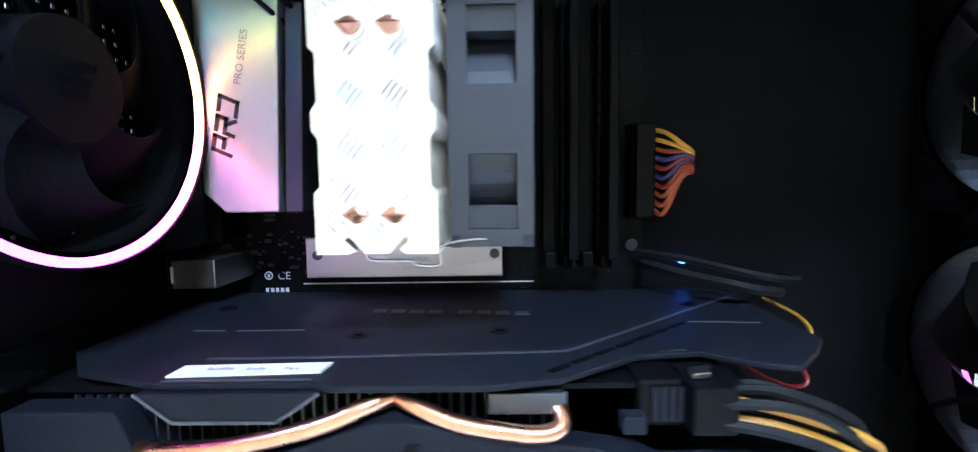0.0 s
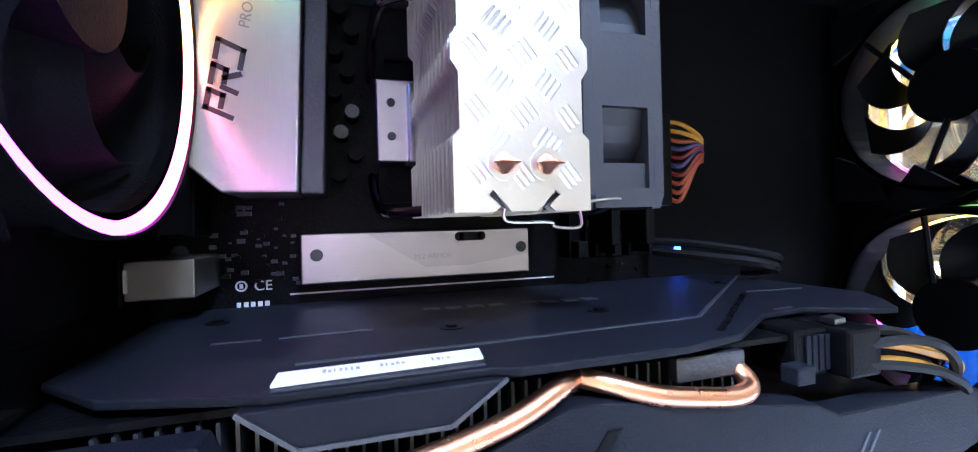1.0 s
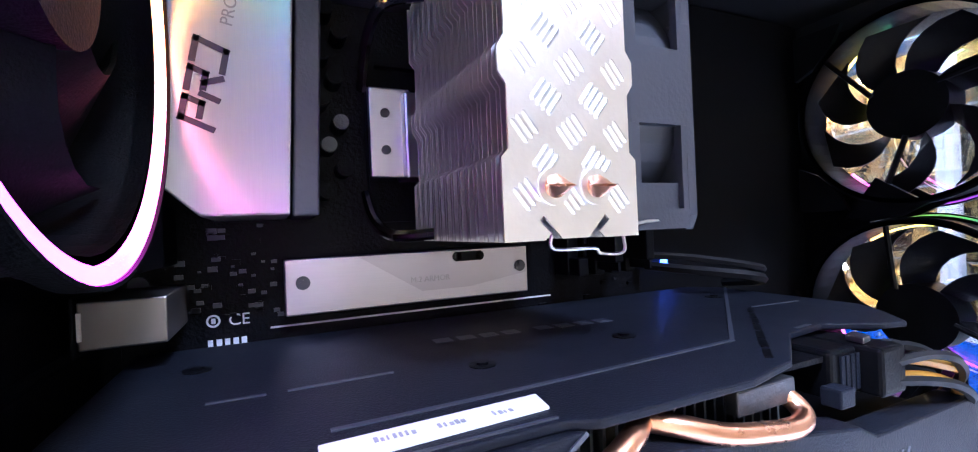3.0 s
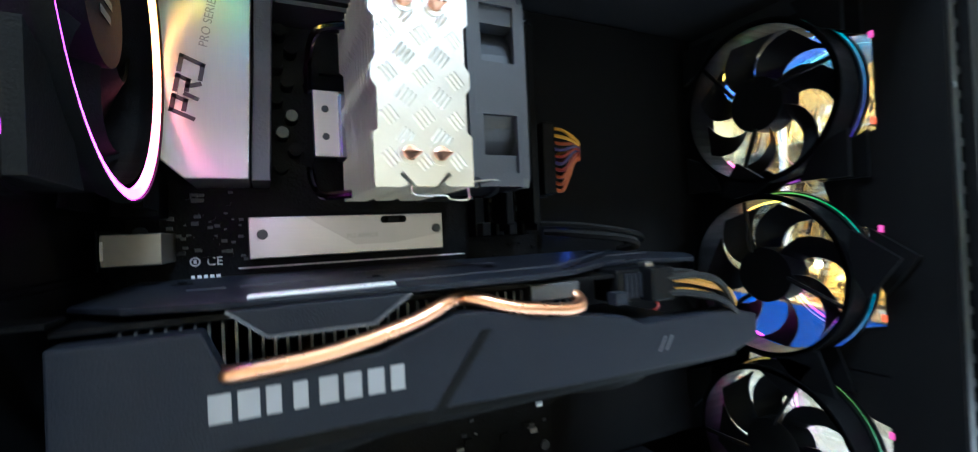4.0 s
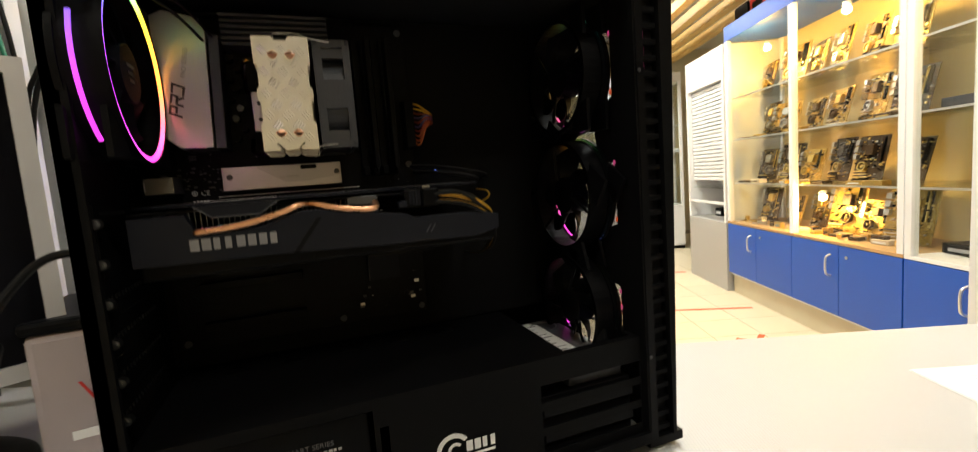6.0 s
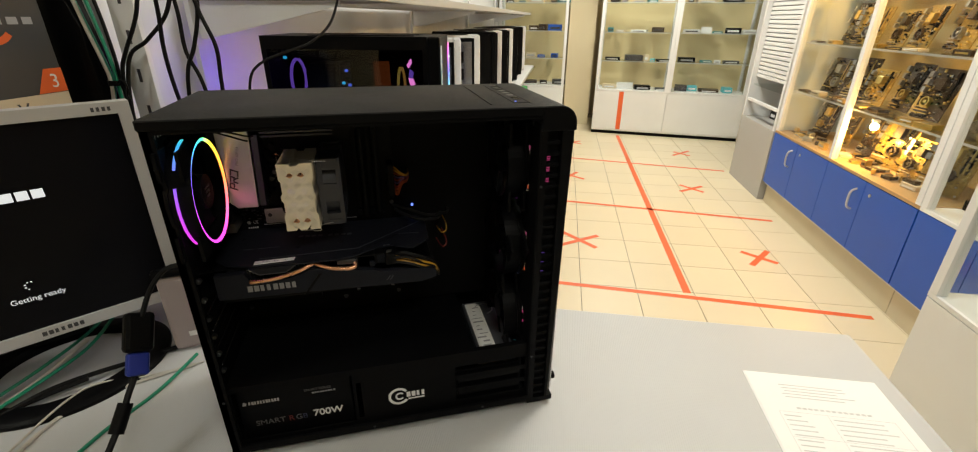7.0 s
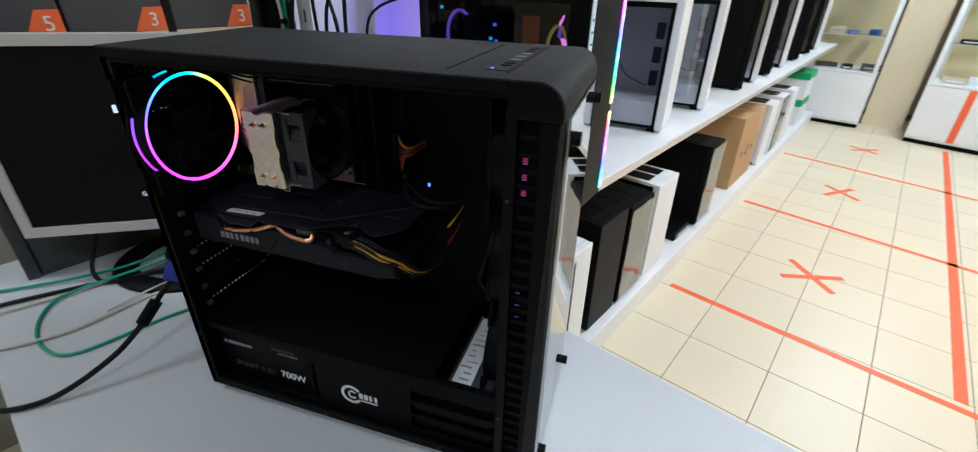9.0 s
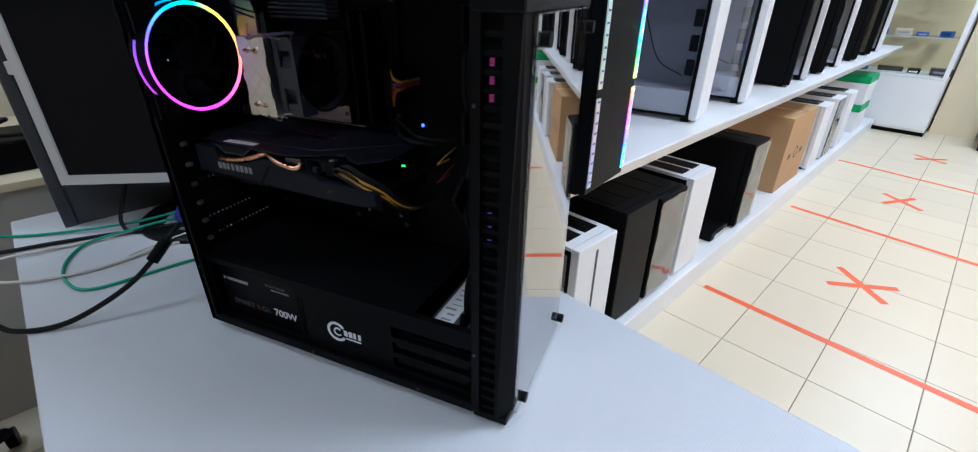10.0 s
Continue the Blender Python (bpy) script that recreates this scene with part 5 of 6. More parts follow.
# printed sheet
s = thing("paper_sheet", "printed white paper sheet lying on the desk", "paper", at(0.557, 0.02, TABLE))
for k in range(2):
    part("sheet", poly([(0.003 * k, 0.0), (0.208, 0.002 * k), (0.210, 0.345), (0.0 + 0.002 * k, 0.343)], "z", 0.0004 + 0.0006 * k, 0.0008 + 0.0006 * k), PAPER, s)
bm = bmesh.new()
r = random.Random(3)
for k in range(5):
    B(bm, 0.045 + 0.01 * r.random(), 0.13 + 0.03 * r.random(), 0.315 - 0.007 * k, 0.317 - 0.007 * k, 0.0014, 0.0015)
for k in range(13):
    a = 0.055 + 0.0085 * k
    B(bm, a, a + 0.0062, 0.262, 0.266, 0.0014, 0.0015)
for k in range(22):
    v = 0.245 - 0.0095 * k
    for a, b in ((0.03, 0.085), (0.1, 0.185)):
        B(bm, a, b - 0.03 * r.random(), v, v + 0.0022, 0.0014, 0.0015)
for v in (0.25, 0.2, 0.15, 0.1, 0.05):
    B(bm, 0.025, 0.19, v + 0.004, v + 0.0046, 0.0014, 0.0015)
for u in (0.025, 0.095, 0.19):
    B(bm, u, u + 0.0006, 0.02, 0.254, 0.0014, 0.0015)
part("print", bm, PALEPRINT, s)


# ---- shelving with computer cases ----
rack = thing("shelving_unit", "long white shelving unit along the wall", "shelving", at(0, 0))
SH, LOW = 0.80, 0.115
part("lower_shelf", box(-0.66, -0.16, 0.70, 6.0, 0.075, LOW, 0.003), WHITEMEL, rack)
part("plinth", box(-0.64, -0.163, 0.70, 6.0, 0, 0.0745), WHITEMEL, rack)
part("middle_shelf", box(-0.66, -0.16, 0.70, 6.0, SH - 0.035, SH, 0.003), WHITEMEL, rack)
part("upper_shelf", box(-0.66, -0.22, 0.75, 6.0, 1.385, 1.41, 0.003), GREYMEL, rack, "grey upper shelf")
for k in range(4):
    v = 0.75 + 1.75 * k
    part("upright", box(-0.675, -0.662, v, v + 0.04, 0, 2.2), WHITEMEL, rack)
    part("bracket", poly([(-0.66, 1.30), (-0.645, 1.30), (-0.30, 1.375), (-0.30, 1.3845), (-0.66, 1.3845)], "y", v + 0.015, v + 0.025), WHITEMEL, rack)
part("shelf_edge", box(-0.1598, -0.1575, 0.70, 6.0, SH - 0.03, SH - 0.005, 0.0005), ALU, rack, "pale edge strip")


def shelf_case(u, v, z, L, W, H, body, front, side="glass", label="", turn=0):
    """A tower case: front towards the aisle (+u), side towards -v."""
    c = thing("tower_case", label, "computer case", at(u, v, z, turn), "cases on the shelves")
    shell = bmesh.new()
    B(shell, -L, -0.03, 0.004, W - 0.004, 0.018, 0.022)
    B(shell, -L, -0.03, 0.0, W, H - 0.012, H)
    B(shell, -L, -0.03, W - 0.005, W, 0.022, H - 0.012)
    B(shell, -L, -L + 0.01, 0.004, W - 0.005, 0.022, H - 0.012)
    B(shell, -L + 0.01, -0.03, 0.02, W - 0.006, 0.022, 0.11)
    part("shell", shell, body, c)
    fr = part("front_panel", box(-0.03, 0, 0, W, 0.012, H, 0.004), body if front != "black" else BLACK2, c)
    if front == "strips":
        for q in (0.004, W - 0.019):
            for z0, z1 in ((0.03, 0.235), (0.255, H - 0.02)):
                # dim near strip stands in for the glow reflected in the glossy front
                st = part("light_strip", box(0.0005, 0.003, q, q + 0.018, z0, z1), STRIP if q > 0.1 else DIMSTRIP, fr, "lit rainbow strip")
                for k in range(9):
                    z = z0 + 0.012 + 0.023 * k
                    part("led_point", box(0.0032, 0.0042, q + 0.004, q + 0.014, z, z + 0.0045, 0.0004), (CYANL if k % 4 else WHITEL) if q > 0.1 else DIMBLUE, st)
    elif front == "wrap":
        bm = bmesh.new()
        n = 14
        r = random.Random(int(v * 100))
        g = [[bm.verts.new((0.004 + 0.006 * r.random(), W * i / 6, 0.02 + (H - 0.03) * j / n)) for j in range(n + 1)] for i in range(7)]
        for i in range(6):
            for j in range(n):
                bm.faces.new((g[i][j], g[i + 1][j], g[i + 1][j + 1], g[i][j + 1]))
        part("plastic_wrap", bm, WRAP, fr, "crumpled clear wrap", True)
        part("front_glass", box(0.0005, 0.0025, 0.004, W - 0.004, 0.02, H - 0.01), GLOSSBLACK, fr)
    elif front == "groove":
        part("groove", box(0.0004, 0.0014, W * 0.45, W * 0.5, 0.03, H - 0.03), HDDGREY, fr)
    top = bmesh.new()
    for q in (0.12, 0.55):
        B(top, -L * 0.75, -L * 0.15, W * q, W * (q + 0.33), H + 0.0002, H + 0.0022)
    part("top_filter", top, BLACK2, c)
    for a in (-L + 0.04, -0.06):
        for b in (0.02, W - 0.05):
            part("foot", box(a, a + 0.03, b, b + 0.03, 0, 0.018), BLACK2, c)
    if side == "glass":
        bm = bmesh.new()
        B(bm, -L, -0.03, 0.0005, 0.004, 0.018, 0.028)
        B(bm, -L, -0.03, 0.0005, 0.004, H - 0.03, H - 0.012)
        B(bm, -L, -L + 0.012, 0.0005, 0.004, 0.028, H - 0.03)
        B(bm, -0.042, -0.03, 0.0005, 0.004, 0.028, H - 0.03)
        part("side_frame", bm, BLACK2, c)
        g = part("side_glass", box(-L + 0.012, -0.042, 0.001, 0.0035, 0.028, H - 0.03), SMOKE if front == "strips" else PALEGLASS, c, "tinted side glass")
        bm = bmesh.new()
        for q in range(3):
            B(bm, -L * 0.28, -L * 0.2, W - 0.012, W - 0.0052, 0.14 + 0.09 * q, 0.2 + 0.09 * q)
        for q in range(5):
            B(bm, -L + 0.0102, -L + 0.014, 0.04, W - 0.04, 0.12 + 0.02 * q, 0.133 + 0.02 * q)
        part("tray_hole", bm, HDDGREY, c)
        wire = [(-L * 0.8, W - 0.02, H - 0.03), (-L * 0.6, W * 0.5, H * 0.6), (-L * 0.5, W * 0.7, H * 0.4), (-L * 0.3, W - 0.02, H * 0.3)]
        part("loose_wire", tubed(wire, 0.0018, 6, 8), BLACKC, c)
    else:
        part("side_panel", box(-L + 0.002, -0.032, 0.0005, 0.0035, 0.02, H - 0.014), BLACK if body is not WHITEPL else WHITEPL, c)
    return c


lit = shelf_case(-0.083, 0.825, SH, 0.43, 0.21, 0.51, BLACK2, "strips", "glass", "black tower case lit inside, with rainbow strips down its front", 8)
fanm = [(-0.395, 0.40, VIOLETL), (-0.12, 0.38, MAGENTA), (-0.12, 0.26, VIOLETL)]
for x, z, mt in fanm:
    bm = bmesh.new()
    ringmesh(bm, "x", (0.11, z), 0.046, 0.052, x, x + 0.006, 32)
    part("light_ring", bm, rainbow("shelf_ring", 0.7, x) if x == -0.12 else mt, lit, "lit ring")
bm = bmesh.new()
ringmesh(bm, "x", (0.105, 0.40), 0.040, 0.052, -0.438, -0.4305, 32)
part("light_ring", bm, glow("violet_ring", (0.25, 0.12, 1.0), 22.0), lit, "violet lit rear ring")
part("inner_light", box(-0.30, -0.295, 0.15, 0.17, 0.2, 0.42), BLUEL, lit, "blue lit strip")
part("inner_board", box(-0.41, -0.2, 0.19, 0.195, 0.15, 0.46), PCB, lit)
part("inner_cooler", box(-0.36, -0.27, 0.08, 0.18, 0.28, 0.44, 0.002), SHROUD2, lit)
for x, z, mt in ((-0.245, 0.425, BLUEL), (-0.255, 0.395, CYANL), (-0.24, 0.39, BLUEL), (-0.435, 0.43, BLUEL), (-0.43, 0.39, VIOLETL), (-0.395, 0.455, CYANL), (-0.335, 0.375, BLUEL)):
    part("indicator", box(x, x + 0.009, 0.035, 0.038, z, z + 0.007, 0.001), mt, lit, "small lit point")
part("lit_memory", box(-0.175, -0.135, 0.05, 0.055, 0.37, 0.45), DIMORANGE, lit, "dim orange lit panel")
for k, mt in enumerate((PINKL, MAGENTA, PINKL, VIOLETL, PINKL)):
    bl = part("fan_blade", poly([(-0.012, -0.002), (0.008, -0.010), (0.012, 0.004), (-0.004, 0.010)], "y", 0, 0.003, 0.001), mt, lit, "pink lit fan blade")
    bl.location = (-0.085 + 0.006 * (k % 2), 0.035 + 0.02 * (k % 3), 0.35 + 0.024 * k)
    bl.rotation_euler = (0.3 * k, 0.5 * k, 0.2)
for v, body, front, side, lab in ((1.71, WHITEPL, "plain", "glass", "white tower case with tinted glass side"), (2.19, WHITEPL, "plain", "glass", "white tower case with tinted glass side"),
                                  (2.80, BLACK2, "black", "panel", "black steel tower case on the shelf"), (3.10, WHITEPL, "plain", "glass", "white tower case with tinted glass side"),
                                  (3.42, BLACK2, "wrap", "panel", "black tower case with wrapped front"), (3.85, WHITEPL, "plain", "glass", "white tower case with tinted glass side"),
                                  (4.3, BLACK2, "wrap", "panel", "black tower case with wrapped front"), (4.8, BLACK2, "black", "glass", "black steel tower case on the shelf"), (5.2, WHITEPL, "plain", "glass", "white steel tower case on the shelf")):
    shelf_case(-0.215, v, SH, 0.40, 0.21, 0.47, body, front, side, lab, 13)
for v, body, front, side, L, H, lab in ((1.00, WHITEPL, "groove", "glass", 0.42, 0.43, "white tower case with black top filters"), (1.26, BLACK2, "black", "panel", 0.44, 0.47, "black steel tower case on the shelf"),
                                        (1.50, BLACK2, "wrap", "panel", 0.40, 0.45, "black tower case with wrapped mirrored front"), (1.76, WHITEPL, "plain", "glass", 0.42, 0.46, "white steel tower case on the shelf"),
                                        (2.44, BLACK2, "wrap", "panel", 0.50, 0.46, "black tower case with wrapped front"), (3.75, WHITEPL, "plain", "panel", 0.40, 0.45, "white steel tower case on the shelf"),
                                        (4.1, WHITEPL, "wrap", "panel", 0.40, 0.45, "white tower case with wrapped front"), (4.5, WHITEPL, "plain", "panel", 0.40, 0.44, "white steel tower case on the shelf")):
    shelf_case(-0.19, v, LOW, L, 0.21, H, body, front, side, lab)
lap = thing("laptop_box", "flat black device lying on the lower shelf", "box", at(-0.21, 2.20, LOW, 0))
part("carton", box(-0.3, 0, 0, 0.20, 0, 0.045, 0.006), BLACK2, lap)
part("handle", box(0.0005, 0.006, 0.03, 0.17, 0.012, 0.032, 0.003), STEEL, lap)
cb = thing("cardboard_box", "brown cardboard carton with a printed mark on the lower shelf", "box", at(-0.21, 3.12, LOW))
part("carton", box(-0.42, 0, 0, 0.5, 0, 0.47, 0.004), CARD, cb)
part("packing_tape", box(-0.42, 0.0008, 0.24, 0.26, 0.4702, 0.4710), GOLD, cb)
bm = bmesh.new()
ringmesh(bm, "x", (0.25, 0.22), 0.03, 0.04, 0.0002, 0.001, 24)
for q in (0.1, 0.34):
    B(bm, 0.0002, 0.001, q, q + 0.05, 0.2, 0.23)
part("printed_mark", bm, INKDARK, cb)
for k in range(2):
    g = thing("storage_box", "white carton with green lid", "box", at(-0.20, 5.2, LOW + 0.245 * k), "white and green cartons")
    part("carton", box(-0.38, 0, 0, 0.35, 0, 0.18, 0.004), WHITEPL, g)
    part("lid", box(-0.385, 0.005, -0.005, 0.355, 0.181, 0.242, 0.004), GREENCARD, g, "green lid")


# ---- glass display cabinets ----
def goods_board(p, w, h, pcb, seed):
    """A bare circuit board leaning on a stand, with sockets, heatsinks and ports."""
    r = random.Random(seed)
    t = thing("circuit_board_item", "bare circuit board standing on a cabinet shelf", "circuit board", p @ pose(0, 0, 0, -14, 0, r.uniform(-14, 14)), "goods in the cabinets")
    part("board", box(-w / 2, w / 2, 0, 0.004, 0.004, h), pcb, t)
    part("heatsink", box(-w * 0.1, w * 0.16, -0.028, -0.0005, h * 0.58, h * 0.8, 0.003), r.choice([STEEL, GOLD, BROWNPCB]), t)
    bm = bmesh.new()
    cx, cz = r.uniform(-0.2, 0.1) * w, h * 0.34
    ringmesh(bm, "y", (cx, cz), w * 0.11, w * 0.145, -0.022, -0.0005, 20)
    disc(bm, "y", (cx, cz), w * 0.05, -0.020, -0.0006, 14)
    part("round_fan", bm, r.choice([BROWNPCB, STEEL, GOLD]), t, "", True)
    for k in range(4):
        z = h * (0.05 + 0.06 * k)
        part("slot", box(-w * 0.46, -w * 0.46 + w * r.uniform(0.25, 0.5), -0.010, -0.0004, z, z + h * 0.022), r.choice([BROWNPCB, BLACK2, BOXBEIGE, GOLD]), t)
    for k in range(3):
        x = w * (0.26 + 0.055 * k)
        part("memory_slot", box(x, x + w * 0.022, -0.009, -0.0004, h * 0.42, h * 0.95), r.choice([BLACK2, BROWNPCB, GOLD]), t)
    for k in range(3):
        z = h * (0.5 + 0.15 * k)
        part("port", box(-w * 0.52, -w * 0.40, -0.022, -0.0004, z, z + h * 0.11), STEEL, t)
    for mt, n in ((GOLD, 34), (BLACK2, 34), (STEEL, 14)):
        bm = bmesh.new()
        for k in range(n):
            x, z, q = r.uniform(-0.47, 0.44) * w, r.uniform(0.04, 0.93) * h, r.uniform(0.003, 0.011)
            B(bm, x, x + q, -r.uniform(0.003, 0.014), -0.0006, z, z + q * r.uniform(0.5, 1.4))
        tagged(part("components", bm, mt, t), kind="stuff")
    part("stand", box(-w * 0.3, w * 0.3, -0.01, 0.05, 0, 0.004), PANE, t)
    return t


def goods_box(p, w, d, h, body, stripe):
    t = thing("product_box", "small printed carton on a cabinet shelf", "box", p, "goods in the cabinets")
    part("carton", box(-w / 2, w / 2, 0, d, 0, h, 0.002), body, t)
    part("printed_band", box(-w * 0.35, w * 0.35, -0.0012, -0.0002, h * 0.25, h * 0.6), stripe, t)
    return t


def cabinet(name, label, m, W, D, base_h, H, basemat, doors, shelves, backmat, seed, plinth=0.12, handles=True, header=None, floormat=None, seams=None):
    """Glass display cabinet. Own x runs along the front, own -y is the front."""
    c = thing(name, label, "display cabinet", m, "display cabinets")
    rr = random.Random(seed)
    # black under white cabinets is painted for the shadow line at the floor
    part("plinth", box(0, W, 0.04, D, 0, plinth), PLINTHCREAM if basemat is BLUEMEL else BLACK2, c)
    part("base_body", box(0, W, 0.02, D, plinth, base_h, 0.001), WHITEMEL, c)
    dw = W / doors
    seams = seams or [dw * k for k in range(doors + 1)]
    for k, (a, b) in enumerate(zip(seams, seams[1:])):
        dr = part("base_door", box(a + 0.002, b - 0.002, 0, 0.018, plinth + 0.02, base_h - 0.004, 0.001), basemat, c)
        if handles and k % 2 == 0:
            hx = b - 0.06
            part("handle", tubed([(hx, 0, base_h - 0.06), (hx, -0.025, base_h - 0.075), (hx, -0.03, base_h - 0.12), (hx, -0.025, base_h - 0.165), (hx, 0, base_h - 0.18)], 0.006, 8, 5), ALU, dr, "bright bow handle", True)
        elif handles:
            bm = bmesh.new()
            disc(bm, "y", (a + 0.06, base_h - 0.06), 0.009, -0.004, 0, 12)
            part("lock", bm, STEEL, dr, "", True)
    part("display_floor", box(0, W, 0, D, base_h, base_h + 0.016), floormat or WHITEMEL, c)
    for x in [k * dw for k in range(doors + 1)]:
        x = min(max(x - 0.018, 0), W - 0.036)
        part("post", box(x, x + 0.036, 0, 0.036, base_h + 0.016, H, 0.002), WHITEPL, c)
    for x in (0, W - 0.03):
        part("post", box(x, x + 0.03, D - 0.03, D, base_h + 0.016, H, 0.002), WHITEPL, c)
    part("back", box(0.03, W - 0.03, D - 0.012, D - 0.002, base_h + 0.016, H), backmat, c)
    for k in range(doors):
        pn = part("pane", box(k * dw + 0.03, (k + 1) * dw - 0.012, 0.01, 0.014, base_h + 0.018, H - 0.002), PANE, c)
        pn.visible_shadow = False
    for x in (0.008, W - 0.012):
        pn = part("pane", box(x, x + 0.004, 0.04, D - 0.034, base_h + 0.018, H - 0.002), PANE, c)
        pn.visible_shadow = False
    for z in shelves:
        sh = part("glass_shelf", box(0.03, W - 0.03, 0.04, D - 0.02, z - 0.008, z), PANE, c)
        sh.visible_shadow = False
        part("shelf_edge", box(0.03, W - 0.03, 0.037, 0.0395, z - 0.009, z + 0.001), ALU, c)
    hd = part("header", box(0, W, 0, D, H, H + 0.11, 0.002), header or WHITEMEL, c)
    return c


SHELVES = (0.885, 1.215, 1.53)
EAST = lambda v: ROOM @ pose(1.87, v, 0, 0, 0, -90)
cabinet("blue_display_cabinet", "tall glass display cabinet with blue doors and warm lamps", EAST(3.55), 1.625, 0.45, 0.565, 1.96, BLUEMEL, 2, SHELVES, CABBACK, 1, 0.15, True, BLUEMEL, CARD, (0, 0.40, 0.8125, 1.22, 1.625))
cabinet("blue_display_cabinet", "tall glass display cabinet with blue doors", EAST(1.92), 1.42, 0.45, 0.565, 1.96, BLUEMEL, 2, SHELVES, BACKCREAM, 2, 0.15, True, BLUEMEL, None, (0, 0.355, 0.71, 1.065, 1.42))
r = random.Random(21)
for si, z in enumerate((0.582,) + SHELVES):
    v = 3.47
    while v > 2.12:
        w = r.uniform(0.17, 0.24)
        # dark boards stand in for shade on shelves that the lamps miss
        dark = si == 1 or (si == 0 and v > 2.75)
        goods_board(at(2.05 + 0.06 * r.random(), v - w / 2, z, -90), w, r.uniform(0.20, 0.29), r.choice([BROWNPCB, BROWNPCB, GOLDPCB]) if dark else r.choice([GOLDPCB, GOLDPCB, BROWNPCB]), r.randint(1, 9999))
        v -= w + r.uniform(0.01, 0.08)
    for k in range(24 if si == 0 else 0):
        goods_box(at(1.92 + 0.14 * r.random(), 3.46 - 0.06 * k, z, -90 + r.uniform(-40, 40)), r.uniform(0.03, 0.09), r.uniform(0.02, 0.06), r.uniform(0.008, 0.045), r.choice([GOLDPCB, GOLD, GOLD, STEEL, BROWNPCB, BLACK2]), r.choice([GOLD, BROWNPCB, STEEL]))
    for k in range(9):
        if r.random() < 0.75:
            goods_box(at(1.92 + 0.05 * r.random(), 3.44 - 0.158 * k, z, -90 + r.uniform(-18, 18)), r.uniform(0.05, 0.12), 0.06, r.uniform(0.010, 0.030), r.choice([GOLDPCB, GOLD, BROWNPCB, BROWNPCB, BOXBEIGE]), r.choice([GOLD, BROWNPCB, WHITEPL]))
for v, z, wt in ((2.45, 1.82, 22), (3.2, 1.82, 16), (2.64, 0.80, 14), (1.5, 1.82, 9)):
    b = thing("cabinet_lamp", "small warm spot lamp inside the cabinet", "lamp", at(2.0, v, z), "cabinet lamps")
    bm = bmesh.new()
    bmesh.ops.create_uvsphere(bm, u_segments=16, v_segments=10, radius=0.022)
    part("bulb", bm, BULBM, b, "", True)
    bm = bmesh.new()
    disc(bm, "z", (0, 0), 0.02, 0.0225, 0.04, 16)
    part("socket", bm, WHITEPL, b)
    bulb(1.97, v, z - 0.03, wt, (1.0, 0.55, 0.14))
for v, z, w, h, body, st in ((1.80, 0.585, 0.20, 0.045, BLACK2, INKGREY), (1.80, 1.215, 0.24, 0.05, HDDGREY, INKDARK), (1.58, 0.585, 0.2, 0.06, HDDGREY, INKDARK), (1.60, 0.885, 0.15, 0.20, WHITEPL, REDCARD), (1.30, 0.885, 0.24, 0.22, WHITEPL, REDCARD), (1.57, 1.215, 0.20, 0.15, TEALCARD, WHITEPL), (1.30, 1.215, 0.3, 0.26, TEALCARD, WHITEPL), (0.9, 1.215, 0.3, 0.26, TEALCARD, WHITEPL), (1.2, 1.53, 0.22, 0.15, GOLDPCB, BLACK2)):
    goods_box(at(2.02, v, z, -90), w, 0.16, h, body, st)
goods_box(at(2.03, 1.57, 1.366, -90), 0.17, 0.14, 0.13, TEALCARD, WHITEPL)

# grey shutter unit beyond the blue cabinets
sh = thing("shutter_cabinet", "grey cabinet with a pale roller shutter above", "cabinet", EAST(4.30))
part("base", box(0, 0.72, 0.0, 0.45, 0, 0.56, 0.002), GREYMEL, sh)
part("frame", box(0, 0.03, 0, 0.45, 0.561, 1.96, 0.001), WHITEMEL, sh)
part("frame", box(0.69, 0.72, 0, 0.45, 0.561, 1.96, 0.001), WHITEMEL, sh)
part("shutter_box", box(0.031, 0.689, 0.002, 0.45, 1.70, 1.96, 0.002), WHITEMEL, sh)
part("back", box(0.031, 0.689, 0.43, 0.448, 0.561, 1.70), GREYMEL, sh)
part("shelf_rail", box(0.031, 0.689, 0.004, 0.03, 0.70, 0.722, 0.002), WHITEMEL, sh)
part("shelf", box(0.031, 0.689, 0.03, 0.43, 0.83, 0.842), PANE, sh)
for k in range(24):
    part("slat", box(0.032, 0.688, 0.035, 0.043, 0.90 + 0.033 * k, 0.9255 + 0.033 * k, 0.003), WHITEMEL, sh)
for k in range(3):
    goods_box(at(2.05, 4.1 - 0.2 * k, 0.562, -90), 0.12, 0.1, 0.07, BLACK2, WHITEPL)

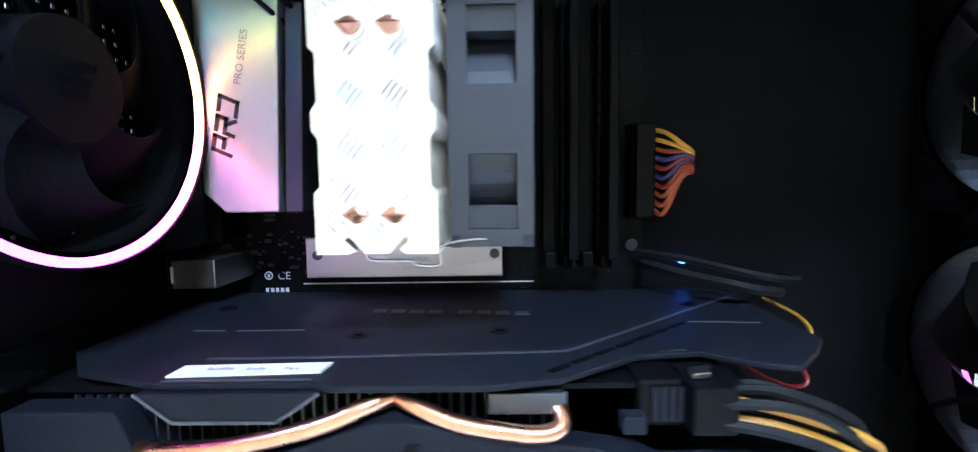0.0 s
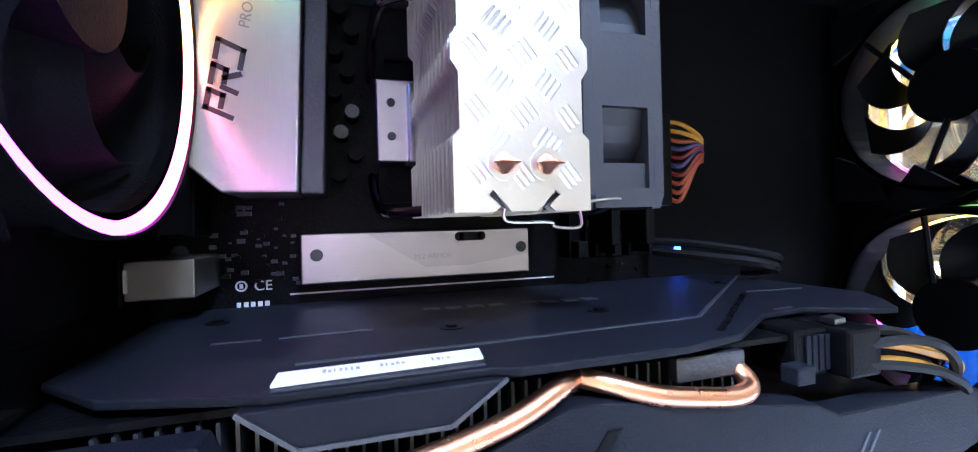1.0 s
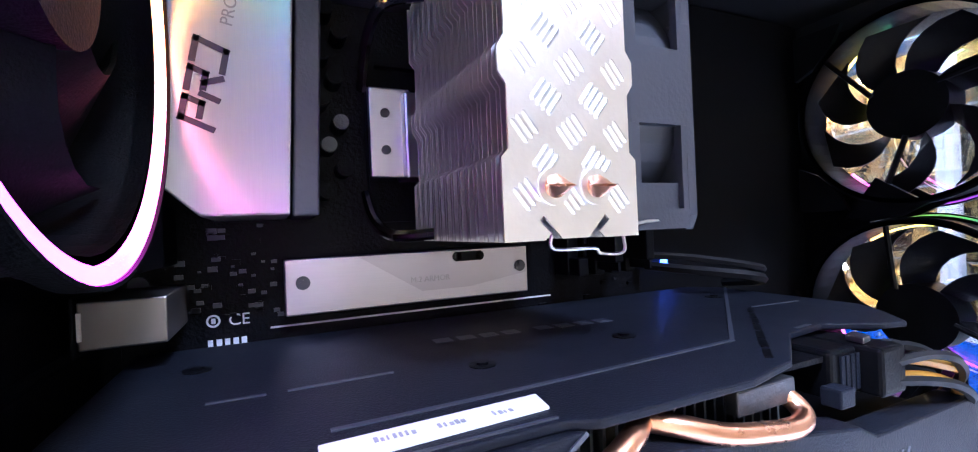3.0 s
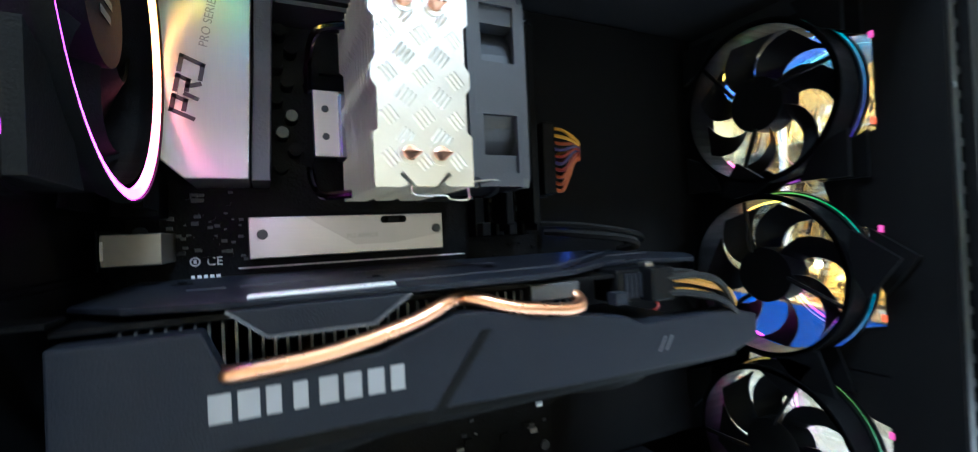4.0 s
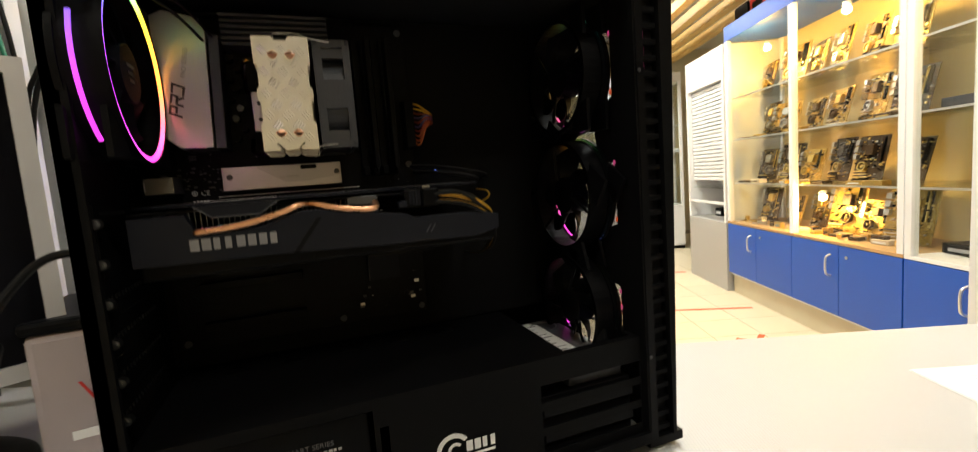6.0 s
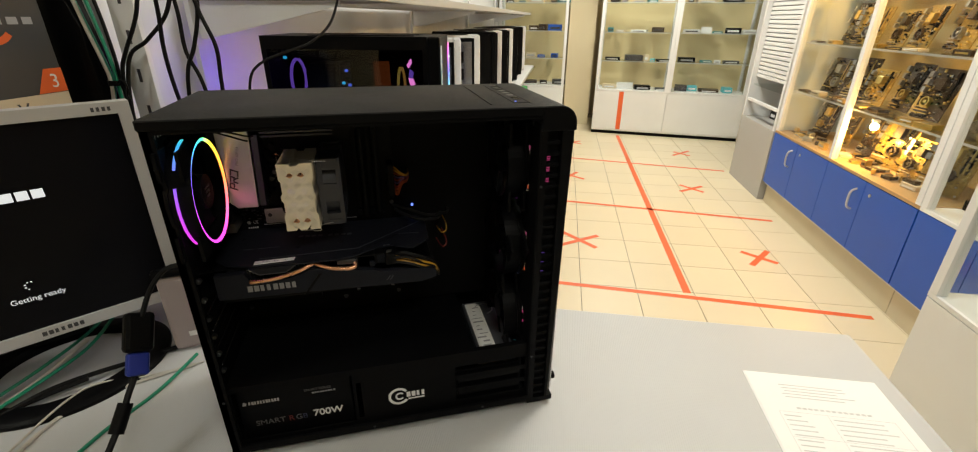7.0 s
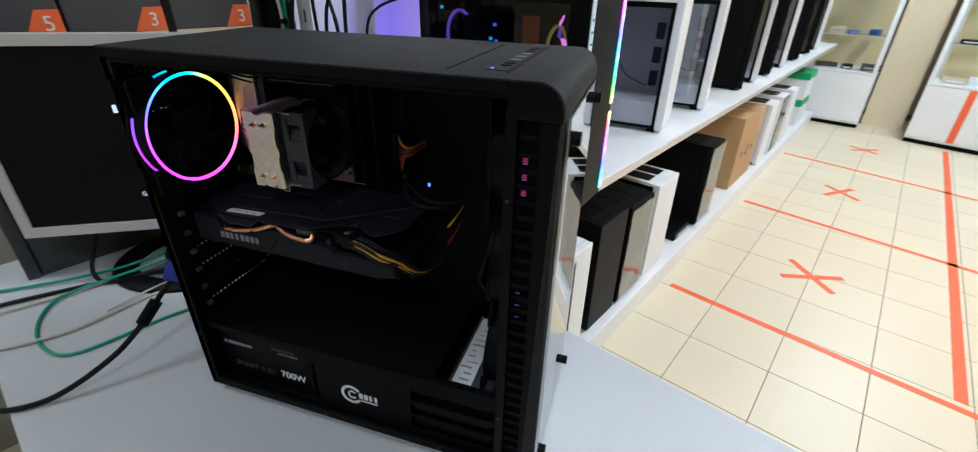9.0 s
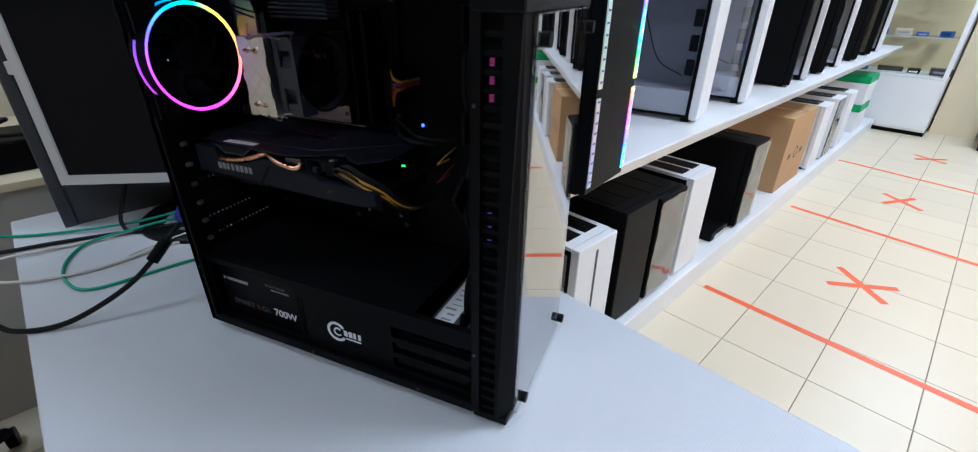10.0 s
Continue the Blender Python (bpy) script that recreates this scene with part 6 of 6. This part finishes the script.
# white cabinets at the far end
for u0, W, v, turn in ((0.630, 0.86, 5.850, -7.2), (1.484, 0.87, 5.742, -7.2), (-0.62, 0.86, 6.05, 0)):
    m = ROOM @ pose(u0, v, 0, 0, 0, turn)
    cabinet("white_display_cabinet", "white glass display cabinet with small goods", m, W, 0.42, 0.535, 2.05, WHITEMEL, 1, (0.885, 1.21, 1.53), BACKCREAM, 3, 0.04, False)
    for z in (0.552, 0.885, 1.21, 1.53):
        x = 0.08
        while x < W - 0.14:
            w = r.uniform(0.05, 0.22)
            goods_box(m @ pose(x + w / 2, 0.08 + 0.1 * r.random(), z, 0, 0, r.uniform(-12, 12)), w, r.uniform(0.06, 0.16), r.uniform(0.02, 0.075), r.choice([TEALCARD, CYANCARD, BLACK2, BLACK2, WHITEPL, HDDGREY, BROWNPCB, BOXBEIGE, BLUEMEL]), r.choice([WHITEPL, INKDARK, INKGREY]))
            x += w + r.uniform(0.0, 0.08)
solid("tape_strip", box(0.300, 0.355, -0.0014, -0.0004, 0.065, 0.53), TAPE, "strip of red-orange tape up the front of the white cabinet", "floor tape", ROOM @ pose(0.630, 5.850, 0, 0, 0, -7.2))
solid("pillar", box(0.26, 0.60, 6.35, 6.75, 0, CEIL), WALL, "cream painted pillar", "pillar", ROOM, kind="structure")

# nearer white cabinet beside the aisle
cabinet("white_display_cabinet", "white glass display cabinet beside the aisle", ROOM @ pose(1.54, 1.29, 0, 0, 0, -90), 1.3, 0.30, 0.47, 1.96, WHITEMEL, 2, (0.91, 1.22, 1.53), PANE, 5, 0.04, False)
for v, z, w, h, body, st in ((1.08, 0.487, 0.16, 0.07, GREYMEL, WHITEPL), (0.8, 0.487, 0.2, 0.1, WHITEPL, INKGREY), (0.9, 0.91, 0.2, 0.2, WHITEPL, REDCARD), (0.6, 0.91, 0.2, 0.24, TEALCARD, WHITEPL), (0.9, 1.22, 0.24, 0.2, TEALCARD, WHITEPL), (0.6, 1.22, 0.2, 0.2, WHITEPL, INKDARK)):
    goods_box(at(1.61, v, z, -90), w, 0.16, h, body, st)
# beams over the cabinets
for k in range(4):
    solid("ceiling_beam", box(1.6 + 0.22 * k, 1.68 + 0.22 * k, -1.0, V1 - 0.1, 2.30, 2.38, 0.004), WOOD, "yellow pine ceiling batten above the cabinets", "beam", ROOM, "pine battens")
for k in range(9):
    goods_box(at(1.98, 3.5 - 0.22 * k, 2.071, -90), 0.19, 0.2, 0.14 + 0.03 * (k % 3), [BLACK2, REDCARD, HDDGREY, GREENCARD, GOLDPCB][k % 5], BLACK2)


# ---- monitor, cables and boxes behind the computer ----
W, H = 0.412, 0.338
mon = thing("monitor", "square silver-framed monitor showing a black start-up screen", "monitor", pose(-0.647, 0.233, 0.898, 0, 0, 30.1))
bm = bmesh.new()
for a, b, c, e in ((0, W, 0, 0.018), (0, W, H - 0.017, H), (0, 0.016, 0.018, H - 0.017), (W - 0.016, W, 0.018, H - 0.017)):
    B(bm, a, b, -0.012, 0.012, c, e)
part("bezel", bm, SILVERPL, mon, "silver plastic bezel")
part("screen", box(0.016, W - 0.016, -0.007, 0.004, 0.018, H - 0.017), SCREEN, mon)
part("back_shell", box(0.012, W - 0.012, 0.0125, 0.055, 0.012, H - 0.012, 0.008), BLACK2, mon)
part("tab", box(-0.018, -0.0005, 0.0, 0.010, 0.20, 0.222, 0.002), SILVERPL, mon, "small silver side tab")
text("writing", "Getting ready", 0.0112, pose(0.204, -0.0073, 0.066, 90), SCREENTEXT, mon, 0.0001)
bm = bmesh.new()
for k in range(5):
    t = 1.2 + 0.75 * k
    disc(bm, "y", (0.232 + 0.006 * math.cos(t), 0.090 + 0.006 * math.sin(t)), 0.0012, -0.0073, -0.0070, 8)
part("waiting_dots", bm, SCREENTEXT, mon)
bm = bmesh.new()
for k in range(5):
    B(bm, 0.205 + 0.0165 * k, 0.2185 + 0.0165 * k, -0.0073, -0.0070, 0.216, 0.229)
part("screen_sign", bm, SCREENTEXT, mon, "white block sign")
bm = bmesh.new()
bars(bm, 0.222, -0.0121, 0.006, 0.052, 0.007, 7, 0.3, 2)
part("bezel_mark", bm, INKDARK, mon)
bm = bmesh.new()
bars(bm, W - 0.047, -0.0121, H - 0.012, 0.026, 0.006, 4, 0.3, 4)
part("bezel_mark", bm, INKDARK, mon)
st = thing("monitor_stand", "dark ring-shaped monitor foot on the desk", "monitor stand", pose(-0.475, 0.400, TABLE, 0, 0, 30))
bm = bmesh.new()
rows = []
for i in range(56):
    t = 2 * math.pi * i / 56
    rows.append([bm.verts.new((r * 1.05 * math.cos(t), r * 0.95 * math.sin(t), z)) for r, z in ((0.140, 0), (0.140, 0.006), (0.134, 0.011), (0.106, 0.013), (0.100, 0.009), (0.099, 0))])
for i in range(56):
    a, b = rows[i], rows[(i + 1) % 56]
    for k in range(6):
        bm.faces.new((a[k], a[(k + 1) % 6], b[(k + 1) % 6], b[k]))
bmesh.ops.recalc_face_normals(bm, faces=bm.faces[:])
part("foot_ring", bm, BLACK2, st, "", True)
part("neck", box(-0.040, 0.040, 0.085, 0.118, 0.012, 0.24, 0.008), BLACK2, st)
part("neck_head", box(-0.05, 0.05, -0.010, 0.090, 0.16, 0.26, 0.008), BLACK2, st)


def loose_cable(name, label, material, r, pts, n=10):
    return solid(name, tubed(pts, r, 8, n), material, label, "cable", smooth=True)


T = TABLE
loose_cable("network_cable", "green network cable looped on the desk", GREENC, 0.0028, [(-0.27, 0.372, T + 0.014), (-0.31, 0.30, T + 0.003), (-0.357, 0.225, T + 0.003), (-0.41, 0.115, T + 0.003), (-0.47, 0.105, T + 0.003), (-0.54, 0.14, T + 0.003), (-0.58, 0.20, T + 0.005), (-0.545, 0.265, T + 0.012), (-0.50, 0.315, T + 0.022), (-0.44, 0.39, T + 0.04), (-0.42, 0.46, T + 0.06)])
loose_cable("network_cable", "green network cable crossing behind the monitor foot", GREENC, 0.0028, [(-0.86, 0.10, T + 0.004), (-0.72, 0.17, T + 0.004), (-0.60, 0.26, T + 0.010), (-0.527, 0.325, T + 0.022), (-0.455, 0.43, T + 0.045), (-0.43, 0.50, T + 0.07)])
loose_cable("white_cable", "pale grey cable looped over the desk edge", GREYC, 0.0030, [(-0.27, 0.358, T + 0.003), (-0.42, 0.292, T + 0.003), (-0.473, 0.146, T + 0.004), (-0.555, 0.062, T + 0.006), (-0.625, 0.058, T + 0.012), (-0.645, 0.105, T + 0.008), (-0.58, 0.215, T + 0.005), (-0.50, 0.335, T + 0.02), (-0.45, 0.42, T + 0.04)])
loose_cable("thin_cable", "thin pale cable lying on the desk", GREYC, 0.0016, [(-0.47, 0.205, T + 0.002), (-0.417, 0.315, T + 0.016), (-0.34, 0.345, T + 0.002), (-0.26, 0.362, T + 0.002)])
vga = thing("video_cable", "black video cable with a blue plug hanging beside the case", "cable", pose(-0.3, 0.1, T))
wpart("sheath", tubed([(-0.272, 0.206, 0.915), (-0.279, 0.18, 0.895), (-0.286, 0.155, 0.870), (-0.305, 0.105, 0.832), (-0.345, 0.04, 0.802), (-0.40, 0.0, T + 0.004), (-0.48, -0.005, T + 0.004), (-0.60, -0.03, T - 0.03), (-0.72, -0.06, T - 0.10)], 0.0040, 8, 10), BLACKC, vga, "", True)
wpart("ferrite", tubed([(-0.281, 0.172, 0.888), (-0.289, 0.146, 0.862)], 0.0088, 12, 3), BLACK2, vga, "", True)
pl = part("blue_plug", box(-0.0125, 0.0125, -0.009, 0.009, -0.016, 0.014, 0.003), BLUEPL, vga, "blue plug")
pl.matrix_parent_inverse, pl.matrix_basis = vga.matrix_basis.inverted(), pose(-0.272, 0.208, 0.922, -25, 20, 30)
sh = part("plug_shell", box(-0.017, 0.017, -0.012, 0.012, 0.0145, 0.068, 0.006), BLACK2, vga)
sh.matrix_parent_inverse, sh.matrix_basis = vga.matrix_basis.inverted(), pose(-0.272, 0.208, 0.922, -25, 20, 30)
wpart("adapter_lead", tubed([(-0.262, 0.234, 0.978), (-0.250, 0.255, 1.01), (-0.225, 0.26, 1.035), (-0.19, 0.25, 1.04), (-0.160, 0.245, 1.04)], 0.0034, 8, 8), BLACKC, vga, "", True)
loose_cable("power_cable", "black power cable hanging from the monitor", BLACKC, 0.0040, [(-0.568, 0.300, 0.905), (-0.580, 0.285, 0.86), (-0.572, 0.262, 0.815), (-0.54, 0.27, T + 0.005), (-0.46, 0.33, T + 0.017), (-0.36, 0.39, T + 0.008), (-0.30, 0.42, T + 0.006)])
loose_cable("power_cable", "black cable running over the desk edge", BLACKC, 0.0038, [(-0.42, 0.34, T + 0.018), (-0.53, 0.285, T + 0.006), (-0.655, 0.15, T + 0.005), (-0.70, 0.06, T + 0.004), (-0.72, 0.0, T - 0.04), (-0.70, -0.03, T - 0.16), (-0.72, -0.05, T - 0.4)])
# pale storage box beside the case
cup = thing("storage_box", "pale pink translucent box with a dark lid on the desk", "box", pose(-0.292, 0.430, T, 0, 0, 8))
part("body", box(-0.028, 0.060, -0.02, 0.16, 0, 0.150, 0.008), PLUM, cup)
part("lid", box(-0.031, 0.063, -0.023, 0.163, 0.1505, 0.165, 0.005), BLACK2, cup, "dark lid")
part("white_label", box(0.0, 0.045, -0.0212, -0.0202, 0.028, 0.038), PAPER, cup)
bm = bmesh.new()
for k in range(4):
    q = 0.012 + 0.011 * k
    prism(bm, [(q, 0.070 if k % 2 else 0.092), (q + 0.003, 0.070 if k % 2 else 0.092), (q + 0.014, 0.092 if k % 2 else 0.070), (q + 0.011, 0.092 if k % 2 else 0.070)], "y", -0.0214, -0.0204)
part("red_mark", bm, REDCARD, cup, "red pen mark")

# dark printed stand along the wall with a row of cartons on top
stand = thing("carton_stand", "dark grey printed display stand behind the monitor", "stand", ROOM @ pose(-0.735, -0.040, 0, 0, 0, 90))
part("body", box(0.0, 0.515, 0.0, 0.12, 0.0, 1.180, 0.004), BOXGREY, stand)
part("edge", box(-0.022, -0.0005, -0.004, 0.125, 0.0, 1.24, 0.003), HDDGREY, stand, "grey edge strip")
bm = bmesh.new()
bars(bm, 0.19, -0.0002, 1.150, 0.045, 0.016, 3, 0.25, 6)
part("printed_mark", bm, INKLIGHT, stand)
for k, num in enumerate(("5", "3", "3")):
    q = thing("processor_carton", "dark grey processor carton with an orange corner and number", "box", ROOM @ pose(-0.733, (0.056, 0.216, 0.386)[k], 1.1805, 0, 0, 90) @ Matrix.Diagonal((1.06, 1.0, 1.08, 1)), "processor cartons")
    part("carton", box(-0.073, 0.073, 0, 0.11, 0.0, 0.24, 0.002), BOXGREY, q)
    part("band", box(-0.073, 0.073, -0.0006, -0.0001, 0.0, 0.034), BOXBEIGE, q, "beige band")
    part("orange_corner", poly([(0.022, 0.035), (0.073, 0.035), (0.073, 0.074), (0.042, 0.074)], "y", -0.0008, -0.0002), BOXORANGE, q)
    text("writing", num, 0.032, pose(0.047, -0.0010, 0.043, 90), INKLIGHT, q, 0.0001)
    bm = bmesh.new()
    ringmesh(bm, "y", (-0.015, 0.15), 0.026, 0.036, -0.0008, -0.0002, 32, (40, 320))
    part("orange_ring", bm, BOXORANGE, q)
    bm = bmesh.new()
    bars(bm, -0.06, -0.0009, 0.144, 0.12, 0.011, 5, 0.35, 5)
    part("printed_bars", bm, INKGREY, q)
    bm = bmesh.new()
    prism(bm, [(-0.02, 0.024), (-0.016, 0.024), (-0.010, 0.012), (-0.004, 0.024), (0.0, 0.024), (-0.009, 0.008)], "y", -0.0010, -0.0006)
    part("band_mark", bm, INKDARK, q)
# black bag, slotted upright and cables against the wall
bag = thing("black_bag", "black cloth bag hanging behind the cartons", "bag", at(-0.75, 0.52, 1.0))
bm = poly([(-0.058, 0.0), (-0.062, 0.20), (-0.048, 0.36), (-0.020, 0.41), (0.030, 0.40), (0.052, 0.33), (0.060, 0.18), (0.052, 0.02), (0.0, -0.012)], "y", -0.025, 0.022, 0.012)
part("sack", bm, BLACK2, bag, "", True)
part("strap", tubed([(-0.03, 0.0, 0.40), (-0.02, 0.005, 0.50), (0.0, 0.01, 0.54), (0.02, 0.005, 0.50), (0.028, 0.0, 0.395)], 0.006, 8, 6), BLACK2, bag, "", True)
up = thing("slotted_upright", "white slotted steel upright against the wall", "upright", at(-0.645, 0.545, 0.60))
part("post", box(-0.028, 0.028, 0, 0.012, 0, 1.6, 0.001), WHITEPL, up)
for k in range(20):
    part("slot", box(-0.003, 0.004, -0.0008, -0.0002, 0.115 + 0.073 * k, 0.141 + 0.073 * k), INKDARK, up)
HANG = [((-0.560, 1.46), (-0.588, 1.362), (-0.635, 1.29), (-0.657, 1.250), (-0.668, 1.17)), ((-0.480, 1.46), (-0.517, 1.363), (-0.575, 1.31), (-0.627, 1.274), (-0.655, 1.17)),
        ((-0.530, 1.46), (-0.532, 1.363), (-0.540, 1.29), (-0.536, 1.213), (-0.52, 1.12)), ((-0.515, 1.46), (-0.504, 1.363), (-0.506, 1.29), (-0.486, 1.233), (-0.47, 1.12)),
        ((-0.440, 1.46), (-0.456, 1.364), (-0.480, 1.30), (-0.509, 1.244), (-0.525, 1.12)), ((-0.465, 1.46), (-0.450, 1.364), (-0.430, 1.30), (-0.434, 1.237), (-0.44, 1.12)),
        ((-0.71, 1.46), (-0.692, 1.36), (-0.676, 1.27), (-0.674, 1.228), (-0.683, 1.15)), ((-0.70, 1.46), (-0.682, 1.36), (-0.670, 1.27), (-0.670, 1.228), (-0.672, 1.15)),
        ((-0.72, 1.46), (-0.700, 1.35), (-0.682, 1.27), (-0.677, 1.228), (-0.690, 1.15)), ((-0.69, 1.46), (-0.672, 1.36), (-0.666, 1.28), (-0.667, 1.228), (-0.663, 1.15)), ((-0.73, 1.46), (-0.706, 1.36), (-0.686, 1.28), (-0.680, 1.228), (-0.697, 1.15))]
SHEATH = [BLACKC, BLACKC, BLACKC, BLACKC, BLACKC, BLACKC, GREYC, GREENC, GREYC, BLACKC, GREENC]
for k, pts in enumerate(HANG):
    v = 0.520 - 0.007 * (k % 3)
    full = [ROOM @ Vector((u, v, z)) for u, z in pts] + [ROOM @ Vector((pts[-1][0] + 0.02, v - 0.03, 0.98)), ROOM @ Vector((pts[-1][0] + 0.05, v - 0.06, T + 0.006))]
    loose_cable("hanging_cable", ("black" if SHEATH[k] is BLACKC else "green" if SHEATH[k] is GREENC else "pale grey") + " cable hanging down the wall behind the monitor", SHEATH[k], 0.0037 if k < 6 else 0.0033, full)
loose_cable("device_cable", "black cable running down to the lit computer", BLACKC, 0.0026, [ROOM @ Vector(p) for p in ((-0.40, 0.52, 1.0), (-0.392, 0.52, 1.16), (-0.383, 0.52, 1.239), (-0.359, 0.53, 1.271), (-0.320, 0.56, 1.29), (-0.289, 0.60, 1.306), (-0.27, 0.66, 1.345), (-0.262, 0.70, 1.42), (-0.26, 0.72, 1.55))])
bm = bmesh.new()
ringmesh(bm, "z", (0, 0), 0.012, 0.015, 0, 0.010, 20)
solid("cable_tie", bm, BLACK2, "black strap round the bundle of cables", "cable tie", at(-0.672, 0.514, 1.223))
loose_cable("cable_tail", "loose end of the black strap", BLACK2, 0.0018, [ROOM @ Vector(p) for p in ((-0.660, 0.505, 1.228), (-0.645, 0.50, 1.236), (-0.636, 0.50, 1.222), (-0.641, 0.50, 1.206), (-0.636, 0.50, 1.196))])
# second desk beyond the end of this one
d2 = thing("side_desk", "cream desk with dark clutter beyond the first desk", "desk", at(-1.75, -0.62))
part("desktop", box(-0.5, 0.45, -0.5, 0.6, 0.72, 0.745, 0.003), WALL, d2)
part("front_panel", box(0.40, 0.42, -0.48, 0.58, 0.0, 0.72), GREYMEL, d2)
for k in range(3):
    q = thing("parts_box", "dark box of loose parts on the second desk", "box", at(-1.55 + 0.02 * k, -0.75 + 0.3 * k, 0.745), "dark boxes")
    part("tray", box(-0.1, 0.12, -0.12, 0.12, 0, 0.05 + 0.02 * k, 0.006), BLACK2, q)
    part("content", tubed([(-0.08, -0.08, 0.06 + 0.02 * k), (0.0, 0.05, 0.09 + 0.02 * k), (0.08, -0.04, 0.07 + 0.02 * k), (0.1, 0.08, 0.06 + 0.02 * k)], 0.006, 6), REDC if k == 1 else BLACKC, q)
ch = thing("chair_base", "black office chair base on the floor", "chair", at(-0.95, -0.55))
for k in range(5):
    t = 2 * math.pi * k / 5
    part("leg", tubed([(0, 0, 0.12), (0.15 * math.cos(t), 0.15 * math.sin(t), 0.10), (0.28 * math.cos(t), 0.28 * math.sin(t), 0.06)], 0.018, 8, 5), BLACK2, ch, "", True)
    bm = bmesh.new()
    disc(bm, "y", (0.29 * math.cos(t), 0.03), 0.03, 0.29 * math.sin(t) - 0.012, 0.29 * math.sin(t) + 0.012, 16)
    part("castor", bm, BLACK2, ch, "", True)
part("column", tubed([(0, 0, 0.1), (0, 0, 0.28), (0, 0, 0.42)], 0.022, 12, 3), BLACK2, ch)
part("seat", box(-0.22, 0.22, -0.22, 0.22, 0.42, 0.49, 0.03), BLACK2, ch)

# floor
PU, PV = 0.3020, 0.3060
UA, VA = 0.090, 1.667
solid("floor", box(U0, U1, V0, V1, -0.05, -0.004), GROUT, "dark grout bed under the tiles", "floor", ROOM, kind="structure")
floor = bpy.data.objects["floor"]
me = finish(box(0.0016, PU - 0.0016, 0.0016, PV - 0.0016, -0.004, 0.0, 0.0008, 1), "floor_tile", TILE)
rest = bmesh.new()
for i in range(-9, 14):
    for j in range(-16, 17):
        u, v = UA + i * PU, VA + j * PV
        if u < U0 or u + PU > U1 or v < V0 or v + PV > V1:
            continue
        if -0.5 < u < 1.9 and v > 0.5 and v < 5.9:
            ob = new("floor_tile", me)
            ob.parent = floor
            ob.location = (u, v, 0)
        else:
            B(rest, u + 0.0016, u + PU - 0.0016, v + 0.0016, v + PV - 0.0016, -0.004, 0.0)
ob = part("floor_tiles", rest, TILE, floor)
tagged(ob, kind="stuff")
